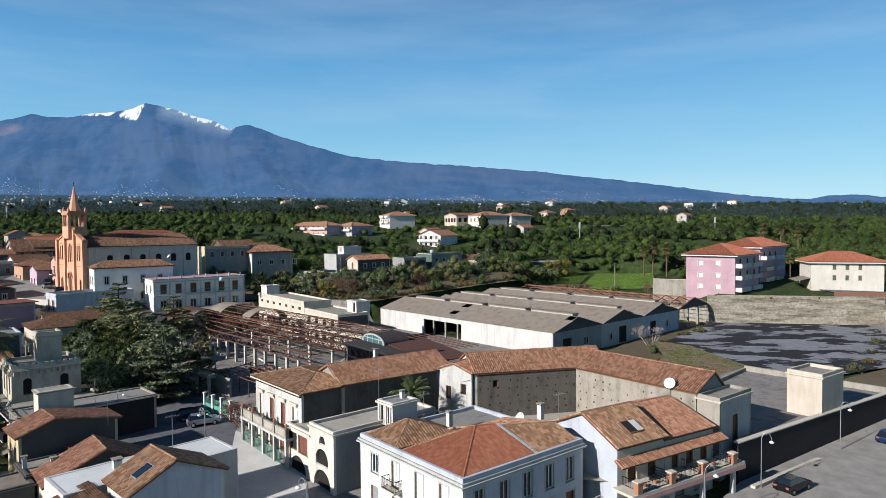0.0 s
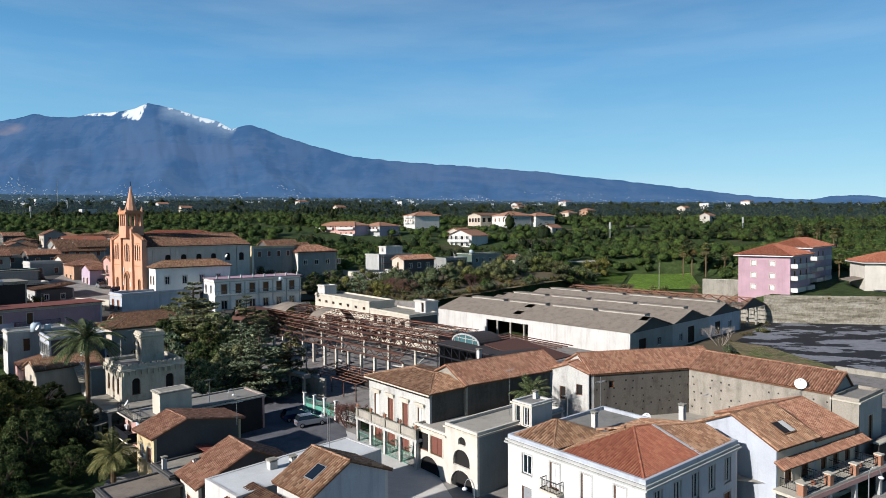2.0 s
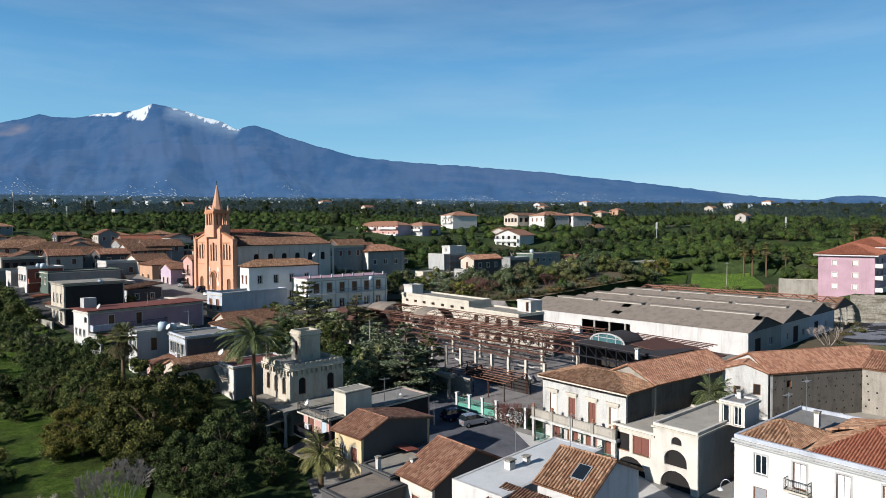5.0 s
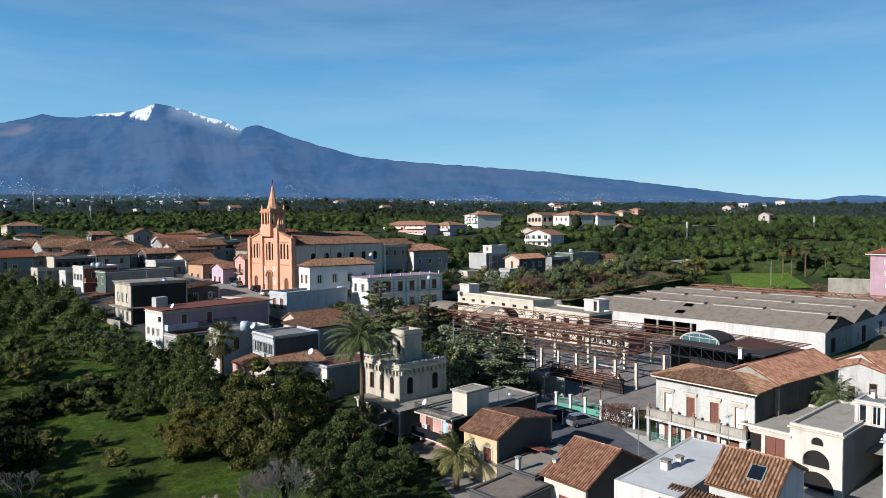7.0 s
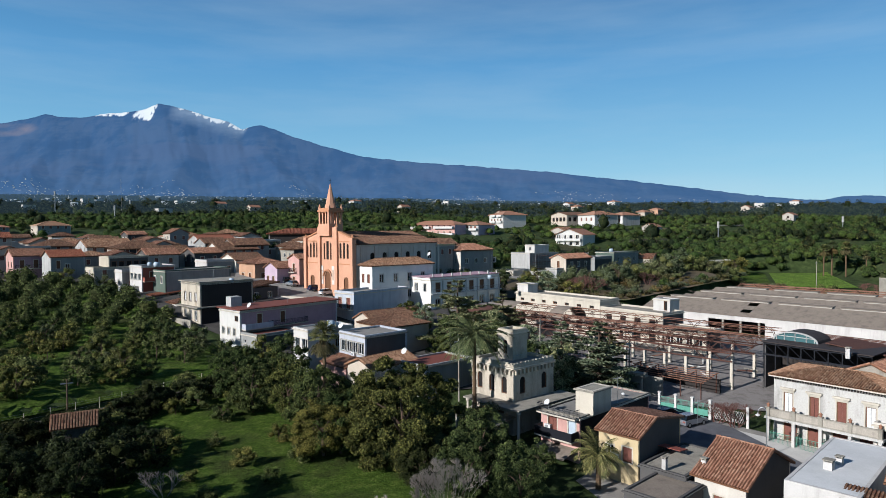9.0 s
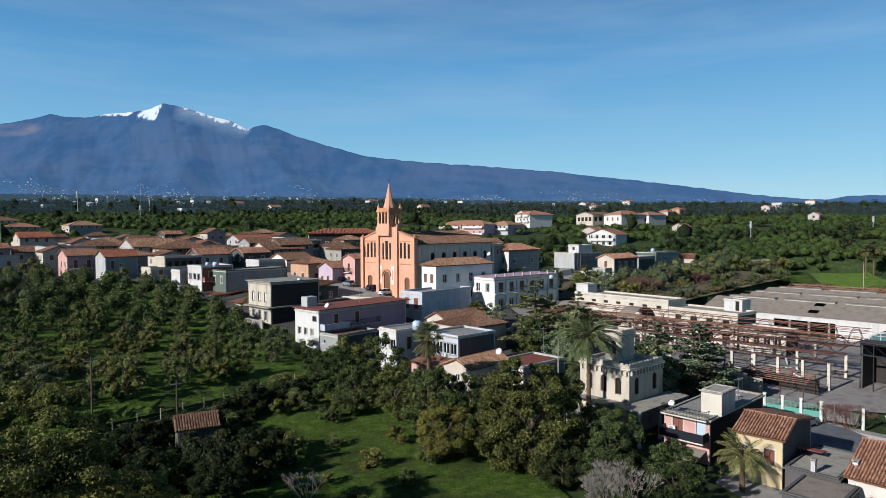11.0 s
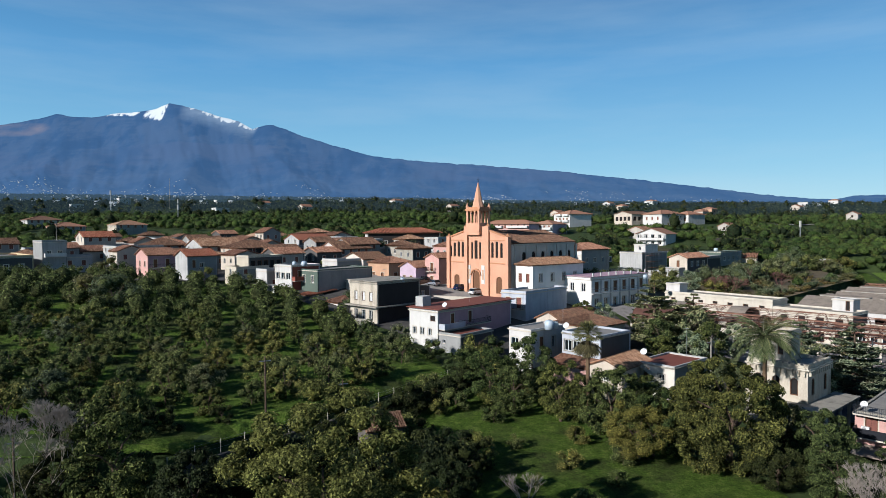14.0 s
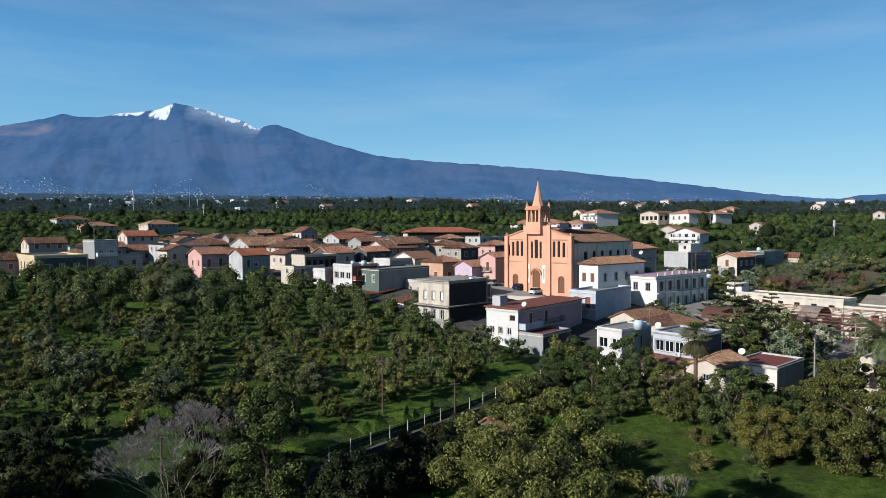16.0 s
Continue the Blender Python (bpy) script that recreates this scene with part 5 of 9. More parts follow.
house("white_villa", "white villa with red hip roof", (-30.0, 364.0), 30.0, 16.0, 14.0, 26.0, 33.2, "chalk", "hip", "tile_mid", 2.4, L=row(4, 0.8, 13, 3.2, 1.2, 1.9, "s"), over=0.7, pitch=0)
house("white_villa", "white villa with a long red roof", (22.0, 366.0), 30.0, 18.0, 14.0, 26.0, 33.0, "chalk", "hip", "tile_mid", 2.4, L=row(3, 0.8, 13, 3.6, 1.2, 1.9, "s"), over=0.6, pitch=0, side_wall="pale")
house("white_villa", "white villa with a red roof", (40.0, 374.0), 30.0, 14.0, 12.0, 26.0, 32.8, "chalk", "hip", "tile_mid", 2.0, L=row(3, 0.8, 11, 3.0, 1.2, 1.9, "s"), over=0.6, pitch=0, side_wall="pale")
house("shell_house", "unfinished concrete house with open floors", (8.0, 376.0), 30.0, 16.0, 14.0, 26.0, 33.4, "beige", "gx", "tile_dull", 1.6, L=row(4, 0.6, 13.4, 3.4, 2.2, 2.4, "o"), R=row(4, 0.6, 15.4, 3.4, 2.2, 2.4, "o"), over=0.6, pitch=0)
gv = house("gabled_villa", "white three-storey villa with a gabled balcony front", (-1.0, 290.0), 50.0, 12.0, 13.5, 14.0, 22.8, "chalk", "gx", "tile_mid", 2.5, L=row(4, 1, 14, 6.4, 1.5, 2.0, "w") + row(4, 1, 14, 3.2, 1.5, 2.0, "w"), over=0.8, pitch=0)
house("grey_block", "grey bare block with a scaffolded side", (-35.0, 210.0), 36.0, 13.0, 9.0, 11.4, 17.4, "pale", "flat", parapet=0.2, side_wall="grey")
house("yellow_house", "beige house with a small tiled porch roof", (-26.0, 195.0), 40.0, 12.0, 6.0, 10.4, 16.4, "beige", "gx", "tile_mid", 1.2, R=row(3, 1, 11, 3.4, 1.2, 1.5, "w"), L=[(3, 3.2, 1.0, 2.0, "d")], side_wall="dark", pitch=0.5, length=0.8)
house("grey_block", "grey-green flat house with roof railings", (-4.0, 224.0), 38.0, 14.0, 8.0, 11.6, 17.0, "green", "flat", parapet=0.2, side_wall="grey", R=row(4, 1, 13, 2.4, 1.2, 1.4, "w"))
for zb in (3.0, 6.2):
    balcony(gv, at_face("L", 12.0, 13.5), 1.0, 12.5, zb, 1.4)
house("garage", "low pale garage with a roller door beside the beige house", (-29.0, 193.6), 40.0, 5.0, 4.4, 10.0, 13.4, "pale", "flat", parapet=0.2, top="concrete", trim="concrete", L=[(2.2, 0.1, 2.6, 2.4, "g")])
house("low_shed", "long low shed with a pale concrete roof", (-41.5, 199.0), 36.0, 5.0, 8.0, 10.2, 12.6, "stone", "flat", parapet=0.0, top="concrete", cornice=False)
house("terrace_block", "low grey block with a walled roof terrace", (-13.0, 214.0), 38.0, 9.0, 7.0, 11.4, 15.4, "grey", "flat", parapet=0.7, top="concrete", trim="concrete", L=row(2, 0.6, 6.4, 1.2, 1.0, 1.3, "w"), side_wall="dark")
house("roof_room", "small white room on the grey flat roof", (-33.0, 213.2), 36.0, 6.5, 4.5, 17.4, 20.0, "white", "flat", parapet=0.15, L=[(2.2, 0.8, 1.0, 1.2, "w")], depth=0.0)
house("tin_shed", "low pale shed with a tin roof below the grey block", (-33.5, 197.5), 36.0, 6.0, 4.0, 9.6, 12.4, "pale", "flat", parapet=0.0, top="membrane", L=[(2.0, 0.2, 1.8, 2.0, "o")])
house("farm_shed", "long low shed with a dark roof beside the villa", (20.0, 286.0), 10.0, 18.0, 7.0, 16.4, 19.4, "nave", "gx", "slate", 0.9, pitch=0.6, length=1.0)
house("brick_house", "unfinished brown house behind the gabled villa", (-6.0, 306.0), 46.0, 9.0, 8.0, 18.8, 24.4, "nave", "gx", "tile_dull", 1.6, L=row(2, 0.8, 7.2, 2.6, 1.3, 1.5, "o"), pitch=0.6, length=1.0)
house("tile_hut", "small hut with a red tile roof", (12.0, 232.0), 60.0, 7.0, 10.0, 11.6, 14.6, "beige", "gy", "tile_mid", 1.4, pitch=0.5, length=0.8)
house("white_bungalow", "low white flat-roofed bungalow", (32.0, 238.0), 20.0, 13.0, 8.0, 10.4, 13.2, "chalk", "flat", parapet=0.3, L=row(3, 0.6, 7.4, 1.4, 1.0, 1.2, "w"))

house("garden_shed", "low whitewashed shed with a clay tile roof", (-121.0, 141.0), 46.0, 6.0, 5.0, 6.2, 9.6, "whitewash", "pent", "tile_mid", 1.0, over=0.3, L=[(2.4, 0.8, 0.9, 1.8, "d")])
house("garden_shed", "small grey blockwork shed with a flat roof", (-114.5, 136.0), 46.0, 5.0, 4.5, 6.0, 9.0, "grey", "flat", parapet=0.15, L=[(2.2, 1.0, 0.9, 1.2, "w")])
house("garden_shed", "low red-roofed lean-to behind the houses", (-128.5, 147.5), 46.0, 7.0, 4.5, 7.0, 10.6, "beige", "pent", "tile_new", 0.9, over=0.3, L=[(2.0, 0.8, 0.9, 1.8, "d")])
house("garden_shed", "white flat-roofed store beside a garden wall", (-137.5, 152.0), 46.0, 6.0, 5.0, 8.0, 12.2, "white", "flat", parapet=0.2, L=[(2.4, 0.6, 1.0, 2.0, "s")])
house("town_house", "narrow grey house with a brown pent roof", (-107.0, 146.0), 46.0, 8.0, 7.0, 7.4, 12.4, "pale", "pent", "tile_dull", 1.0, over=0.3, L=row(2, 0.6, 6.4, 2.6, 0.9, 1.3, "w"), R=row(2, 0.6, 7.4, 2.6, 0.9, 1.3, "w"), side_wall="dark")
house("town_house", "low flat house with a grey roof terrace", (-117.0, 151.0), 46.0, 9.0, 6.5, 8.0, 13.2, "nave", "flat", parapet=0.4, L=row(2, 0.6, 6.0, 2.6, 0.9, 1.4, "w"), R=row(3, 0.6, 8.4, 2.6, 0.9, 1.4, "s"), side_wall="soot")
house("town_house", "small dark house with a clay gable", (-124.0, 160.0), 46.0, 9.0, 7.0, 9.0, 13.6, "dark", "gx", "tile_mid", 1.5, L=row(2, 0.6, 6.4, 2.2, 0.9, 1.4, "w"), R=row(3, 0.6, 8.4, 2.2, 0.9, 1.4, "w"), pitch=0.5, length=0.8, side_wall="dark")

# smaller houses of the town
house("town_house", "old house with a brown gabled roof", (-232.2, 185.0), 46.0, 10, 9, 13.1, 21.8, "beige", "gx", "tile_dull", 1.6, L=row(2, 0.6, 8.4, 7.2, 1.0, 1.5, "w"), R=row(3, 0.6, 9.4, 7.2, 1.0, 1.5, "s"), pitch=0.5, length=0.8, side_wall="grey")
house("town_house", "white villa with a brown hip roof", (-314.7, 330.0), 46.0, 16, 14, 22.4, 31.1, "white", "hip", "tile_dull", 2.2, L=row(4, 0.6, 13.4, 7.2, 1.0, 1.5, "w"), R=row(5, 0.6, 15.4, 7.2, 1.0, 1.5, "s"), pitch=0, side_wall="nave")
house("town_house", "pink house with a red-brown hip roof", (-282.6, 300.0), 46.0, 14, 12, 20.2, 27.5, "pink", "hip", "tile_mid", 2.0, L=row(3, 0.6, 11.4, 5.8, 1.0, 1.5, "w"), R=row(4, 0.6, 13.4, 5.8, 1.0, 1.5, "s"), pitch=0, side_wall="grey")
house("town_house", "beige villa with a clay hip roof", (-252.8, 300.0), 46.0, 14, 12, 20.2, 28.1, "beige", "hip", "tile_old", 2.2, L=row(3, 0.6, 11.4, 6.5, 1.0, 1.5, "w"), R=row(4, 0.6, 13.4, 6.5, 1.0, 1.5, "s"), pitch=0, side_wall="grey")
house("town_house", "beige house with an orange gable", (-219.0, 215.0), 46.0, 10, 9, 14.7, 23.4, "beige", "gx", "tile_new", 1.8, L=row(2, 0.6, 8.4, 7.2, 1.0, 1.5, "w"), R=row(3, 0.6, 9.4, 7.2, 1.0, 1.5, "s"), pitch=0.5, length=0.8, side_wall="nave")
house("town_house", "low grey flat-roofed house in the town", (-197.6, 195.0), 46.0, 14, 12, 13.6, 20.4, "pale", "flat", L=row(3, 0.6, 11.4, 5.3, 1.0, 1.5, "w"), R=row(4, 0.6, 13.4, 5.3, 1.0, 1.5, "s"), pitch=0.5, length=0.8, side_wall="dark")
house("town_house", "grey house with a dull hip roof", (-192.2, 205.0), 46.0, 12, 10, 14.2, 20.5, "grey", "hip", "tile_dull", 2.2, L=row(2, 0.6, 9.4, 4.8, 1.0, 1.5, "w"), R=row(3, 0.6, 11.4, 4.8, 1.0, 1.5, "s"), pitch=0.5, length=0.8, side_wall="grey")
house("town_house", "house with a broad clay gable", (-173.5, 200.0), 46.0, 14, 12, 13.9, 20.5, "pale", "gx", "tile_old", 2.4, L=row(3, 0.6, 11.4, 5.1, 1.0, 1.5, "w"), R=row(4, 0.6, 13.4, 5.1, 1.0, 1.5, "s"), pitch=0.5, length=0.8, side_wall="nave")
house("town_house", "house with a worn brown hip roof", (-160.8, 195.0), 46.0, 14, 11, 13.6, 19.9, "beige", "hip", "tile_dull", 2.4, L=row(3, 0.6, 10.4, 4.8, 1.0, 1.5, "w"), R=row(4, 0.6, 13.4, 4.8, 1.0, 1.5, "s"), pitch=0.5, length=0.8, side_wall="soot")
house("town_house", "white house with a clay hip roof", (-173.4, 260.0), 46.0, 14, 12, 17.6, 23.0, "white", "hip", "tile_old", 2.2, L=row(3, 0.6, 11.4, 3.9, 1.0, 1.5, "w"), R=row(4, 0.6, 13.4, 3.9, 1.0, 1.5, "s"), pitch=0, side_wall="grey")
house("town_house", "dark house with a brown gable", (-152.1, 198.0), 46.0, 12, 9, 13.8, 18.5, "dark", "gx", "tile_dull", 2.2, L=row(2, 0.6, 8.4, 3.3, 1.0, 1.5, "w"), R=row(3, 0.6, 11.4, 3.3, 1.0, 1.5, "s"), pitch=0.5, length=0.8, side_wall="nave")
house("town_house", "house with a red tiled gable", (-151.8, 235.0), 46.0, 14, 10, 16.0, 21.9, "pale", "gx", "tile_new", 2.0, L=row(2, 0.6, 9.4, 4.4, 1.0, 1.5, "w"), R=row(4, 0.6, 13.4, 4.4, 1.0, 1.5, "s"), pitch=0, side_wall="dark")
house("town_house", "beige house with a red gable", (-141.7, 225.0), 46.0, 12, 8, 15.3, 20.6, "beige", "gx", "tile_mid", 1.8, L=row(2, 0.6, 7.4, 3.7, 1.0, 1.5, "w"), R=row(3, 0.6, 11.4, 3.7, 1.0, 1.5, "s"), pitch=0, side_wall="grey")
house("town_house", "grey house with a heavy cornice", (-147.5, 213.0), 46.0, 14, 12, 14.6, 19.7, "grey", "flat", L=row(3, 0.6, 11.4, 3.6, 1.0, 1.5, "w"), R=row(4, 0.6, 13.4, 3.6, 1.0, 1.5, "s"), pitch=0.5, length=0.8, side_wall="nave")
house("town_house", "pale gabled house with a plain side wall", (-130.6, 195.0), 46.0, 13, 9, 13.6, 19.6, "white", "gx", "tile_dull", 2.2, L=row(2, 0.6, 8.4, 4.4, 1.0, 1.5, "w"), R=row(4, 0.6, 12.4, 4.4, 1.0, 1.5, "s"), pitch=0.5, length=0.8, side_wall="grey")
house("town_house", "white flat-roofed house in the town", (-123.6, 207.0), 46.0, 14, 8, 14.3, 19.2, "white", "flat", L=row(2, 0.6, 7.4, 3.4, 1.0, 1.5, "w"), R=row(4, 0.6, 13.4, 3.4, 1.0, 1.5, "s"), pitch=0.5, length=0.8, side_wall="grey")
house("town_house", "pale grey flat-roofed house in the town", (-101.0, 225.0), 46.0, 15, 7, 14.4, 22.1, "pale", "flat", L=row(2, 0.6, 6.4, 6.2, 1.0, 1.5, "w"), R=row(4, 0.6, 14.4, 6.2, 1.0, 1.5, "s"), pitch=0, side_wall="nave")
house("town_house", "pink house with a hip roof", (-97.2, 205.0), 46.0, 9, 7, 13.0, 19.9, "pink", "hip", "tile_mid", 1.6, L=row(2, 0.6, 6.4, 4.2, 1.0, 1.5, "w"), R=row(2, 0.6, 8.4, 4.2, 1.0, 1.5, "s"), pitch=0.5, length=0.8, side_wall="dark")
house("town_house", "white cube of a house", (-127.4, 176.0), 46.0, 9, 7, 12.5, 17.0, "white", "flat", L=row(2, 0.6, 6.4, 1.6, 1.0, 1.5, "w"), R=row(2, 0.6, 8.4, 1.6, 1.0, 1.5, "s"), pitch=0.5, length=0.8, side_wall="grey")
house("town_house", "small white flat-roofed house in the town", (-141.4, 158.0), 46.0, 7, 5, 11.0, 15.5, "white", "flat", L=row(1, 0.6, 4.4, 0.8, 1.0, 1.5, "w"), R=row(2, 0.6, 6.4, 0.8, 1.0, 1.5, "s"), pitch=0.5, length=0.8, side_wall="nave")
house("town_house", "grey flat-roofed house in the town", (-123.1, 255.0), 46.0, 14, 9, 17.3, 21.8, "grey", "flat", L=row(2, 0.6, 8.4, 2.2, 1.0, 1.5, "w"), R=row(4, 0.6, 13.4, 2.2, 1.0, 1.5, "s"), pitch=0, side_wall="soot")
house("town_house", "house with a yellow end wall", (-69.2, 186.0), 46.0, 14, 5, 10.6, 20.6, "yellow", "flat", L=row(1, 0.6, 4.4, 7.4, 1.0, 1.5, "w"), R=row(4, 0.6, 13.4, 7.4, 1.0, 1.5, "s"), pitch=0.5, length=0.8, side_wall="grey")
house("town_house", "dark house with a brown gable", (-66.4, 192.0), 46.0, 11, 6, 10.8, 21.0, "dark", "gx", "tile_dull", 1.6, L=row(1, 0.6, 5.4, 7.6, 1.0, 1.5, "w"), R=row(3, 0.6, 10.4, 7.6, 1.0, 1.5, "s"), pitch=0.5, length=0.8, side_wall="nave")
house("town_house", "brown gabled house in the town", (-64.6, 204.0), 46.0, 11, 7, 11.4, 19.6, "beige", "gx", "tile_dull", 1.8, L=row(2, 0.6, 6.4, 5.6, 1.0, 1.5, "w"), R=row(3, 0.6, 10.4, 5.6, 1.0, 1.5, "s"), pitch=0.5, length=0.8, side_wall="dark")
house("town_house", "grey gabled house by the street", (-127.7, 200.0), 46.0, 12, 9, 13.9, 20.8, "grey", "gx", "tile_dull", 2.0, L=row(2, 0.6, 8.4, 5.4, 1.0, 1.5, "w"), R=row(3, 0.6, 11.4, 5.4, 1.0, 1.5, "s"), pitch=0.5, length=0.8, side_wall="grey")
house("town_house", "pink house with a brown gable", (-178.2, 178.0), 46.0, 14, 9, 12.6, 17.9, "pink", "gx", "tile_mid", 1.8, L=row(2, 0.6, 8.4, 3.7, 1.0, 1.5, "w"), R=row(4, 0.6, 13.4, 3.7, 1.0, 1.5, "s"), pitch=0.5, length=0.8, side_wall="nave")
house("town_house", "ochre flat-roofed house in the town", (-149.5, 160.0), 46.0, 9, 6, 11.3, 16.0, "sand", "flat", L=row(1, 0.6, 5.4, 3.2, 1.0, 1.5, "w"), R=row(2, 0.6, 8.4, 3.2, 1.0, 1.5, "s"), pitch=0.5, length=0.8, side_wall="grey")
house("town_house", "beige flat house with a cornice", (-145.9, 186.0), 46.0, 12, 9, 13.1, 18.2, "beige", "flat", L=row(2, 0.6, 8.4, 3.6, 1.0, 1.5, "w"), R=row(3, 0.6, 11.4, 3.6, 1.0, 1.5, "s"), pitch=0.5, length=0.8, side_wall="grey")


# low houses packed between
rnd = random.Random(40)
BLOCKS = ((-236, 172), (-205, 182), (-182, 186), (-150, 178), (-128, 190), (-108, 196), (-112, 240), (-150, 262), (-236, 262))
built = [(ob.location.x - 1.0, ob.location.y + 7.5) for ob in bpy.data.objects if ob.parent is None and "house" in ob.name] + [(-96, 176), (-90, 186)]
KINDS = (("small grey house with a brown gabled roof", "grey", "gx", "tile_dull"), ("low house with an old clay hip roof", "nave", "hip", "tile_old"), ("small flat-roofed grey house", "pale", "flat", "tile_dull"),
         ("dark rendered house with a clay gable", "dark", "gx", "tile_mid"), ("low weathered house with a dull hip roof", "concrete", "hip", "tile_dull"), ("small beige house with a clay gable", "beige", "gy", "tile_mid"))
tries = 0
while tries < 900:
    tries += 1
    x, y = rnd.uniform(-236, -108), rnd.uniform(172, 262)
    if not inside(BLOCKS, x, y) or any(math.hypot(x - a, y - b) < 9.6 for a, b in built) or abs(y - (232 - 0.98 * (x + 153))) < 5:
        continue
    built.append((x, y))
    lab, wall_, roof_, tile_ = KINDS[rnd.randrange(6)]
    sx, sy, g = rnd.uniform(7, 9), rnd.uniform(6, 8), G(x, y)
    z1 = g + rnd.uniform(3.4, 6.2)
    # random side walls, mostly darker: shade put into their colour
    house("town_house", lab, (x + 0.5, y - 5.5), rnd.choice((44.0, 46.0, 49.0)), sx, sy, g - 0.5, z1, wall_, roof_, tile_, rnd.uniform(1.2, 1.8), L=row(2, 0.5, sy - 0.5, z1 - g - 1.9, 1.0, 1.4, "w"), R=row(2, 0.5, sx - 0.5, z1 - g - 1.9, 1.0, 1.4, "s"), pitch=0.5, length=0.8, side_wall=rnd.choice((None, "dark", "grey", "nave")))

# farmhouses out among the groves
FARMS = ((-405, 520, 9, "white", "flat"), (-330, 640, 10, "chalk", "flat"), (-262, 560, 9, "white", "gx"), (-205, 470, 8, "beige", "gx"), (-150, 610, 10, "chalk", "hip"), (-96, 500, 8, "beige", "gx"), (-60, 720, 11, "white", "flat"), (52, 560, 9, "beige", "hip"), (118, 690, 12, "chalk", "hip"),
         (182, 520, 9, "beige", "gx"), (238, 610, 11, "white", "flat"), (70, 430, 9, "beige", "hip"), (150, 395, 8, "nave", "gx"), (92, 470, 9, "salmon", "hip"), (-250, 420, 9, "white", "flat"), (-24, 440, 8, "beige", "gx"), (40, 318, 8, "nave", "gx"), (60, 640, 10, "white", "gx"), (320, 700, 12, "chalk", "hip"), (-470, 720, 12, "white", "flat"))
for x, y, w, wall_, roof_ in FARMS:
    g = G(x, y)
    house("farmhouse", "small pale farmhouse among the far groves", (x, y), 44.0, w, w * 0.8, g, g + 0.62 * w, wall_, roof_, "tile_mid", 1.6, L=row(1, 0.6, w * 0.8 - 0.6, 0.36 * w, 1.2, 1.4, "o"), R=row(1, 0.6, w - 0.6, 0.36 * w, 1.2, 1.4, "o"), pitch=0, group="far farmhouses")

# ---- church ----
def church():
    F, yaw, sx, sy, z0 = (-83.2, 148.7), 47.2, 26.6, 19.2, 10.5
    h = house("church", "terracotta church with a gabled front and central spire", (F[0] + 0.45, F[1] + 0.45), yaw, sx, sy, z0, z0 + 11.6, "nave", "gx", "tile_dull", 2.9, over=0.2, R=row(6, 3, 26, 7.6, 1.4, 2.0, "a"), side_wall="cream", pitch=0.4, length=0.6)
    mp_ = lambda u, d, z: (d - 0.65, u, z)
    WALLS[h.name] = "church"
    holes = [(10.0, 0.05, 2.2, 5.0, "A"), (3.0, 0.05, 1.7, 3.9, "A"), (16.2, 0.05, 1.7, 3.9, "A")]
    for c in (3.0, 16.2):
        for k, top in zip((-2.0, -0.67, 0.67, 2.0), (11.5, 11.9, 11.9, 11.5)):
            lean = 0.45 * k * (1 if c < 9 else -1) / 2
            holes.append((c + k, 8.3, 0.75, top + lean - 8.3, "a"))
    holes += [(10.0, 7.9, 0.95, 4.9, "a"), (8.75, 7.9, 0.6, 4.0, "a"), (11.25, 7.9, 0.6, 4.0, "a")]
    part("front_wall", wall_with_holes(mp_, sy, -3.0, 12.3, holes, 0.6), "church", h)
    for u, z, w, ht, kind in holes:
        opening(h, mp_, u, z, w, ht, kind, "none")
    crest = [(0, 12.303), (sy, 12.303), (sy, 12.7), (13.0, 14.6), (13.0, 15.6), (6.2, 15.6), (6.2, 14.6), (0, 12.7)]
    part("front_gable", Mesh().prism([mp_(u, 0, z) for u, z in crest], (0.6, 0, 0)), "church", h)
    for a, b in (((0, 12.7), (6.2, 14.6)), ((13.0, 14.6), (sy, 12.7))):
        part("coping", Mesh().prism([mp_(a[0], -0.25, a[1] + 0.01), mp_(b[0], -0.25, b[1] + 0.01), mp_(b[0], -0.25, b[1] + 0.35), mp_(a[0], -0.25, a[1] + 0.35)], (1.05, 0, 0)), "church_dark", h)
    for u in (0.5, 6.3, 12.9, 18.7):
        top = 13.2 if u in (0.5, 18.7) else 15.7
        b = part("buttress", bar(mp_, u - 0.5, u + 0.5, -0.5, -0.003, -3.0, top), "church", h)
        part("pinnacle", Mesh().lathe([(0.62, 0), (0.62, 0.2), (0.4, 0.25), (0.02, 0.8)], mp_(u, -0.1, top), 4), "church_dark", b)
    for u in (7.8, 12.2):
        part("banner", bar(mp_, u - 0.5, u + 0.5, -0.1, -0.003, 2.0, 6.4), "chalk", h)
        part("banner_stripe", bar(mp_, u - 0.2, u + 0.25, -0.13, -0.104, 3.0, 5.4), "salmon", h)
    part("clock_face", Mesh().tube(mp_(10.0, -0.12, 14.3), mp_(10.0, -0.003, 14.3), 0.6, 0.6, 20), "chalk", h)
    for z in (6.9, 12.2):
        part("string_course", bar(mp_, 1.05, 5.75, -0.14, -0.003, z, z + 0.22), "church_dark", h)
        part("string_course", bar(mp_, 13.45, 18.15, -0.14, -0.003, z, z + 0.22), "church_dark", h)
    hood = Mesh()
    for i in range(8):
        a, b = math.pi * i / 8, math.pi * (i + 1) / 8
        hood.beam(mp_(10.0 + 1.5 * math.cos(a), -0.15, 3.95 + 1.5 * math.sin(a)), mp_(10.0 + 1.5 * math.cos(b), -0.15, 3.95 + 1.5 * math.sin(b)), 0.3)
    part("door_hood", hood, "church_dark", h)
    # belfry over the middle of the front
    t0, t1 = 15.603, 20.0
    bx, by, w = 0.65, 10.4, 2.1
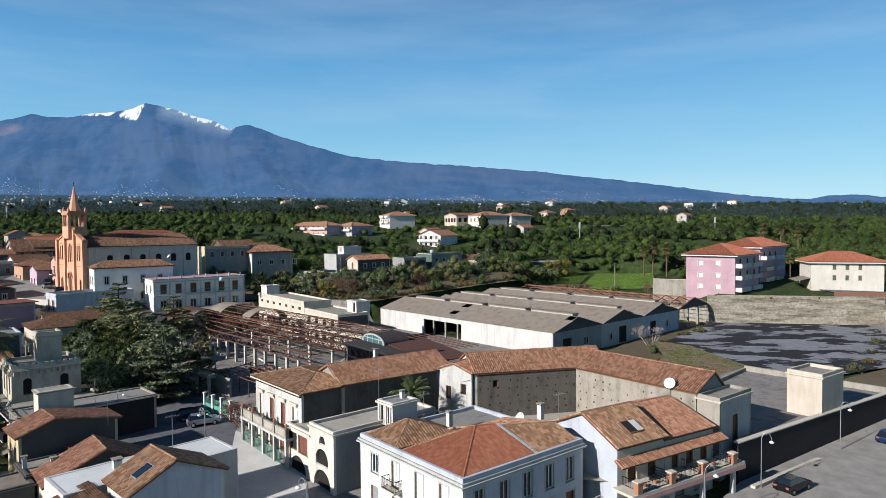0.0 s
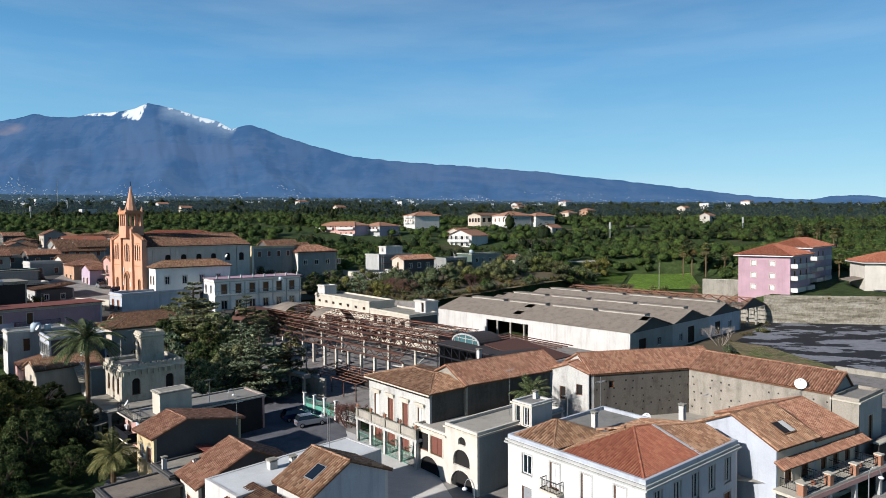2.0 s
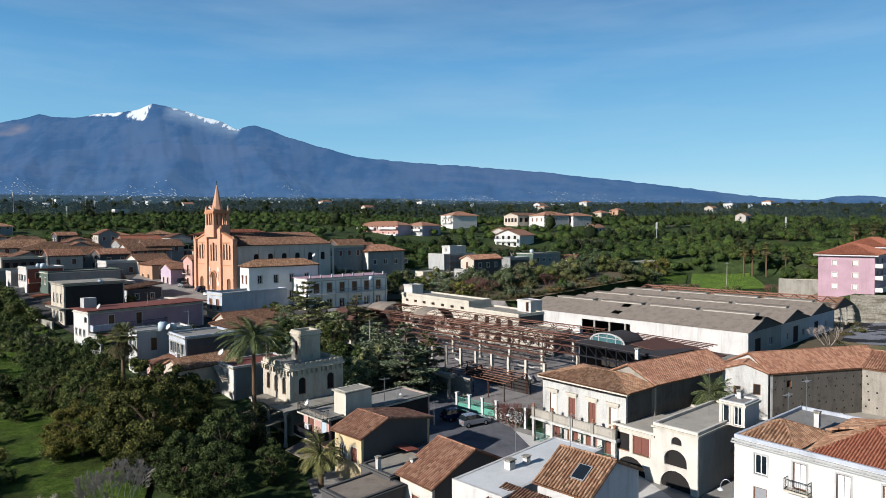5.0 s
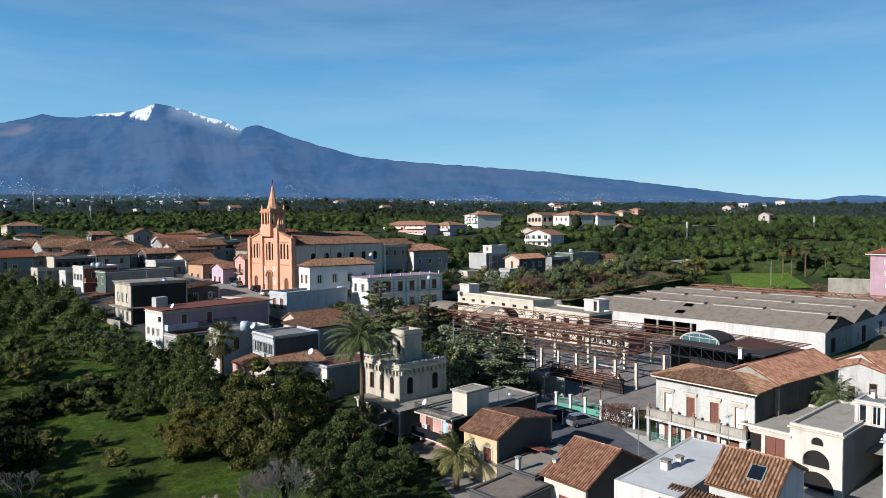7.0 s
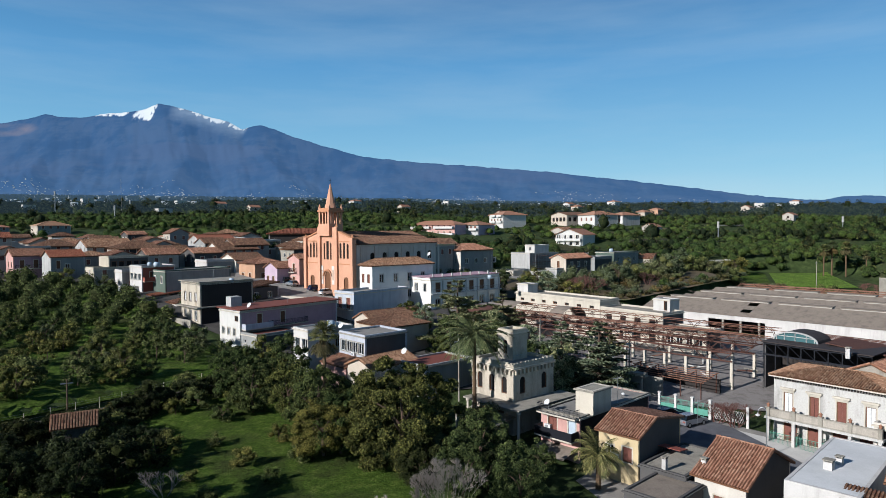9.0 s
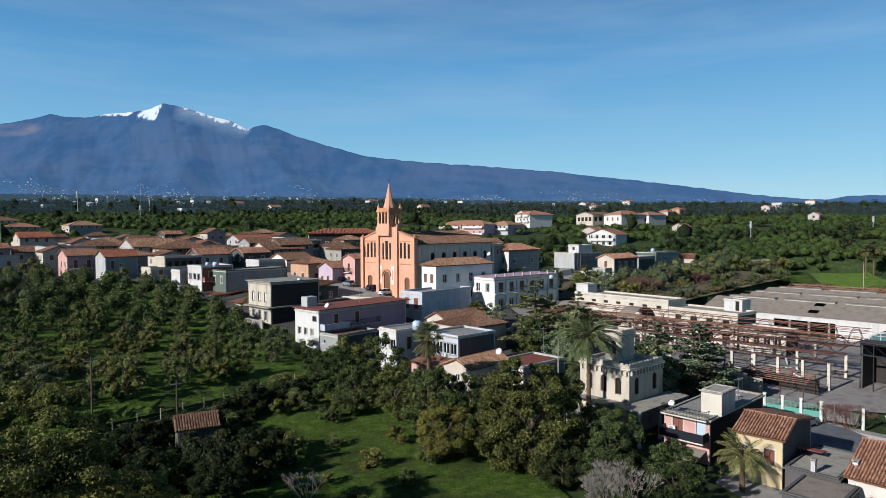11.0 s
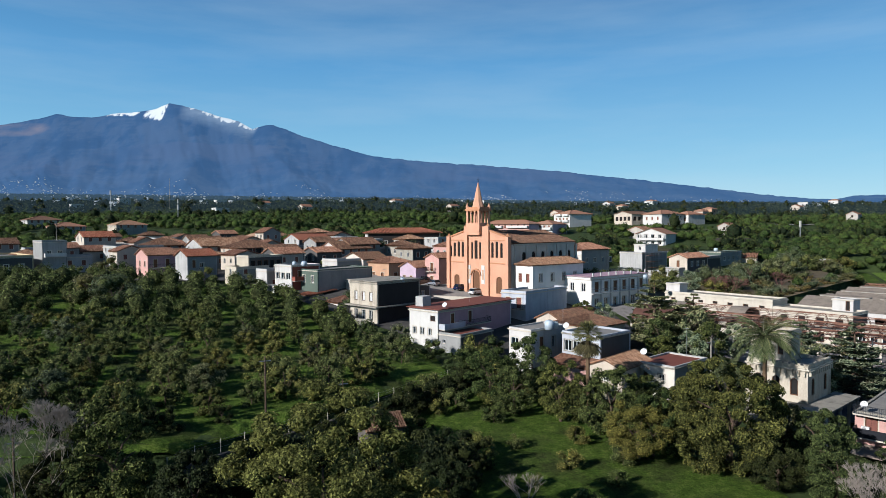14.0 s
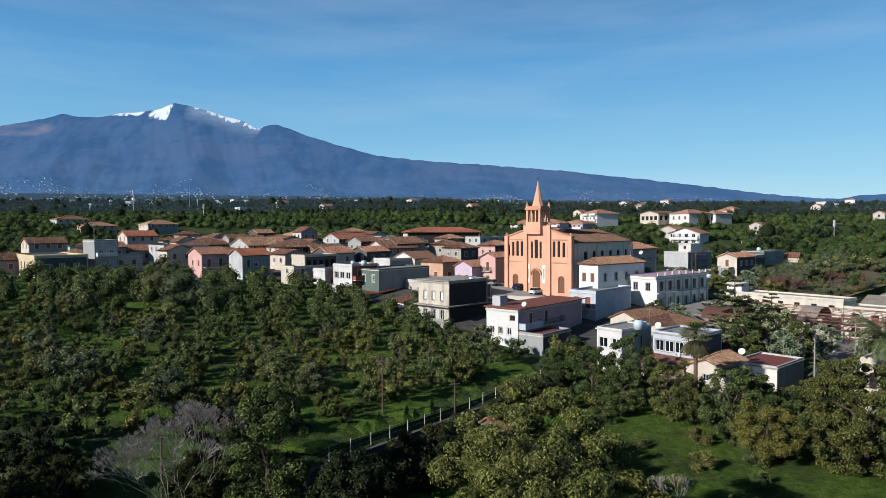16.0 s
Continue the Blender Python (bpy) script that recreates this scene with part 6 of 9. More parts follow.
    shaft = part("belfry", Mesh().box(bx - w, by - w, t0 - 2.0, bx + w, by + w, t0 + 0.9), "church", h)
    for fx, fy in ((-1, 0), (0, -1), (1, 0), (0, 1)):
        for k in (-1.75, -0.6, 0.6, 1.75):
            posts = Mesh()
            px, py = bx + (fx * (w - 0.3) if fx else k), by + (fy * (w - 0.3) if fy else k)
            t = 0.24 if abs(k) > 1 else 0.15
            posts.box(px - t, py - t, t0 + 0.903, px + t, py + t, t1 - 0.7)
            part("belfry_pillar", posts, "church", shaft)
        arch = Mesh()
        for k in (-1.17, 0.0, 1.17):
            for i in range(6):
                a, b = math.pi * i / 6, math.pi * (i + 1) / 6
                pa, pb = (k + 0.4 * math.cos(a), t1 - 1.2 + 0.45 * math.sin(a)), (k + 0.4 * math.cos(b), t1 - 1.2 + 0.45 * math.sin(b))
                pts = [(bx + (fx * (w - 0.1) if fx else p[0]), by + (fy * (w - 0.1) if fy else p[0]), z) for p, z in ((pa, pa[1]), (pb, pb[1]), (pb, t1 - 0.69), (pa, t1 - 0.69))]
                arch.prism(pts, (-fx * 0.4, -fy * 0.4, 0))
        part("belfry_arches", arch, "church_dark", shaft)
    part("belfry_cornice", Mesh().box(bx - w - 0.15, by - w - 0.15, t1 - 0.69, bx + w + 0.15, by + w + 0.15, t1 - 0.2).box(bx - w + 0.1, by - w + 0.1, t1 - 0.197, bx + w - 0.1, by + w - 0.1, t1 + 0.25), "church_dark", shaft)
    for sx_ in (-1, 1):
        for sy_ in (-1, 1):
            part("corner_pinnacle", Mesh().lathe([(0.34, 0), (0.34, 0.6), (0.42, 0.64), (0.26, 0.72), (0.02, 1.5)], (bx + sx_ * (w - 0.25), by + sy_ * (w - 0.25), t1 - 0.19), 6), "church", shaft)
    sp = part("spire", Mesh().lathe([(1.4, 0), (1.22, 0.9), (1.15, 0.95), (0.14, 5.7), (0.12, 5.8), (0.02, 6.1)], (bx, by, t1 + 0.25), 8), "church", h)
    part("cross", Mesh().box(bx - 0.05, by - 0.05, t1 + 6.2, bx + 0.05, by + 0.05, t1 + 7.3).box(bx - 0.05, by - 0.4, t1 + 6.85, bx + 0.05, by + 0.35, t1 + 6.93), "black_metal", sp)
    part("side_cornice", Mesh().box(0.7, -0.25, 11.1, sx, -0.003, 11.5), "stone", h)
    for u in range(7):
        part("side_pilaster", Mesh().box(1.2 + u * 4.3, -0.2, -3.0, 1.8 + u * 4.3, -0.003, 11.097), "cream", h)
    return h


church()


# ---- the old works ----
def warehouse():
    F, yaw, z0 = (19.9, 116.35), 42.5, 2.0
    bay, nb, ln = 15.6, 4, 52.0
    h = thing("warehouse", *F, z0, yaw, "long whitewashed warehouse with four grey gabled roofs, partly stripped", "warehouse")
    H, rise = 4.6, 2.3
    L = at_face("L", bay, ln)
    holes = [(30.0, 0.1, 12.0, 3.6, "o")]
    part("long_wall", wall_with_holes(L, ln, -2.0, H, holes, 0.4), "white", h)
    for u in (25.2, 29.0, 32.8):
        part("door_post", bar(L, u - 0.2, u + 0.2, 0.05, 0.4, -2.0, 3.7), "concrete", h)
    # near-black screen, added to stand in for the shade inside
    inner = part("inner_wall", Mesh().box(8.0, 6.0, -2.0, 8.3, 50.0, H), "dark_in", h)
    for b in range(nb):
        x0 = b * bay
        R = lambda u, d, z, x0=x0: (x0 + u, d, z)
        hl = [(4.4, 0.4, 2.6, 2.8, "o"), (10.6, 1.2, 1.6, 1.6, "w")] if b != 1 else [(3.5, 1.0, 1.3, 1.5, "w"), (7.8, 0.1, 2.8, 3.4, "o"), (12.2, 1.0, 1.3, 1.5, "w")]
        f2 = lambda u, d, z, x0=x0: (x0 + (0.41 if x0 == 0 else 0.0) + u, d, z)
        cut = 0.41 if b == 0 else 0.0
        if b < 3:
            part("end_wall", wall_with_holes(f2, bay - cut, -2.0, H, [(q[0] - cut, *q[1:]) for q in hl], 0.35), ("grey", "pale", "blue")[b], h)
            for u, z, w, ht, kind in hl:
                opening(h, R, u, z, w, ht, kind, "none")
            part("gable", Mesh().prism([(x0, 0, H + 0.003), (x0 + bay, 0, H + 0.003), (x0 + bay / 2, 0, H + rise - 0.1)], (0, 0.35, 0)), "dark", h)
        else:
            for u in (0.4, 5.0, 10.0, 15.2):
                part("end_post", Mesh().box(x0 + u - 0.2, 0.0, -2.0, x0 + u + 0.2, 0.4, H), "concrete", h)
            part("gable", Mesh().prism([(x0, 0, H + 0.003), (x0 + bay, 0, H + 0.003), (x0 + bay / 2, 0, H + rise - 0.1)], (0, 0.3, 0)), "dark", h)
        r0, r1 = (x0 + bay / 2, -0.3, H + rise), (x0 + bay / 2, ln + 0.3, H + rise)
        a0, a1 = (x0 - 0.05, -0.3, H + 0.02), (x0 - 0.05, ln + 0.3, H + 0.02)
        b0, b1 = (x0 + bay + 0.05, -0.3, H + 0.02), (x0 + bay + 0.05, ln + 0.3, H + 0.02)
        if b < 3:
            # sheets in courses, with a few missing
            rest = Mesh()
            rnd = random.Random(b + 3)
            for side, (e0, e1) in enumerate(((a0, a1), (b0, b1))):
                n, m = 26, 4
                for i in range(n):
                    for j in range(m):
                        if rnd.random() < (0.12 if i < 6 and side and 0 < j < m - 1 else 0.022):
                            continue
                        def at(s, t):
                            p = Vector(e0).lerp(Vector(e1), s)
                            q = Vector(r0).lerp(Vector(r1), s)
                            return p.lerp(q, t)
                        dz = Vector((0, 0, rnd.uniform(0.0, 0.03) + 0.02 * (m - j)))
                        pts = [at(i / n, j / m) + dz, at((i + 0.99) / n, j / m) + dz, at((i + 0.99) / n, (j + 1.04) / m) + dz, at(i / n, (j + 1.04) / m) + dz]
                        if b == 0 or (b == 1 and side == 0 and i < 20):
                            part("roof_sheet", Mesh().prism(pts if side else pts[::-1], (0, 0, -0.05)), "fibre", h)
                        else:
                            rest.prism(pts if side else pts[::-1], (0, 0, -0.05))
            if rest.v:
                part("roof_sheeting", rest, "fibre", h)["kind"] = "stuff"
            sky_ = Mesh()
            for u in (0.05, 0.28, 0.52, 0.76):
                y0, y1 = u * ln, (u + 0.2) * ln
                sky_.box(x0 + bay / 2 + 1.8, y0, H + rise - 0.55, x0 + bay / 2 + 3.6, y1, H + rise + 0.12)
            part("ridge_light", sky_, "nave", h)
            cap = Mesh()
            for u in (0.05, 0.28, 0.52, 0.76):
                cap.box(x0 + bay / 2 + 1.6, u * ln - 0.2, H + rise + 0.123, x0 + bay / 2 + 3.8, (u + 0.2) * ln + 0.2, H + rise + 0.22)
            part("ridge_light_cap", cap, "fibre", h)
        else:
            for i in range(15):
                y = ln * i / 14
                mb = Mesh()
                mb.beam((x0, y, H), (x0 + bay / 2, y, H + rise), 0.16)
                mb.beam((x0 + bay / 2, y, H + rise), (x0 + bay, y, H), 0.16)
                part("rafter", mb, "rust", h)
            for j in range(12):
                t = j / 11
                x = x0 + bay * t
                z = H + rise * (1 - abs(2 * t - 1)) + 0.14
                part("purlin", Mesh().beam((x, 0, z), (x, ln, z), 0.12), "rust", h)
    back = Mesh().box(0.42, ln - 0.3, -2.0, nb * bay, ln, H).box(nb * bay - 0.3, 0.4, -2.0, nb * bay, ln - 0.31, H)
    part("back_wall", back, "concrete", h)
    part("floor_slab", Mesh().box(0.5, 0.5, -2.0, nb * bay - 0.5, ln - 0.5, -0.1), "rubble", h)
    return h


warehouse()

h = house("office_range", "long white works range with a row of slit windows", (-29.75, 136.4), 37.5, 6.4, 25.5, 2.6, 10.2, "stone", "flat", parapet=0.3, top="concrete", L=row(7, 0.5, 25, 5.9, 1.2, 0.6, "o") + row(7, 0.5, 25, 1.2, 1.6, 1.8, "o"))
house("office_range", "lower whitewashed end block of the works", (-20.6, 124.5), 37.5, 7.0, 14.9, 2.6, 8.9, "stone", "flat", parapet=0.3, top="concrete", L=row(4, 0.6, 14.4, 3.6, 1.4, 1.6, "o") + row(4, 0.6, 14.4, 0.4, 1.6, 2.0, "o"), R=[(3.6, 2.6, 1.6, 2.2, "o")], side_wall="dark")
house("office_range", "low whitewashed workshop front with many windows", (-15.1, 117.4), 37.5, 5.0, 8.8, 2.2, 6.7, "stone", "flat", parapet=0.2, top="concrete", L=row(4, 0.5, 8.4, 1.6, 1.3, 1.5, "w"), side_wall="dark")
house("roof_hut", "white stair hut on the works roof", (-17.6, 129.2), 37.5, 3.2, 3.8, 8.9, 11.2, "white", "flat", parapet=0.1, L=[(1.0, 0.1, 0.8, 1.9, "o")], depth=0.2)
house("roof_hut", "small white lantern room on the works roof", (-42.6, 154.4), 37.5, 3.2, 3.6, 10.2, 12.3, "white", "flat", parapet=0.1, depth=0.2)


def steel_ruin():
    """The roofless hall: pillars, lattice girders and the bare frames of two barrel vaults."""
    h = thing("ruined_hall", -20.0, 96.0, 2.3, 44.0, "roofless rusted steel hall on white concrete pillars", "ruin")
    rnd = random.Random(4)
    LN, H = 56.0, 3.4
    S = H + 1.3
    for i in range(17):
        for x in (0.0, 8.6, 17.6):
            if x and i % 2:
                continue
            part("pillar", Mesh().box(x - 0.2, 3.5 * i - 0.2, -0.6, x + 0.2, 3.5 * i + 0.2, H), "stone", h)
    for x in (0.0, 8.3, 8.9, 17.6):
        g = Mesh()
        g.beam((x, 0, H + 0.1), (x, LN, H + 0.1), 0.18)
        g.beam((x, 0, S), (x, LN, S), 0.18)
        n = 40
        for i in range(n):
            y0, y1 = LN * i / n, LN * (i + 1) / n
            g.beam((x, y0, H + (0.1 if i % 2 else 1.3)), (x, y1, H + (1.3 if i % 2 else 0.1)), 0.09)
        part("lattice_girder", g, "rust_dark", h)
    for c, w, up, back in ((4.2, 4.2, 2.3, 0.0), (13.2, 4.4, 2.5, -2.0)):
        pos = lambda a, k=1.0: (c - w * k * math.cos(a), S + up * k * math.sin(a))
        for j in range(11):
            a = math.pi * (0.03 + 0.94 * j / 10)
            x, z = pos(a)
            y0, y1 = (back, LN) if rnd.random() < 0.75 else (rnd.uniform(back, 12), rnd.uniform(28, LN))
            p = Mesh()
            n = 6
            dz = [0.0] + [rnd.uniform(-0.14, 0.08) for q in range(n)]
            for q in range(n + 1):
                y = y0 + (y1 - y0) * q / n
                p.v += [(x - 0.04, y, z + dz[q] - 0.04), (x + 0.04, y, z + dz[q] - 0.04), (x + 0.04, y, z + dz[q] + 0.04), (x - 0.04, y, z + dz[q] + 0.04)]
            p.f += [(4 * q + k, 4 * q + (k + 1) % 4, 4 * q + 4 + (k + 1) % 4, 4 * q + 4 + k) for q in range(n) for k in range(4)]
            part("purlin", p, "rust" if j % 3 else "rust_dark", h)
        for i in range(17):
            y = 3.5 * i
            t = Mesh()
            n = 12
            for k in range(n):
                a0, a1 = math.pi * k / n, math.pi * (k + 1) / n
                (x0, z0), (x1, z1) = pos(a0), pos(a1)
                (u0, v0), (u1, v1) = pos(a0, 0.86), pos(a1, 0.86)
                t.beam((x0, y, z0), (x1, y, z1), 0.06)
                t.beam((u0, y, v0), (u1, y, v1), 0.045)
                t.beam((x0, y, z0), (u1, y, v1), 0.035)
            t.beam((c - w, y, S), (c + w, y, S), 0.07)
            part("arch_truss", t, "rust_dark", h)
        for y0, y1, mat_, lo, hi in ((48.0, 56.0, "rust_dark", 0.0, 1.0),) if back == 0 else ((37.0, 40.5, "fibre", 0.0, 1.0), (50.0, 56.0, "fibre", 0.1, 0.8)):
            v = Mesh()
            n = 12
            for k in range(n + 1):
                x, z = pos(math.pi * (lo + (hi - lo) * k / n), 1.03)
                v.v += [(x, y0, z), (x, y1, z)]
            v.f += [(2 * k, 2 * k + 1, 2 * k + 3, 2 * k + 2) for k in range(n)]
            part("vault_sheet", v, mat_, h)
    for i in range(70):
        x, y = rnd.uniform(0.5, 17), rnd.uniform(0.5, LN)
        a, l = rnd.uniform(0, 6.3), rnd.uniform(0.8, 3.0)
        part("fallen_beam", Mesh().beam((x, y, 0.12), (x + l * math.cos(a), y + l * math.sin(a), rnd.uniform(0.12, 0.7)), rnd.uniform(0.1, 0.22)), rnd.choice(("rust", "rust_dark", "whitewash", "concrete")), h)
    return h


steel_ruin()


def steel_lean_to():
    """Open rusty frame against the front of the hall."""
    h = thing("steel_lean_to", -26.5, 91.0, 1.2, 44.0, "open lean-to of red rusted steel beside the works gate", "ruin")
    for i in range(5):
        for x in (0.0, 5.0):
            part("post", Mesh().beam((x, 3.0 * i, -0.6), (x, 3.0 * i, 2.6 + 0.12 * x), 0.12), "rust_dark", h)
        part("rafter", Mesh().beam((-0.3, 3.0 * i, 2.6), (5.3, 3.0 * i, 3.25), 0.12), "rust", h)
    for j in range(7):
        x = 5.0 * j / 6
        part("purlin", Mesh().beam((x, -0.4, 2.72 + 0.12 * x), (x, 12.4, 2.72 + 0.12 * x), 0.08), "rust", h)
    # near-black back wall paints the dark shade behind the frames
    part("back_wall", Mesh().box(5.1, -0.5, -0.8, 5.35, 12.5, 2.4), "soot", h)
    return h


steel_lean_to()


def glass_vault_shed():
    h = thing("vault_shed", -6.2, 85.7, 2.2, 38.0, "dark red metal-roofed shed with a glazed barrel vault", "shed")
    sx, sy, H = 15.0, 14.2, 6.4
    part("back_wall", Mesh().box(5.2, 0, -2.2, 5.45, sy - 0.26, H - 0.003), "soot", h)
    for z in (H - 0.25, H - 1.9):
        part("front_beam", Mesh().box(-0.02, 0, z, 0.2, sy, z + 0.24), "black_metal", h)
    for i in range(9):
        y = sy * i / 8.0
        part("front_post", Mesh().box(-0.08, max(0.0, y - 0.07), -2.2, -0.023, min(sy, y + 0.07), H), "black_metal", h)
        if i < 8:
            part("front_brace", Mesh().beam((0.1, y + 0.1, H - 1.65), (0.1, y + sy / 8.0 - 0.1, H - 0.26), 0.08), "black_metal", h)
    part("side_wall", Mesh().box(0.26, sy - 0.25, -2.2, sx, sy, H), "dark", h)
    part("roof", Mesh().box(-0.25, -0.2, H + 0.003, 7.8, sy + 0.3, H + 0.15), "slate", h)
    for i in range(6):
        x = 8.6 + 1.2 * i
        part("rafter", Mesh().beam((x, 0.2, H - 0.1), (x, sy - 0.3, H - 0.1), 0.14), "rust_dark", h)
    n, cy, r = 12, 11.0, 3.1
    gl, rib = Mesh(), Mesh()
    p = lambda a, x: (x, cy - r * math.cos(a), H + 0.16 + 0.42 * r * math.sin(a))
    for k in range(n):
        a0, a1 = math.pi * k / n, math.pi * (k + 1) / n
        gl.prism([p(a0, 3.0), p(a1, 3.0), p(a1, 7.5), p(a0, 7.5)], (0, 0, 0.04))
        rib.beam(p(a0, 2.95), p(a1, 2.95), 0.2)
        if k % 2 == 0:
            rib.beam(p(a0, 2.95), (2.95, cy - r * math.cos(a0), H + 0.16), 0.1)
    rib.beam((2.95, cy - r * 0.86, H + 0.8), (2.95, cy + r * 0.86, H + 0.8), 0.1)
    part("vault_cladding", gl, "slate", h)
    part("vault_ribs", rib, "pale", h)
    part("vault_glass", Mesh().poly([(3.02, cy - r * math.cos(math.pi * k / n), H + 0.16 + 0.41 * r * math.sin(math.pi * k / n)) for k in range(n + 1)]), "teal_glass", h)
    part("red_roof", Mesh().prism([(3.0, -4.0, H - 0.6), (9.5, -4.0, H - 0.4), (9.5, 6.9, H + 0.6), (3.0, 6.9, H + 0.4)], (0, 0, 0.12)), "rust_dark", h)
    return h


glass_vault_shed()


def line_wall(name, label, a, b, z0, z1, thick, material, coping=None, kind="structure"):
    """A straight garden or retaining wall with a coping."""
    dx, dy = b[0] - a[0], b[1] - a[1]
    n = math.hypot(dx, dy)
    w = thing(name, a[0], a[1], z0, math.degrees(math.atan2(dy, dx)), label, "wall", kind=kind)
    part("wall_face", Mesh().box(0, -thick / 2, -1.5, n, thick / 2, z1 - z0), material, w)
    if coping:
        part("coping", Mesh().box(0, -thick / 2 - 0.08, z1 - z0 + 0.003, n, thick / 2 + 0.08, z1 - z0 + 0.12), coping, w)
    return w


line_wall("retaining_wall", "tall pale concrete retaining wall behind the lot", (65.5, 158.6), (104.6, 151.0), 2.0, 7.2, 0.9, "rock_cut")
line_wall("garden_wall", "upper pale wall set back above the lot", (66.5, 161.0), (106.0, 153.4), 6.0, 8.7, 0.4, "rock_cut")
line_wall("retaining_wall", "pale concrete wall along the far side of the lot", (104.6, 151.0), (74.6, 105.0), 2.0, 5.2, 0.7, "old_wall", "stone")
# near-black stone and painted shade on the face; pale coping paints its lit top
line_wall("yard_wall", "long dark yard wall with a pale coping", (29.6, 64.4), (60.0, 84.6), 0.0, 3.95, 0.5, "soot", "stone")
line_wall("garden_wall", "grey blockwork garden wall", (60.0, 183.0), (72.0, 176.5), 6.0, 11.0, 0.4, "concrete", "stone")
line_wall("garden_wall", "rusty fence wall below the cream flats", (96.0, 157.0), (124.0, 151.0), 8.0, 9.6, 0.3, "rust")
drape("yard", ((30.5, 66.0), (60.0, 86.0), (52, 96), (46, 100), (36, 92), (26, 74)), "rubble", "raised concrete yard behind the long wall", "yard", flat=3.4)
line_wall("yard_wall", "low wall closing the raised yard", (60.0, 84.6), (47.0, 99.5), 1.0, 4.2, 0.4, "concrete")
line_wall("yard_wall", "low wall closing the raised yard", (47.0, 99.5), (30.0, 82.0), 1.0, 3.88, 0.4, "concrete")

line_wall("garden_wall", "low grey wall along the edge of the grove", (-138.0, 149.0), (-112.0, 126.5), 6.0, 8.0, 0.3, "concrete")

# ---- plants ----
def quads_mesh(name, V, material):
    """A mesh of separate leaves from an array (n, corners, 3)."""
    n, k = V.shape[:2]
    me = bpy.data.meshes.new(name)
    me.vertices.add(n * k)
    me.vertices.foreach_set("co", np.ascontiguousarray(V, dtype=np.float32).ravel())
    me.loops.add(n * k)
    me.loops.foreach_set("vertex_index", np.arange(n * k, dtype=np.int32))
    me.polygons.add(n)
    me.polygons.foreach_set("loop_start", np.arange(n, dtype=np.int32) * k)
    me.update(calc_edges=True)
    me.materials.append(M[material])
    return me


def leaf_quads(rng, C, N, size, stretch=1.5, loose=0.5):
    """Leaf sprays at points C that face roughly along N."""
    n = len(C)
    N = N + rng.normal(0, loose, (n, 3))
    N /= np.linalg.norm(N, axis=1, keepdims=True) + 1e-9
    T = np.cross(N, rng.normal(0, 1, (n, 3)))
    T /= np.linalg.norm(T, axis=1, keepdims=True) + 1e-9
    B = np.cross(N, T)
    s = size * rng.uniform(0.6, 1.35, (n, 1))
    T, B = T * s * stretch * 0.5, B * s * 0.5
    bend = N * s * 0.22
    V = np.stack([C - T - bend, C - B * 0.9 + bend * 0.6, C + T - bend, C + B * 0.9 + bend * 0.6], axis=1)
    return V


def clump_points(rng, R, H, base, clumps, n):
    """Leaf places of an uneven crown: rounded clumps over a dome, leafed on their outer and upper sides, with dark gaps between."""
    mid = np.array([0, 0, base + H * 0.46])
    cand = rng.normal(0, 1, (clumps * 8, 3))
    cand[:, 2] = cand[:, 2] * 0.9 + 0.12
    cand /= np.linalg.norm(cand, axis=1, keepdims=True)
    pick = [cand[0]]
    for i in range(clumps - 1):
        some = cand[rng.integers(0, len(cand), 12)]
        near = (some @ np.array(pick).T).max(axis=1)
        pick.append(some[near.argmin()])
    out = np.array(pick)
    reach = 0.82 + 0.16 * np.sin(out[:, :1] * 3.1 + rng.uniform(0, 6)) * np.cos(out[:, 1:2] * 2.7 + rng.uniform(0, 6)) + rng.uniform(-0.1, 0.1, (clumps, 1))
    C = mid + out * reach * np.array([R, R, H * 0.5])
    rc = R * rng.uniform(1.1, 1.9, clumps) / math.sqrt(clumps)
    k = rng.choice(clumps, n, p=rc ** 2 / (rc ** 2).sum())
    D = rng.normal(0, 1, (n, 3)) + out[k] * 0.9 + [0, 0, 0.55]
    D /= np.linalg.norm(D, axis=1, keepdims=True)
    r = rc[k][:, None] * (1.12 - np.abs(rng.normal(0, 0.27, (n, 1))))
    P = C[k] + D * r * np.array([1, 1, 0.78])
    inner = rng.random(n) < 0.1
    P[inner] = mid + (P[inner] - mid) * rng.uniform(0.45, 0.8, (inner.sum(), 1))
    P[:, 2] = np.maximum(P[:, 2], 0.1)
    return P, D, C, rc


def blob_faces(level=1):
    """Vertices and faces of a small round body to be shaped into a far crown."""
    bm = bmesh.new()
    bmesh.ops.create_icosphere(bm, subdivisions=level, radius=1.0)
    v = np.array([tuple(q.co) for q in bm.verts])
    f = np.array([[q.index for q in p.verts] for p in bm.faces])
    bm.free()
    return v, f


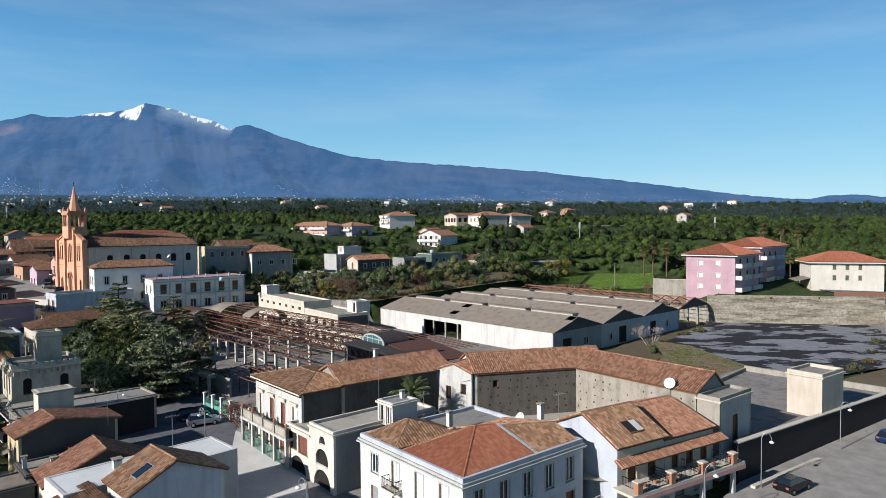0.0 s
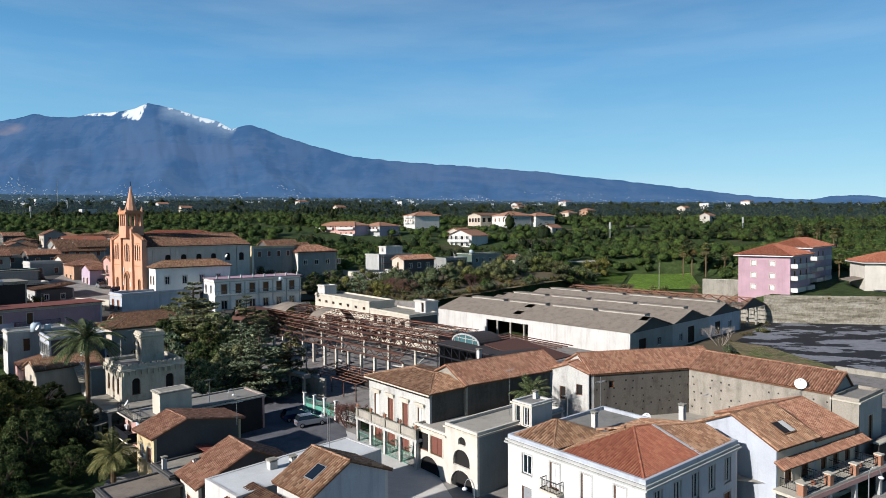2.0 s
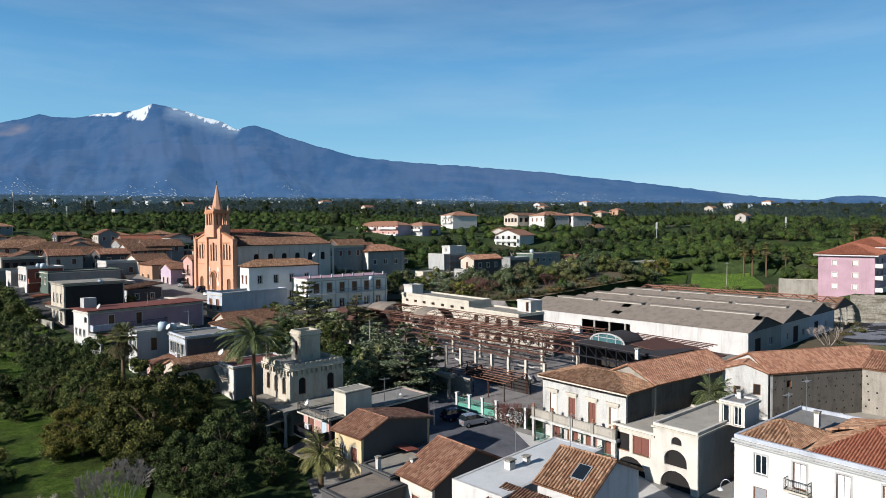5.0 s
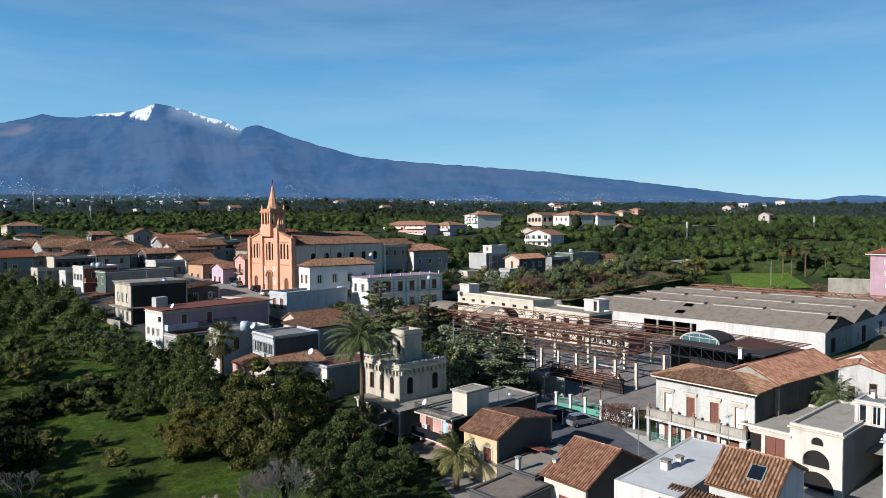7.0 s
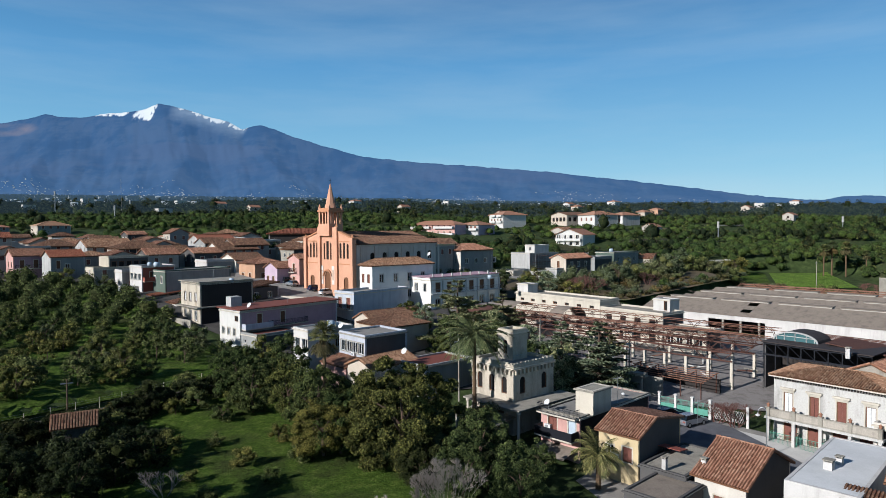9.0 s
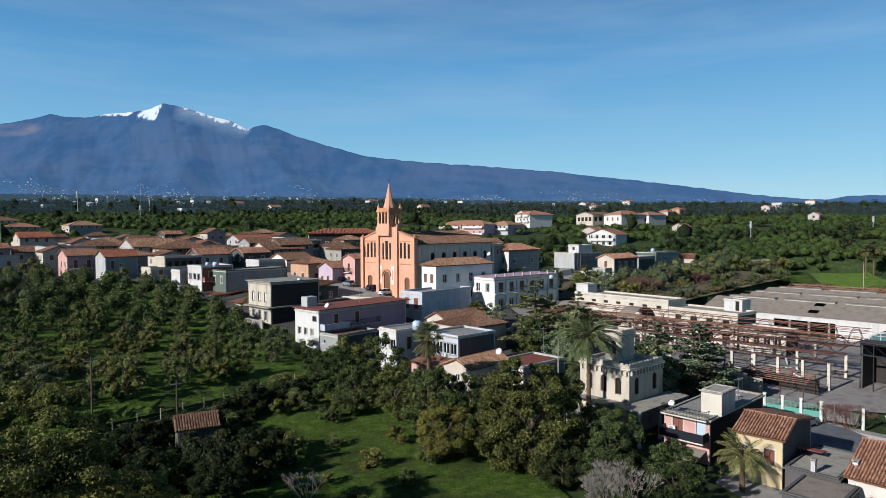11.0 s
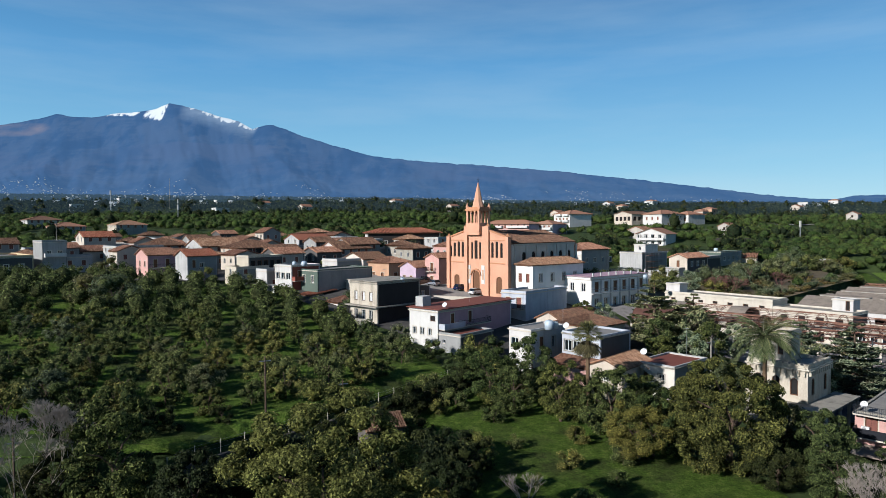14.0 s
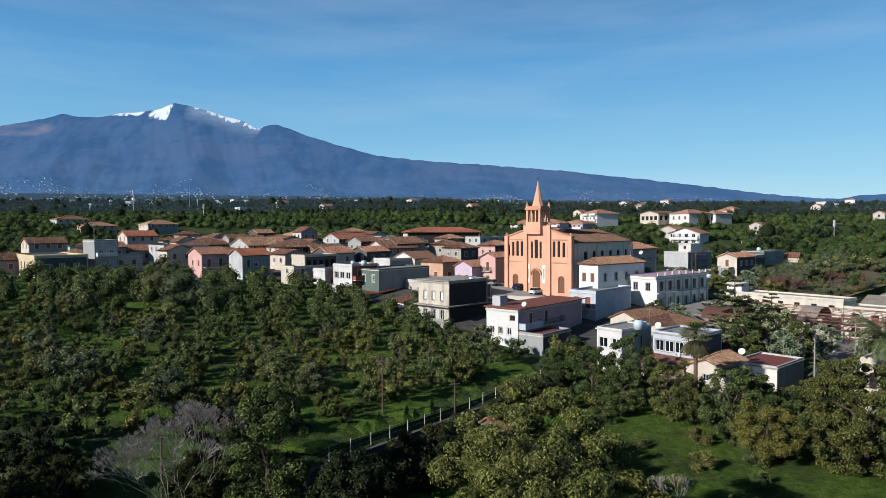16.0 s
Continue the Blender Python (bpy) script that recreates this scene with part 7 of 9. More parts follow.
def trunk_mesh(rng, h, r, R, limbs=5, lean=0.1):
    mb = Mesh()
    p = Vector((0, 0, -0.6))
    top = Vector((rng.uniform(-lean, lean) * h, rng.uniform(-lean, lean) * h, h))
    mid = p.lerp(top, 0.5) + Vector((rng.uniform(-0.1, 0.1), rng.uniform(-0.1, 0.1), 0))
    mb.tube(p, mid, r, r * 0.8, 7, False)
    mb.tube(mid, top, r * 0.8, r * 0.55, 7, False)
    for i in range(limbs):
        a = 2 * math.pi * (i + rng.uniform(0, 0.6)) / limbs
        q = mid.lerp(top, rng.uniform(0.3, 1.0))
        e = q + Vector((math.cos(a) * R * 0.6, math.sin(a) * R * 0.6, R * rng.uniform(0.35, 0.8)))
        m = q.lerp(e, 0.5) + Vector((0, 0, 0.1 * R))
        mb.tube(q, m, r * 0.45, r * 0.3, 5, False)
        mb.tube(m, e, r * 0.3, r * 0.1, 5, False)
    return mb


def leafy_tree(name, label, seed, R, H, base, leaves, size, material, lumps=9, trunk_r=0.12, category="tree"):
    """A prototype tree at the origin: trunk with limbs, crown of many sprays."""
    rng = np.random.default_rng(seed)
    t = thing(name, 0, 0, 0, 0, label, category)
    part("trunk", trunk_mesh(rng, base + H * 0.45, trunk_r, R), "bark", t)
    P, D, C, rc = clump_points(rng, R, H, base, lumps, int(leaves * 1.45))
    V = leaf_quads(rng, P, D, size * 0.85, loose=0.42)[:, :3]
    bv, bf = blob_faces(2 if R * 1.5 / math.sqrt(lumps) > 0.8 else 1)
    ph = rng.uniform(0, 6, (3, lumps, 1, 1))
    E = np.broadcast_to(bv, (lumps, len(bv), 3))
    K = E * (0.6 + 0.1 * np.sin(E[..., :1] * 5 + ph[0]) * np.cos(E[..., 1:2] * 6 + ph[1]) + 0.07 * np.sin(E[..., 2:] * 8 + ph[2]) + rng.uniform(-0.1, 0.1, (lumps, len(bv), 1)))
    K = C[:, None, :] + K * rc[:, None, None] * np.array([1, 1, 0.78])
    K[..., 2] = np.maximum(K[..., 2], 0.0)
    n, k = len(V), len(bv)
    F = (bf[None] + (np.arange(lumps) * k)[:, None, None]).reshape(-1) + 3 * n
    me = bpy.data.meshes.new("crown")
    me.vertices.add(3 * n + lumps * k)
    me.vertices.foreach_set("co", np.concatenate([V.reshape(-1), K.reshape(-1)]).astype(np.float32))
    me.loops.add(3 * n + len(F))
    me.loops.foreach_set("vertex_index", np.concatenate([np.arange(3 * n), F]).astype(np.int32))
    m = n + len(F) // 3
    me.polygons.add(m)
    me.polygons.foreach_set("loop_start", np.arange(m, dtype=np.int32) * 3)
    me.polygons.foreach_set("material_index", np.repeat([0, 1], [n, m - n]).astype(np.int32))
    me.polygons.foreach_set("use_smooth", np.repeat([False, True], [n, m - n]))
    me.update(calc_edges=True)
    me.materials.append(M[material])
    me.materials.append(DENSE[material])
    cr = new("crown", me)
    cr.parent = t
    return t


def plant(proto, spots, seed=1, group="", smin=0.85, smax=1.15):
    """Copies of the prototypes at (x, y) or (x, y, scale); the prototypes themselves take the first spots."""
    rnd = random.Random(seed)
    done = []
    for i, sp in enumerate(spots):
        p = proto[i % len(proto)]
        s = sp[2] if len(sp) > 2 else rnd.uniform(smin, smax)
        m = pose(sp[0], sp[1], ground_z(sp[0], sp[1]), 0, 0, rnd.uniform(0, 360)) @ Matrix.Diagonal((s, s, s * rnd.uniform(0.9, 1.1), 1))
        if i < len(proto):
            ob = p
        else:
            ob = copy_thing(p, Matrix())
        done.append((ob, m))
    for ob, m in done:
        ob.matrix_basis = m
        if group:
            ob["group"] = group


def row_spots(poly, gap, jitter, seed, drop=0.1, yaw=0.0):
    rnd = random.Random(seed)
    c, s = math.cos(yaw), math.sin(yaw)
    xs = [p[0] * c + p[1] * s for p in poly]
    ys = [-p[0] * s + p[1] * c for p in poly]
    out = []
    y = min(ys)
    while y < max(ys):
        x = min(xs)
        while x < max(xs):
            a, b = x + rnd.uniform(-jitter, jitter), y + rnd.uniform(-jitter, jitter)
            X, Y = a * c - b * s, a * s + b * c
            if inside(poly, X, Y) and rnd.random() > drop:
                out.append((X, Y))
            x += gap
        y += gap
    return out


# citrus grove below the town
GROVE = ((-262, 65), (-138, 65), (-127, 69.5), (-104.5, 97.5), (-98.5, 106), (-100, 111), (-106, 119), (-112.5, 126.5), (-120, 135.5), (-130, 147), (-156, 161), (-182, 166), (-205, 160), (-224, 154), (-300, 158))
spots = row_spots(GROVE, 4.9, 1.3, 5, 0.16, radians(20))
spots.sort(key=lambda p: p[1])
citrus = [leafy_tree("citrus_tree", "round dark-green citrus tree in the grove", 11 + k, 1.75 + 0.14 * (k % 3), 3.8, 0.15, 640, 0.215, ("citrus", "loquat", "citrus", "broad", "olive", "citrus")[k], 12, 0.09) for k in range(6)]
plant(citrus, spots[:290], 2, "grove trees", 0.7, 1.22)


def grove_stuff(name, label, pts, seed, material, leaves, size, R=2.1, H=3.0, category="trees", spread=0.3, loose=0.5, heart=None):
    """Many small trees that nobody could count, as one mesh of sprays, with a dense lumpy heart in each crown where they stand far off."""
    rng = np.random.default_rng(seed)
    P = np.array([(x, y, ground_z(x, y) + 0.3) for x, y in pts])
    n = len(P)
    s = rng.uniform(1 - spread, 1 + spread, (n, 1, 1))
    ph = rng.uniform(0, 6, (3, n, 1, 1))
    lump = lambda D: 1 + 0.2 * np.sin(D[..., :1] * 5 + ph[0]) * np.cos(D[..., 1:2] * 4 + ph[1]) + 0.12 * np.sin(D[..., 2:] * 7 + D[..., :1] * 6 + ph[2])
    D = rng.normal(0, 1, (n, leaves, 3))
    D[..., 2] += 0.35
    D /= np.linalg.norm(D, axis=2, keepdims=True)
    depth = 0.1 if heart else 0.14
    r = (1 - np.abs(rng.normal(0, depth, (n, leaves, 1)))) * lump(D)
    C = D * r * np.array([R, R, H * 0.5]) * s
    C[..., 2:] += H * 0.5 * s
    C += P[:, None, :]
    V = leaf_quads(rng, C.reshape(-1, 3), D.reshape(-1, 3), size * 1.2, loose=loose)[:, :3]
    ob = new(name, quads_mesh(name, V, material))
    if heart:
        bv, bf = blob_faces()
        E = np.broadcast_to(bv, (n, len(bv), 3))
        K = E * (0.84 * lump(E) * rng.uniform(0.8, 1.12, (n, len(bv), 1))) * np.array([R, R, H * 0.5]) * s
        K[..., 2:] += H * 0.5 * s
        K += P[:, None, :]
        me = bpy.data.meshes.new("dense_crowns")
        me.vertices.add(n * len(bv))
        me.vertices.foreach_set("co", np.ascontiguousarray(K, dtype=np.float32).ravel())
        F = (bf[None] + (np.arange(n) * len(bv))[:, None, None]).reshape(-1, 3)
        me.loops.add(F.size)
        me.loops.foreach_set("vertex_index", F.astype(np.int32).ravel())
        me.polygons.add(len(F))
        me.polygons.foreach_set("loop_start", np.arange(len(F), dtype=np.int32) * 3)
        me.polygons.foreach_set("use_smooth", [True] * len(F))
        me.update(calc_edges=True)
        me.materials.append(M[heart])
        core = new("dense_crowns", me)
        core.parent = ob
        core["kind"] = "stuff"
    return tagged(ob, label, category, kind="stuff")


grove_stuff("grove", "dense dark citrus grove on the slope", spots[290:], 7, "citrus", 340, 0.28, 1.8, 3.8, spread=0.35, loose=0.35, heart="grove_canopy")

# meadow and lane-side trees
LAWN = [(-118, 62, 0.9), (-111, 70, 0.8), (-102, 78, 0.9), (-96, 88, 0.8), (-106, 84, 0.7), (-91, 84, 0.8), (-87, 91, 0.9), (-99, 93, 1.0), (-92, 98, 1.1), (-94, 104, 1.0), (-88, 99, 1.1), (-112, 58, 0.8), (-84, 70, 0.6), (-97, 66, 0.6), (-89, 76, 0.5), (-93, 73, 0.7), (-82, 77, 0.6), (-80, 66, 0.5), (-98, 86, 0.6), (-91, 90, 0.7), (-105, 66, 0.6), (-88, 66, 0.4), (-101, 60, 0.6), (-92, 58, 0.5), (-84, 60, 0.6), (-117, 68, 0.7), (-78, 71, 0.7)]
small = [leafy_tree("fruit_tree", "small leafy fruit tree in the meadow", 41 + k, 1.9, 2.8, 0.8, 760, 0.22, "citrus", 7, 0.08) for k in range(3)]
plant(small, LAWN, 5, "meadow trees")
# dark leaf puts the shade of this bank into the bushes' colour
hedge = [leafy_tree("hedge_bush", "dense dark bush below the grove path", 141 + k, 1.8, 3.4, 0.0, 560, 0.24, "carob", 8, 0.06, "bush") for k in range(3)]
plant(hedge, [(-121.4 + 1.12 * i + (i * 5 % 3) * 0.5, 63.4 + 1.4 * i - (i * 7 % 4) * 0.5, 0.78 + 0.07 * (i * 3 % 7)) for i in range(25)] + [(-118.5 + 1.25 * i + (i * 5 % 3) * 0.6, 60.5 + 1.5 * i + (i * 7 % 4) * 0.5, 0.9 + 0.09 * (i * 4 % 7)) for i in range(11) if not 6 <= i <= 9] + [(-106.0, 79, 0.6), (-104, 82, 0.7), (-102.5, 85.5, 0.8), (-129.0, 69.4, 0.9), (-132.5, 68.2, 1.0), (-126.8, 70.8, 0.7), (-136.0, 67.8, 1.1), (-131.0, 72.0, 0.9), (-134.5, 71.0, 0.9), (-122.5, 74.5, 0.6), (-106.6, 69.2, 0.85), (-104.2, 69.6, 0.9), (-101.4, 71.0, 1.0), (-98, 71.5, 1.0), (-99, 70, 1.2), (-98, 74, 1.0), (-100, 78.5, 0.8), (-97, 68, 1.3), (-100, 66, 1.4), (-95.5, 65.5, 1.2), (-103, 68, 1.2), (-94, 70, 1.1), (-95, 73.5, 1.0), (-104.5, 64, 1.2)], 15, "path hedge")
plant([leafy_tree("broadleaf_tree", "huge dense dark-green broadleaf tree by the lane", 60, 6.3, 11.4, 0.2, 22000, 0.24, "broad", 110, 0.4)], [(-67.0, 70.6, 1.0)], 18)
big = [leafy_tree("broadleaf_tree", "tall dense dark-green broadleaf tree", 61 + k, 3.5, 9.2, 0.2, 6000, 0.24, "broad", 48, 0.26) for k in range(4)]
BIG = [(-77.7, 78.0, 1.0), (-91.0, 91.0, 0.98), (-85.0, 93.0, 0.98), (-82.4, 84.5, 0.85), (-72.6, 81.0, 0.78), (-58.4, 68.4, 0.78), (-60.5, 62.5, 0.75), (-74.0, 73.5, 0.8), (-88.0, 87.0, 0.8), (-95.0, 97.0, 0.7), (-55.5, 59.5, 0.72), (-52.6, 66.0, 0.5), (-68.0, 81.5, 0.66)]
plant(big, BIG, 6, "lane trees")
carob = [leafy_tree("carob_tree", "wide dark carob tree with a dense rounded crown", 65 + k, 4.4, 7.6, 0.2, 4200, 0.26, "carob", 40, 0.28) for k in range(2)]
plant([leafy_tree("dark_tree", "tall dense dark evergreen tree beside the grove", 68, 3.9, 11.6, 0.3, 9500, 0.24, "broad", 40, 0.3)], [(-126.6, 59.2, 1.0)], 17)
# the westernmost stand out of view, added to throw shade on the low ground
plant(carob, [(-100, 65.5, 0.6), (-110.5, 75.6, 0.5), (-97, 61, 0.62), (-104.5, 63, 0.66), (-110, 68.5, 0.6), (-120.5, 47, 0.9), (-150, 40, 1.1), (-152, 53, 1.0), (-119, 58, 0.8), (-146, 59, 0.8), (-156, 44, 1.3), (-57.8, 73.6, 0.42), (-69.0, 89.0, 0.5), (-77.5, 91.5, 0.5), (-64.5, 65.5, 0.6), (-58.0, 64.5, 0.5), (-133, 61, 0.8), (-150, 63, 0.8), (-165, 55, 1.0)], 16, "carob trees")
lo = [leafy_tree("spreading_tree", "broad yellow-green spreading tree with a lumpy crown", 81 + k, 4.4, 7.6, 0.9, 11000, 0.18, "loquat", 44, 0.3) for k in range(2)]
great = [leafy_tree("spreading_tree", "great spreading tree with a lumpy yellow-green crown", 87, 6.4, 17.6, 1.2, 34000, 0.19, "loquat", 90, 0.5)]
plant(great, [(-104.5, 44.8, 1.0)], 4)
plant(lo, [(-97.5, 39.0, 1.3), (-104.5, 36.5, 1.38), (-75.8, 72.8, 0.85), (-91.0, 39.5, 0.95), (-101.0, 50.5, 1.0)], 3, "spreading trees")
olive = [leafy_tree("olive_tree", "grey-green olive tree among citrus", 91 + k, 2.8, 4.0, 0.8, 2000, 0.24, "olive", 12, 0.2) for k in range(2)]
plant(olive, [(-152, 62, 1.2), (-160, 52, 1.4), (-163, 128, 1.5), (-170, 133, 1.3), (-143, 75, 0.9), (-157, 80, 1.0), (-128, 84, 0.8), (-58, 76.5, 0.9)], 4, "olive trees")


def bare_tree(name, label, seed, h, material, spread=0.55, depth=6, r=0.22, twigs=5, flare=0.75):
    rnd = random.Random(seed)
    t = thing(name, 0, 0, 0, 0, label, "tree")
    stem, tw = Mesh(), Mesh()

    def grow(p, d, ln, rad, k):
        q = p + d * ln
        (stem if k > 3 else tw).tube(p, q, max(rad, 0.012), max(rad * 0.66, 0.009), 5 if k > 3 else 3, False)
        if k == 0:
            return
        for i in range(2 if k > 3 else 3 if k > 1 else twigs):
            w = Vector((rnd.uniform(-1, 1), rnd.uniform(-1, 1), rnd.uniform(-0.35, 0.75)))
            grow(q, (d + w * (spread if k > 3 else spread * 1.7)).normalized(), ln * (rnd.uniform(0.7, 0.86) if k > 3 else rnd.uniform(0.5, 0.85)), rad * 0.62, k - 1)
    for i in range(6):
        a = i * 1.05 + rnd.uniform(0, 1)
        grow(Vector((0, 0, -0.4)), Vector((flare * math.cos(a), flare * math.sin(a), 1)).normalized(), h * 0.25, r, depth)
    part("trunk", stem, material, t)
    part("twig_mass", tw, material, t)["kind"] = "stuff"
    return t


b1 = bare_tree("bare_tree", "leafless grey tree with a mass of fine twigs", 5, 9.5, "bare", 0.5, 7, 0.05, 9, 0.62)
plant([b1], [(-133.9, 58.8, 1.12)], 8, "bare trees")
b1 = bare_tree("bare_tree", "slim leafless grey tree with upright twigs", 6, 8.6, "bare", 0.36, 6, 0.045, 10, 0.3)
plant([b1], [(-62.2, 53.4, 0.84), (-68.0, 50.5, 0.66), (-65.4, 49.0, 0.5)], 8, "bare trees")
b2 = bare_tree("bare_shrub", "leafless reddish climbing shrub by the gate", 9, 4.5, "bare_red", 0.7, 6, 0.1, 4)
plant([b2], [(-26.0, 81.5, 1.0), (-27.5, 83.0, 0.8)], 9)
b3 = bare_tree("bare_tree", "slender leafless grey sapling", 12, 4.6, "bare", 0.45, 4, 0.05, 3)
plant([b3], [(-89.5, 63.0, 1.0), (41.5, 128.5, 1.6), (-12.6, 73.0, 1.0)], 10)


def date_palm(name, label, seed, h, fronds, ln, material="palm"):
    rng = np.random.default_rng(seed)
    t = thing(name, 0, 0, 0, 0, label, "palm tree")
    mb = Mesh()
    for i in range(14):
        z0, z1 = -0.5 + (h + 0.5) * i / 14, -0.5 + (h + 0.5) * (i + 1) / 14
        r = 0.3 - 0.006 * i
        mb.tube((0, 0, z0), (0, 0, z1), r * 0.92, r * 1.1, 9, False)
    part("trunk", mb, "palm_bark", t)
    Q, ribs = [], Mesh()
    for i in range(fronds):
        a = rng.uniform(0, 2 * np.pi)
        el = math.asin(rng.uniform(-0.35, 0.98))
        d = np.array([math.cos(a) * math.cos(el), math.sin(a) * math.cos(el), math.sin(el)])
        side = np.array([-math.sin(a), math.cos(a), 0.0])
        p = np.array([0, 0, h])
        n = 10
        l = ln * rng.uniform(0.8, 1.1)
        for k in range(n):
            q = p + d * l / n
            ribs.tube(tuple(p), tuple(q), 0.035, 0.03, 3, False)
            w = 0.62 * math.sin(math.pi * (0.12 + 0.85 * k / n)) + 0.1
            for sg in (-1, 1):
                for m in (0.0, 0.33, 0.66):
                    o = p + (q - p) * m
                    tip = o + sg * side * w * 0.8 + d * w * 0.75 - np.array([0, 0, 0.3 * w])
                    b = d * (l / n) * 0.1
                    Q.append([o - b, o + b, tip + b * 0.4, tip - b * 0.4])
            p = q
            d = d + np.array([0, 0, -0.075 - 0.012 * k])
            d /= np.linalg.norm(d)
    part("frond_ribs", ribs, material, t)
    cr = new("fronds", quads_mesh("fronds", np.array(Q), material))
    cr.parent = t
    return t


p1 = date_palm("date_palm", "tall date palm with arching fronds", 3, 11.4, 62, 4.7)
plant([p1], [(-58.6, 80.2, 1.0)], 1)
p2 = date_palm("date_palm", "young palm with feathery fronds", 4, 3.4, 40, 2.6)
p4 = date_palm("date_palm", "slim green palm beside the old wing", 8, 6.3, 60, 2.8)
plant([p4], [(-3.9, 74.6, 1.0)], 3)
plant([p2], [(-47.2, 64.0, 1.0), (-56.0, 96.0, 1.1)], 2)


def fan_palm(name, label, seed, h):
    rng = np.random.default_rng(seed)
    t = thing(name, 0, 0, 0, 0, label, "palm tree")
    mb = Mesh()
    for i in range(12):
        mb.tube((0, 0, -0.5 + (h + 0.5) * i / 12), (0, 0, -0.5 + (h + 0.5) * (i + 1) / 12), 0.24, 0.27, 8, False)
    part("trunk", mb, "palm_bark", t)
    for nm, cnt, lo_, hi_, mat_ in (("fronds", 70, -0.3, 1.4, "palm"), ("dead_skirt", 50, -1.4, -0.7, "scrub")):
        Q = []
        for i in range(cnt):
            a, el = rng.uniform(0, 2 * np.pi), rng.uniform(lo_, hi_)
            d = np.array([math.cos(a) * math.cos(el), math.sin(a) * math.cos(el), math.sin(el)])
            s = np.array([-math.sin(a), math.cos(a), 0])
            l = rng.uniform(0.9, 1.3) if nm == "fronds" else rng.uniform(1.2, 2.2)
            c = np.array([0, 0, h]) + d * l
            Q.append([np.array([0, 0, h]) - s * 0.03, np.array([0, 0, h]) + s * 0.03, c + s * 0.03, c - s * 0.03])
            for k in np.linspace(-1.25, 1.25, 9):
                e = d * math.cos(k) + s * math.sin(k)
                tip = c + e * 0.95 - np.array([0, 0, 0.25])
                w = np.cross(e, [0, 0, 1.0]) * 0.09
                Q.append([c - w * 0.3, c + w * 0.3, tip + w, tip - w])
        cr = new(nm, quads_mesh(nm, np.array(Q), mat_))
        cr.parent = t
    return t


p3 = fan_palm("fan_palm", "fan palm with a shaggy skirt of dead leaves", 6, 10.6)
plant([p3], [(-78.4, 87.2, 1.0), (72.5, 231, 0.95), (76, 232, 1.02), (81, 232, 1.0), (87, 230, 0.7), (101.6, 187.3, 0.68), (128, 256, 0.95), (132, 259, 1.0), (135, 256, 0.9), (139, 260, 1.05), (143, 258, 0.95), (147, 262, 0.9)], 11, "fan palms")


def cedar(name, label, seed, h, R):
    rng = np.random.default_rng(seed)
    t = thing(name, 0, 0, 0, 0, label, "conifer tree")
    part("trunk", Mesh().tube((0, 0, -0.6), (0, 0, h * 0.6), 0.34, 0.2, 8, False).tube((0, 0, h * 0.6), (0, 0, h), 0.2, 0.03, 8, False), "bark", t)
    C, D, limbs = [], [], Mesh()
    tiers = 12
    for k in range(tiers):
        z = h * (0.14 + 0.84 * k / (tiers - 1))
        rr = R * (1.05 - 0.85 * (k / (tiers - 1)) ** 1.6)
        for i in range(6 if k < 9 else 3):
            a = rng.uniform(0, 2 * np.pi)
            l = rr * rng.uniform(0.5, 1.15)
            rise = rng.uniform(-0.02, 0.16) * l
            e = np.array([math.cos(a) * l, math.sin(a) * l, z + rise])
            limbs.tube((0, 0, z - 0.2), tuple(e), 0.08, 0.02, 4, False)
            n = int(165 * l / R) + 20
            f = np.sqrt(rng.uniform(0.1, 1.05, n))
            w = rng.normal(0, 0.2, n) * l * (1.25 - f) * 1.6
            pts = np.outer(f, e - [0, 0, z]) + [0, 0, z]
            pts[:, 0] += -math.sin(a) * w
            pts[:, 1] += math.cos(a) * w
            pts[:, 2] += rng.normal(0.0, 0.07, n) - 0.05 * np.abs(w)
            C.append(pts)
            D.append(np.tile([0.1 * math.cos(a), 0.1 * math.sin(a), 2.6], (n, 1)))
    part("limb", limbs, "bark", t)
    cr = new("needles", quads_mesh("needles", leaf_quads(rng, np.vstack(C), np.vstack(D), 0.31, 1.7), "cedar"))
    cr.parent = t
    return t


c1 = cedar("cedar", "dark cedar with flat layered branches", 21, 11.0, 5.2)
plant([c1], [(-40.5, 92.0, 1.0), (-60.0, 118.0, 1.25), (-44.8, 97.5, 0.95), (-37.5, 98.0, 0.75), (-51.5, 122.0, 0.85)], 12, "cedars")
dk = [leafy_tree("evergreen_tree", "dense dark evergreen in the garden", 31 + k, 2.6, 6.6, 1.0, 2600, 0.26, "broad" if k else "cedar", 26, 0.2) for k in range(2)]
plant(dk, [(-66.5, 128.0, 0.8), (-70.0, 131.5, 0.7), (-50.5, 140.0, 0.8), (-46.0, 146.0, 0.7), (-54.0, 133.0, 0.9), (-42.0, 163.0, 0.8), (-36.0, 166.0, 0.9), (-48.0, 168.0, 0.8), (-47.5, 88.5, 1.0), (-50.0, 95.0, 1.0), (-45.5, 93.0, 1.0), (-54.0, 108.0, 1.0), (-58.5, 103.5, 0.9), (-61.5, 110.0, 1.0), (-54.5, 114.0, 1.1), (-63, 106, 0.8), (-48, 112, 0.9)], 13, "garden evergreens")
olv2 = [leafy_tree("shrub_tree", "mixed grey-green tree beyond the works", 101 + k, 3.4, 4.6, 0.6, 800, 0.36, "olive" if k else "citrus", 9, 0.2) for k in range(3)]
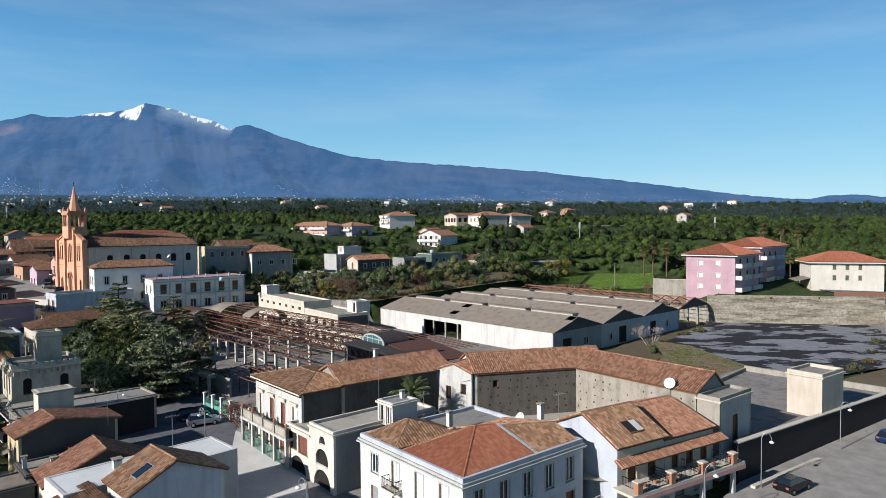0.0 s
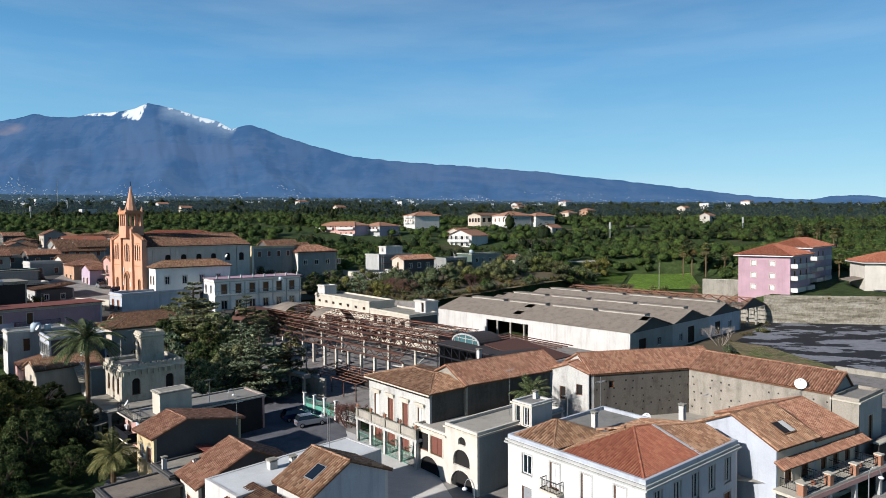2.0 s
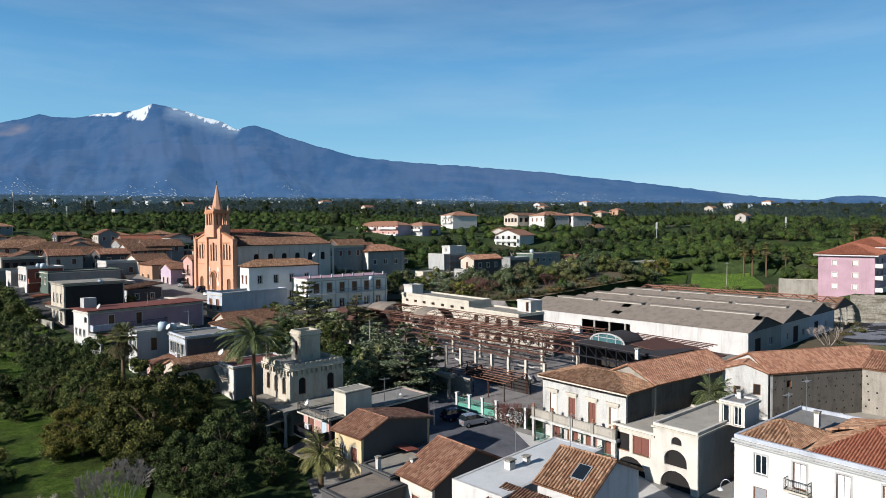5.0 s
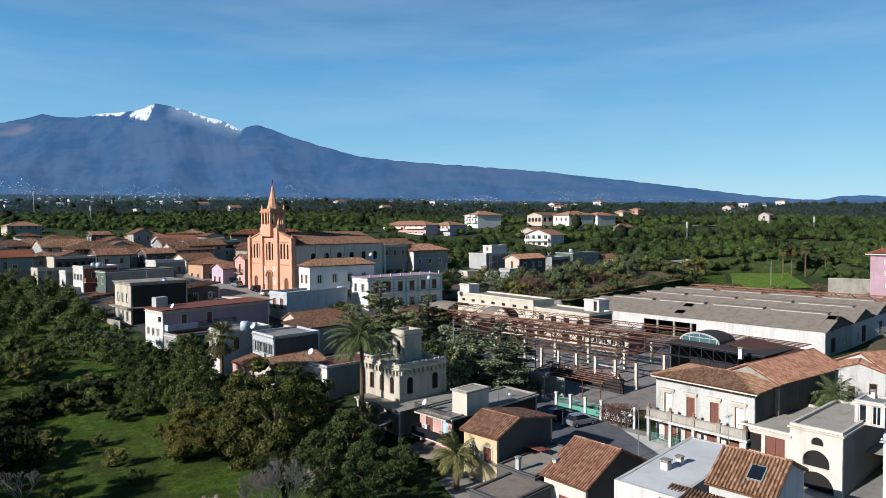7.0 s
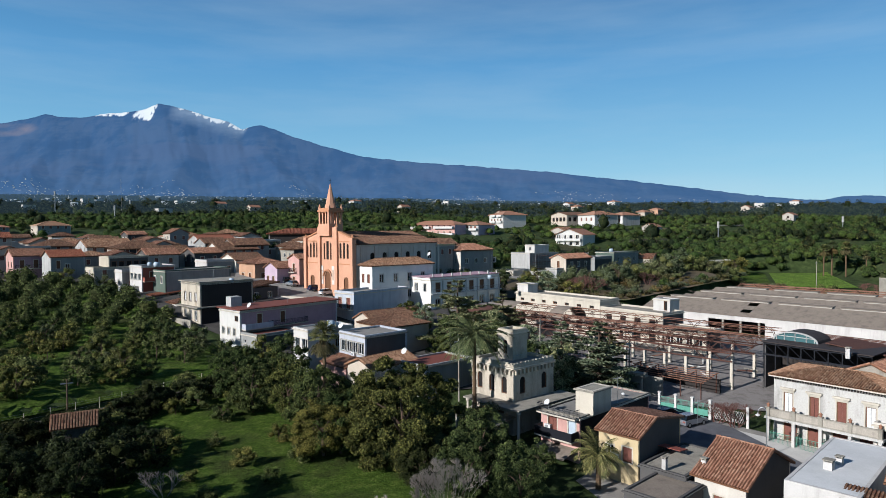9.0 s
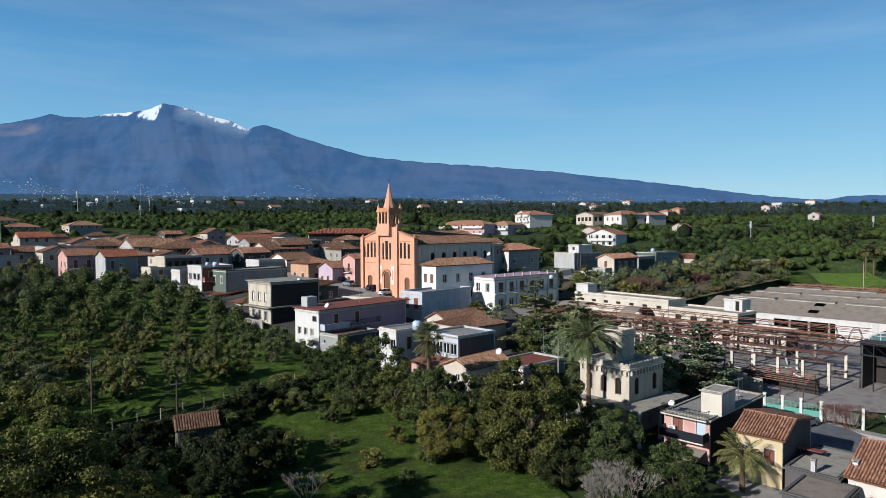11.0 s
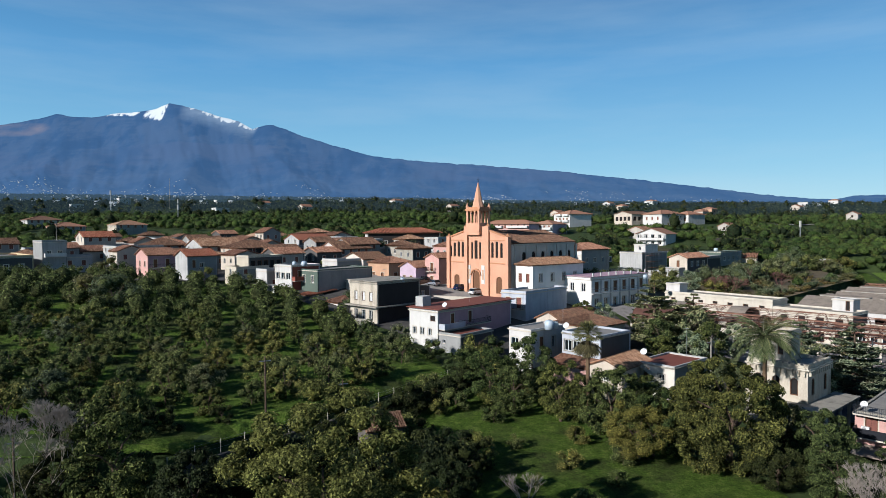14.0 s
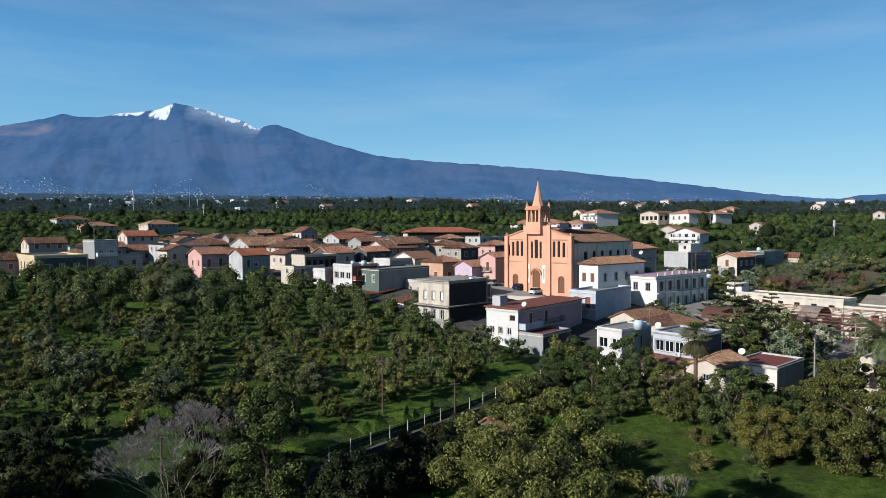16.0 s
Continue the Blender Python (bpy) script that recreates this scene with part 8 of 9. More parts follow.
plant(olv2, [(x, 178 + (x + 15) * 0.8 + (i * 7) % 13, 0.7 + 0.09 * (i * 5 % 7)) for i, x in enumerate(np.linspace(-30, 42, 19))] + [(-30, 178, 0.8), (-36, 184, 0.9), (-40, 178, 0.7), (-47, 186, 0.8), (42, 186, 0.7), (50, 190, 0.8), (-58, 182, 0.9), (-66, 186, 0.8)], 14, "trees beyond the works")
b4 = bare_tree("bare_tree", "brown leafless tree beyond the works", 17, 7.0, "bare_red", 0.6, 6, 0.14, 4)
plant([b4], [(-25.0, 168.0, 1.0), (-27.5, 170.5, 0.8), (62.0, 190.0, 0.9), (-6.0, 180.0, 0.7)], 15)


# tall grass of the meadow
MEADOW = ((-134, 48), (-123.4, 63.4), (-95, 99.4), (-84, 92), (-80, 80), (-72, 64), (-70, 44))
rng0 = np.random.default_rng(90)
gp = np.column_stack([rng0.uniform(-134, -70, 130000), rng0.uniform(44, 101, 130000)])
gp = np.array([p for p in gp if inside(MEADOW, p[0], p[1]) and noise.noise(Vector((p[0] * 0.12, p[1] * 0.12, 1))) > rng0.uniform(-0.6, 0.35)])
gz = np.array([ground_z(x, y) for x, y in gp])
gc = np.column_stack([gp, gz + 0.18])
gv = leaf_quads(rng0, gc - [0, 0, 0.08], np.tile([-0.3, -0.6, 1.2], (len(gc), 1)), 0.15, 1.6)[:, :3]
tagged(new("meadow_grass", quads_mesh("meadow_grass", gv, "grass")), "rough green tufts of meadow grass", "grass", kind="stuff")


# far groves: rows on the terraced hillside, then woods towards the volcano
def far_spots(y0, y1, gap, seed, drop):
    rnd = random.Random(seed)
    out = []
    y = y0
    while y < y1:
        x = -0.80 * y - 130
        while x < 0.78 * y + 30:
            X, Y = x + rnd.uniform(-0.4, 0.4) * gap, y + rnd.uniform(-0.35, 0.35) * gap
            dens = noise.noise(Vector((X * 0.006, Y * 0.02, 2.0))) + 0.5 * noise.noise(Vector((X * 0.03, Y * 0.05, 9.0)))
            if rnd.random() > drop + 0.75 * (dens > 0.22) and clear_of_town(X, Y):
                out.append((X, Y))
            x += gap
        y += gap
    return out


TOWN = (((-20, 246), (32, 246), (36, 270), (-14, 274)), ((-60, 150), (-40, 160), (30, 198), (46, 206), (22, 218), (-60, 202)),
        ((-246, 150), (-200, 150), (-118, 120), (-60, 112), (-36, 186), (-70, 230), (-100, 262), (-236, 262)),
        ((-60, 60), (70, 60), (130, 150), (136, 212), (60, 184), (-36, 172), (-70, 120)),
        ((30, 178), (70, 178), (84, 205), (84, 236), (78, 241), (52, 243), (38, 246), (26, 216)), ((-70, 180), (-36, 180), (-30, 206), (-62, 208)), ((-46, 194), (16, 192), (16, 236), (-46, 226)),
        ((-90, 288), (-28, 288), (-28, 322), (-90, 322)), ((-20, 276), (16, 276), (16, 300), (-20, 310)), ((-52, 350), (60, 350), (60, 386), (-52, 386)), ((10, 204), (44, 204), (44, 226), (10, 226)))


def clear_of_town(x, y):
    return not any(inside(p, x, y) for p in TOWN)


near_far = far_spots(178, 430, 4.5, 21, 0.14)
mid_far = far_spots(430, 900, 9.5, 22, 0.15)
out_far = far_spots(900, 2500, 24.0, 23, 0.3)
grove_stuff("grove", "dark green citrus rows on the far slope", near_far[::2], 31, "far_leaf", 74, 0.46, 2.1, 2.8, spread=0.35, loose=0.3, heart="far_canopy")
grove_stuff("grove", "deep green trees on the far slope", near_far[1::2], 32, "far_leaf", 74, 0.46, 2.1, 3.2, spread=0.45, loose=0.3, heart="far_canopy")
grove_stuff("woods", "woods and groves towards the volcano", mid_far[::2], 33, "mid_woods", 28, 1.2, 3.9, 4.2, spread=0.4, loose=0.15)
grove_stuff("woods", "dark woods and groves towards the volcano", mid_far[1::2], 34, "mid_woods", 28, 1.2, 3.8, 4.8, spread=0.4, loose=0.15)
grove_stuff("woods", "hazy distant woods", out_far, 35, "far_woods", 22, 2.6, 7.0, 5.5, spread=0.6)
grove_stuff("woods", "tall dark trees standing above the groves", far_spots(230, 1300, 40.0, 24, 0.5), 36, "carob", 90, 0.8, 3.0, 7.0, spread=0.4, loose=0.4, heart="wood_canopy")


def hedge_lines():
    """Windbreaks along the terraces of the far groves."""
    rnd = random.Random(61)
    pts = []
    for k in range(26):
        y0 = 240 + 23 * k + rnd.uniform(-6, 6)
        a = rnd.uniform(-0.7, 0.45) * y0
        b = a + rnd.uniform(0.12, 0.45) * y0
        tilt, x = rnd.uniform(-0.12, 0.2), a
        while x < b:
            y = y0 + tilt * (x - a) + 5 * noise.noise(Vector((x * 0.02, y0, 0)))
            if clear_of_town(x, y):
                pts.append((x, y))
            x += rnd.uniform(2.2, 4.4)
    grove_stuff("hedge", "dark windbreak hedges along the far terraces", pts, 62, "carob", 40, 0.7, 1.9, 4.2, "hedge", 0.4, loose=0.3, heart="wood_canopy")


hedge_lines()


def far_village():
    """Pale specks of hamlets on the plain and the foot of the volcano."""
    rnd = random.Random(77)
    mb = Mesh()
    for i in range(4880):
        if i >= 4600:
            y = rnd.uniform(1500, 3600)
            x = rnd.uniform(-0.3, 0.82) * y
            z = G(x, y) + 2.0 + y * 0.0012
            k = 0.9
        elif i < 420:
            y = rnd.uniform(650, 2700)
            x = rnd.uniform(-0.82, 0.78) * y
            z = G(x, y) + 2.0 + y * 0.0012
            k = 0.8
        else:
            s = rnd.uniform(-860, 700)
            f = rnd.uniform(0.0, 1.0) ** 1.6 * (0.36 if s < 100 else 0.7)
            if noise.noise(Vector((s * 0.012, f * 9.0, 5))) + 0.5 * noise.noise(Vector((s * 0.05, f * 30.0, 8))) < -0.1:
                continue
            x, y, z = slope_at(s, f)
            k = 0.85
        w, h = k * rnd.uniform(2.5, 7), k * rnd.uniform(2.0, 3.6)
        mb.box(x, y, z - 4, x + w, y + w, z + h)
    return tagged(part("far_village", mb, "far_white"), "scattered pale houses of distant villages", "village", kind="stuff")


far_village()
small2 = [leafy_tree("garden_tree", "leafy tree in a town garden", 171 + k, 2.0, 3.6, 0.6, 380, 0.3, ("citrus", "broad", "olive")[k], 6, 0.1) for k in range(3)]
plant(small2, [(-92.5, 109.0, 1.1), (-89.0, 112.5, 0.8), (-79.5, 115.5, 1.0), (-66.5, 121.0, 1.1), (-101.5, 126.0, 1.0), (-117.5, 139.0, 0.9), (-105.0, 143.0, 0.8), (-139.5, 147.0, 0.8), (-145.0, 157.0, 0.8), (-158.5, 163.0, 1.1), (-184.0, 171.0, 1.0), (-190.0, 176.0, 1.2), (-196.0, 170.0, 1.0), (-121.0, 216.0, 1.4), (-110.0, 222.0, 1.3), (-140.0, 226.0, 1.3), (-100.0, 214.0, 1.2), (-90.0, 206.0, 1.2), (-82.0, 198.0, 1.1), (-74.0, 196.0, 1.0), (-160.0, 214.0, 1.3), (-178.0, 218.0, 1.3), (-198.0, 214.0, 1.3), (-150.0, 190.0, 1.0), (-132.0, 186.0, 0.9), (-57.0, 170.0, 1.1), (-62.0, 176.0, 1.0), (-40.0, 172.0, 0.9)], 19, "town garden trees")


scrubs = [leafy_tree("scrub_bush", "low dry grey-brown scrub bush", 201 + k, 1.5, 1.7, 0.0, 230, 0.26, ("scrub", "olive", "scrub")[k], 4, 0.05, "bush") for k in range(3)]
rnd = random.Random(12)
SCRUB = ((-60, 152), (-42, 168), (-18, 163), (26, 201), (44, 206), (58, 184), (46, 212), (20, 214), (-32, 192), (-62, 172))
bush_at = []
while len(bush_at) < 70:
    x, y = rnd.uniform(-62, 58), rnd.uniform(152, 214)
    if inside(SCRUB, x, y):
        bush_at.append((x, y, rnd.uniform(0.5, 1.3)))
LOT_EDGE = ((41, 121), (44, 128), (52, 139), (60, 150), (64, 155.5), (44, 106), (49, 100), (54, 98), (60, 100), (68, 104), (73, 109), (80, 118), (88, 129), (96, 141), (47, 119), (57, 143), (36, 108), (39, 113), (33, 104))
bush_at += [(x + rnd.uniform(-1, 1), y + rnd.uniform(-1, 1), rnd.uniform(0.35, 0.8)) for x, y in LOT_EDGE]
plant(scrubs, bush_at, 22, "scrub bushes")

# bushes along the cut above the works and on top of the rock face
EDGE = ((-40, 165), (-18, 160.8), (30, 201.5))
bank = []
for (xa, ya), (xb, yb) in zip(EDGE, EDGE[1:]):
    n = int(math.hypot(xb - xa, yb - ya) / 2.6)
    bank += [(xa + (xb - xa) * i / n + rnd.uniform(-0.6, 0.8), ya + (yb - ya) * i / n + rnd.uniform(-1.2, 1.2), rnd.uniform(0.5, 1.2)) for i in range(n)]
bank += [(67 + 2.4 * i + rnd.uniform(-0.8, 0.8), 161.6 - 0.47 * i + rnd.uniform(0.0, 0.8), rnd.uniform(0.35, 0.7)) for i in range(16)]
plant([copy_thing(ob, Matrix()) for ob in scrubs], bank, 23, "scrub bushes")

# ---- fittings of the houses ----
def portico(h, sy):
    """Pillared porch along the L face with a balustrade above and a green fence between the pillars."""
    z, deep = 3.3, 1.95
    part("porch_slab", Mesh().box(-deep, -0.1, z - 0.28, -0.003, sy + 0.3, z), "ruin", h)
    for u in (0.2, 3.0, 5.9, 8.7, 11.5):
        part("pillar", Mesh().box(-deep + 0.05, u - 0.17, -1.0, -deep + 0.4, u + 0.17, z - 0.283), "ruin", h)
        p = part("pedestal", Mesh().box(-deep + 0.02, u - 0.2, z + 0.003, -deep + 0.4, u + 0.2, z + 1.02).box(-deep - 0.04, u - 0.26, z + 1.023, -deep + 0.46, u + 0.26, z + 1.12), "concrete", h)
        part("flower_pot", Mesh().lathe([(0.12, 0), (0.2, 0.3), (0.22, 0.34), (0.14, 0.34), (0.02, 0.5)], (-deep + 0.2, u, z + 1.123), 8), "tile_mid", p)
    for a, b in ((0.2, 3.0), (3.0, 5.9), (5.9, 8.7), (8.7, 11.5)):
        bal = part("balustrade", Mesh().box(-deep + 0.1, a + 0.2, z + 0.85, -deep + 0.34, b - 0.2, z + 0.98).box(-deep + 0.12, a + 0.2, z + 0.003, -deep + 0.32, b - 0.2, z + 0.12), "concrete", h)
        part("panel", Mesh().box(-deep + 0.17, a + 0.2, z + 0.123, -deep + 0.27, b - 0.2, z + 0.847), "old_wall", bal)
        fe = Mesh()
        railing(fe, lambda u, d, zz: (d, u, zz), a + 0.2, b - 0.2, -deep + 0.2, 0.2, 1.3, 0.14)
        part("fence", fe, "green_paint", h)
    dent = Mesh()
    for i in range(42):
        dent.box(-0.22, i * sy / 42, 7.45, -0.003, i * sy / 42 + 0.15, 7.75)
    part("cornice_moulding", dent, "soot", h)["kind"] = "stuff"
    part("eaves_cornice", Mesh().box(-0.5, -0.45, 7.753, 0.0, sy + 0.45, 7.9), "stone", h)


portico(villa, 11.6)
ch = bpy.data.objects["balcony_house"]


def brick_terrace(h):
    part("terrace_slab", Mesh().box(-0.6, -2.4, 3.0, 15.2, -0.003, 3.25), "stone", h)
    part("terrace_soffit_beam", Mesh().box(-0.6, -2.45, 2.55, 15.2, -2.15, 2.997), "pink", h)
    for x in (0.3, 4.6, 9.0, 13.6):
        p = part("brick_pillar", Mesh().box(x - 0.3, -2.4, 3.253, x + 0.3, -1.85, 4.25), "tile_mid", h)
        part("pillar_cap", Mesh().box(x - 0.38, -2.48, 4.253, x + 0.38, -1.77, 4.36), "stone", p)
        part("support", Mesh().box(x - 0.2, -2.35, -0.6, x + 0.2, -1.95, 2.547), "pale", h)
    for a, b in ((0.6, 4.3), (4.9, 8.7), (9.3, 13.3)):
        r = Mesh()
        railing(r, lambda u, d, z: (u, d, z), a, b, -2.15, 3.25, 0.8, 0.18)
        part("railing", r, "black_metal", h)
    for x in (2.0, 3.4, 6.4, 10.2, 11.6):
        part("plant_pot", Mesh().lathe([(0.14, 0), (0.2, 0.32), (0.15, 0.32)], (x, -1.4, 3.253), 8), "tile_new", h)
    slope_roof(h, [[(-0.4, -0.95, 5.15), (14.6, -0.95, 5.15), (14.6, -0.01, 5.62), (-0.4, -0.01, 5.62)]], "tile_mid", 0.27, 0.42, 0.1)
    # roof window as plates on the slope: dark paints its shade, white its sunlit reveal
    n = Vector((0, -2.0, 4.3)).normalized()
    c = Vector((3.4, 1.5, 6.8 + 0.04 + 2.0 * 1.5 / 4.3))
    up = Vector((0, 4.3, 2.0)).normalized()
    for nm, x0, x1, hh, lift, mt in (("roof_window_frame", -0.95, 1.0, 0.8, 0.24, "tile_dull"), ("roof_opening", -0.85, 0.1, 0.7, 0.26, "dark_in"), ("opening_reveal", 0.1, 0.9, 0.7, 0.265, "chalk")):
        base = [c + Vector((x, 0, 0)) + up * (sy_ * hh) for x, sy_ in ((x0, -1), (x1, -1), (x1, 1), (x0, 1))]
        part(nm, Mesh().prism(base, n * lift), mt, h)


brick_terrace(ch)


def roof_light(h, x, y, z, nx, nz, w=0.6, l=0.8):
    """A flat roof window on a slope whose normal leans along local x."""
    n = Vector((nx, 0, nz)).normalized()
    up = Vector((-nz * (1 if nx > 0 else -1), 0, abs(nx))).normalized()
    c = Vector((x, y, z))
    for nm, hw, hh, lift, mt in (("roof_window_frame", w, l, 0.16, "shutter_grey"), ("roof_window_pane", w - 0.09, l - 0.09, 0.19, "glass")):
        part(nm, Mesh().prism([c + Vector((0, a * hw, 0)) + up * (b * hh) for a, b in ((-1, -1), (1, -1), (1, 1), (-1, 1))], n * lift), mt, h)


roof_light(bpy.data.objects["ridge_house"], 1.7, 1.7, 6.59 + 1.8 * 1.7 / 3.6, -1.8, 3.6)


# ---- small roof things ----
def satellite_dish(x, y, z, face=200.0, r=0.55, pole=1.0):
    t = thing("satellite_dish", x, y, z, face, "white satellite dish on a short pole", "dish", "satellite dishes")
    part("pole", Mesh().tube((0, 0, 0), (0, 0, pole), 0.03, 0.03, 6), "steel", t)
    mb = Mesh()
    prof = [(0.02, 0.0), (r * 0.4, 0.03), (r * 0.75, 0.1), (r, 0.2), (r, 0.23), (r * 0.7, 0.13), (0.02, 0.04)]
    mb.lathe(prof, (0, 0, 0), 14)
    tilt = pose(0.05, 0, pole + 0.1, 0, 58, 0)
    mb.v = [tuple(tilt @ Vector(v)) for v in mb.v]
    part("reflector", mb, "frame", t, smooth=True)
    part("feed_arm", Mesh().tube(tuple(tilt @ Vector((-r, 0, 0.1))), tuple(tilt @ Vector((0, 0, r * 1.1))), 0.02, 0.02, 5), "steel", t)
    return t


def antenna(x, y, z, h=3.0, yaw=40.0):
    t = thing("tv_antenna", x, y, z, yaw, "thin aluminium television aerial on a mast", "antenna", "roof aerials")
    part("mast", Mesh().tube((0, 0, 0), (0, 0, h), 0.025, 0.02, 5), "steel", t)
    mb = Mesh()
    mb.tube((-0.6, 0, h * 0.93), (0.7, 0, h * 0.93), 0.015, 0.015, 4)
    for i in range(8):
        q = -0.55 + i * 0.17
        mb.tube((q, -0.3 + i * 0.012, h * 0.93), (q, 0.3 - i * 0.012, h * 0.93), 0.01, 0.01, 4)
    part("elements", mb, "steel", t)
    return t


def water_tank(x, y, z, r=0.6, h=1.3, material="tank", label="pale blue round water tank on a roof"):
    t = thing("water_tank", x, y, z, 0, label, "tank", "roof water tanks")
    part("body", Mesh().lathe([(0.02, 0), (r, 0), (r, h * 0.45), (r * 1.03, h * 0.5), (r, h * 0.55), (r * 0.98, h * 0.8), (r * 0.7, h * 0.96), (0.2, h)], (0, 0, 0), 16), material, t, smooth=True)
    part("lid", Mesh().lathe([(0.22, h - 0.01), (0.22, h + 0.06), (0.02, h + 0.08)], (0, 0, 0), 10), "car_blue", t)
    return t


def air_conditioner(x, y, z, yaw):
    t = thing("air_conditioner", x, y, z, yaw, "white air conditioner box on the house wall", "air conditioner", "air conditioners")
    part("case", Mesh().box(-0.3, 0, 0, 0, 0.8, 0.55), "frame", t)
    part("fan_grille", Mesh().tube((-0.301, 0.5, 0.28), (-0.33, 0.5, 0.28), 0.21, 0.21, 14), "shutter_grey", t)
    return t


def chimney(x, y, z, w=0.5, h=1.0, yaw=42.0, material="white"):
    t = thing("chimney", x, y, z, yaw, "small rendered chimney with a capped top", "chimney", "chimneys")
    part("shaft", Mesh().box(-w / 2, -w / 2, -0.5, w / 2, w / 2, h), material, t)
    part("cap", Mesh().box(-w / 2 - 0.08, -w / 2 - 0.08, h + 0.15, w / 2 + 0.08, w / 2 + 0.08, h + 0.22), "concrete", t)
    for a, b in ((-1, -1), (1, -1), (1, 1), (-1, 1)):
        part("cap_post", Mesh().box(a * w * 0.42 - 0.05, b * w * 0.42 - 0.05, h + 0.003, a * w * 0.42 + 0.05, b * w * 0.42 + 0.05, h + 0.147), "concrete", t)
    return t


for q in ((8.6, 71.0, 3.0, 215, 0.62, 1.6), (24.6, 69.2, 7.6, 235, 0.62, 1.2), (-68.2, 96.5, 6.8, 230, 0.5, 0.6), (-78.5, 102.2, 9.7, 230, 0.5, 0.7), (-97.5, 117.0, 11.4, 230, 0.5, 0.5), (-66.0, 154.5, 18.6, 220, 0.5, 0.9), (-50.5, 74.0, 5.2, 210, 0.4, 0.6)):
    satellite_dish(*q)
for q in ((2.3, 66.5, 3.0, 7.5), (-7.0, 68.2, 6.0, 5.2), (-2.0, 62.0, 6.6, 3.4), (11.0, 61.0, 7.0, 3.2), (-42.0, 76.5, 5.1, 3.2), (-53.0, 82.4, 7.6, 2.2), (-61.5, 98.0, 6.6, 4.4), (-78.0, 108.5, 9.4, 3.0), (-24.0, 56.0, 6.8, 3.0), (-110.0, 133.5, 15.0, 2.6), (-93.0, 126.0, 11.2, 2.6), (-58.0, 150.5, 14.4, 2.4), (-76.0, 150.0, 18.6, 2.6), (-132.0, 157.5, 17.2, 2.8), (-120.5, 158.0, 16.2, 2.8), (-36.0, 68.0, 5.2, 2.6)):
    antenna(*q)
for q in ((-80.8, 105.0, 9.5, 0.75, 1.5), (-79.6, 106.2, 9.5, 0.5, 1.1, "frame", "white round water tank on a roof"), (-131.5, 155.0, 16.9, 0.7, 1.2), (-134.6, 158.0, 16.9, 0.5, 1.0), (-52.0, 150.0, 14.0, 0.5, 0.9), (-106.5, 134.0, 14.8, 0.5, 0.9), (-4.0, 220.0 + 8, 17.0, 0.7, 1.3)):
    water_tank(*q)
for q in ((-37.9, 61.4, 2.6, 0.45, 1.3), (-36.3, 63.2, 2.6, 0.4, 0.9), (-41.3, 62.3, 2.5, 0.4, 1.2), (-29.2, 56.5, 4.9, 0.7, 0.6), (-27.6, 57.6, 4.9, 0.5, 0.5), (-4.4, 66.9, 8.1, 0.4, 0.7), (9.6, 63.3, 7.4, 0.5, 0.9), (0.5, 61.5, 7.3, 0.45, 0.8), (-9.2, 86.0, 8.8, 0.5, 0.8)):
    chimney(*q)
for q in ((-50.2, 73.6, 3.0, 44), (-76.0, 99.6, 6.2, 42), (-10.9, 63.5, 3.2, 41), (-97.9, 116.6, 6.6, 49), (-44.6, 65.9, 2.4, 46)):
    air_conditioner(*q)


def terrace_front():
    """Balcony, awning and railing on the pink end of the long flat house."""
    h = bpy.data.objects["terrace_house"]
    mp_ = at_face("L", 15.0, 5.2)
    balcony(h, mp_, 0.1, 5.1, 2.6, 1.4, "black_metal", "stone")
    b = balcony(h, mp_, 0.0, 5.2, 5.0, 0.9)
    part("awning", Mesh().prism([(-2.6, 0.3, 0.9), (0, 0.3, 1.5), (0, 5.0, 1.5), (-2.6, 5.0, 0.9)], (0, 0, 0.06)), "fibre", h)
    part("curtain", Mesh().box(-0.06, 0.5, 2.8, -0.035, 1.4, 4.7), "tank", h)


terrace_front()


def castle_trim():
    h = bpy.data.objects["castle_villa"]
    for face, w in (("L", 7.2), ("R", 7.7)):
        mp_ = at_face(face, 7.7, 7.2)
        n = int(w / 0.7)
        for i in range(n):
            u = (i + 0.5) * w / n
            part("corbel", bar(mp_, u - 0.14, u + 0.14, -0.3, -0.003, 7.4, 8.0), "sand", h)
            part("merlon", bar(mp_, u - 0.2, u + 0.2, -0.02, 0.25, 8.653, 8.82), "sand", h)
        part("corbel_table", bar(mp_, 0, w, -0.32, -0.003, 8.003, 8.05), "sand", h)
    t = bpy.data.objects["castle_tower"]
    for face, w in (("L", 2.6), ("R", 2.8)):
        mp_ = at_face(face, 2.8, 2.6)
        part("cap", bar(mp_, -0.1, w + 0.1, -0.1, -0.023, 3.55, 3.75), "sand", t)
        part("string_course", bar(mp_, -0.1, w + 0.1, -0.14, -0.003, 3.0, 3.2), "sand", t)
    v = Mesh().prism([(-3.2, -0.4, 1.9), (0, -0.4, 2.3), (0, 7.0, 2.3), (-3.2, 7.0, 1.9)], (0, 0, 0.1))
    part("veranda_roof", v, "concrete", h)
    for u in (0.0, 3.4, 6.8):
        part("veranda_post", Mesh().box(-3.1, u, -0.6, -2.85, u + 0.25, 1.9), "stone", h)


castle_trim()


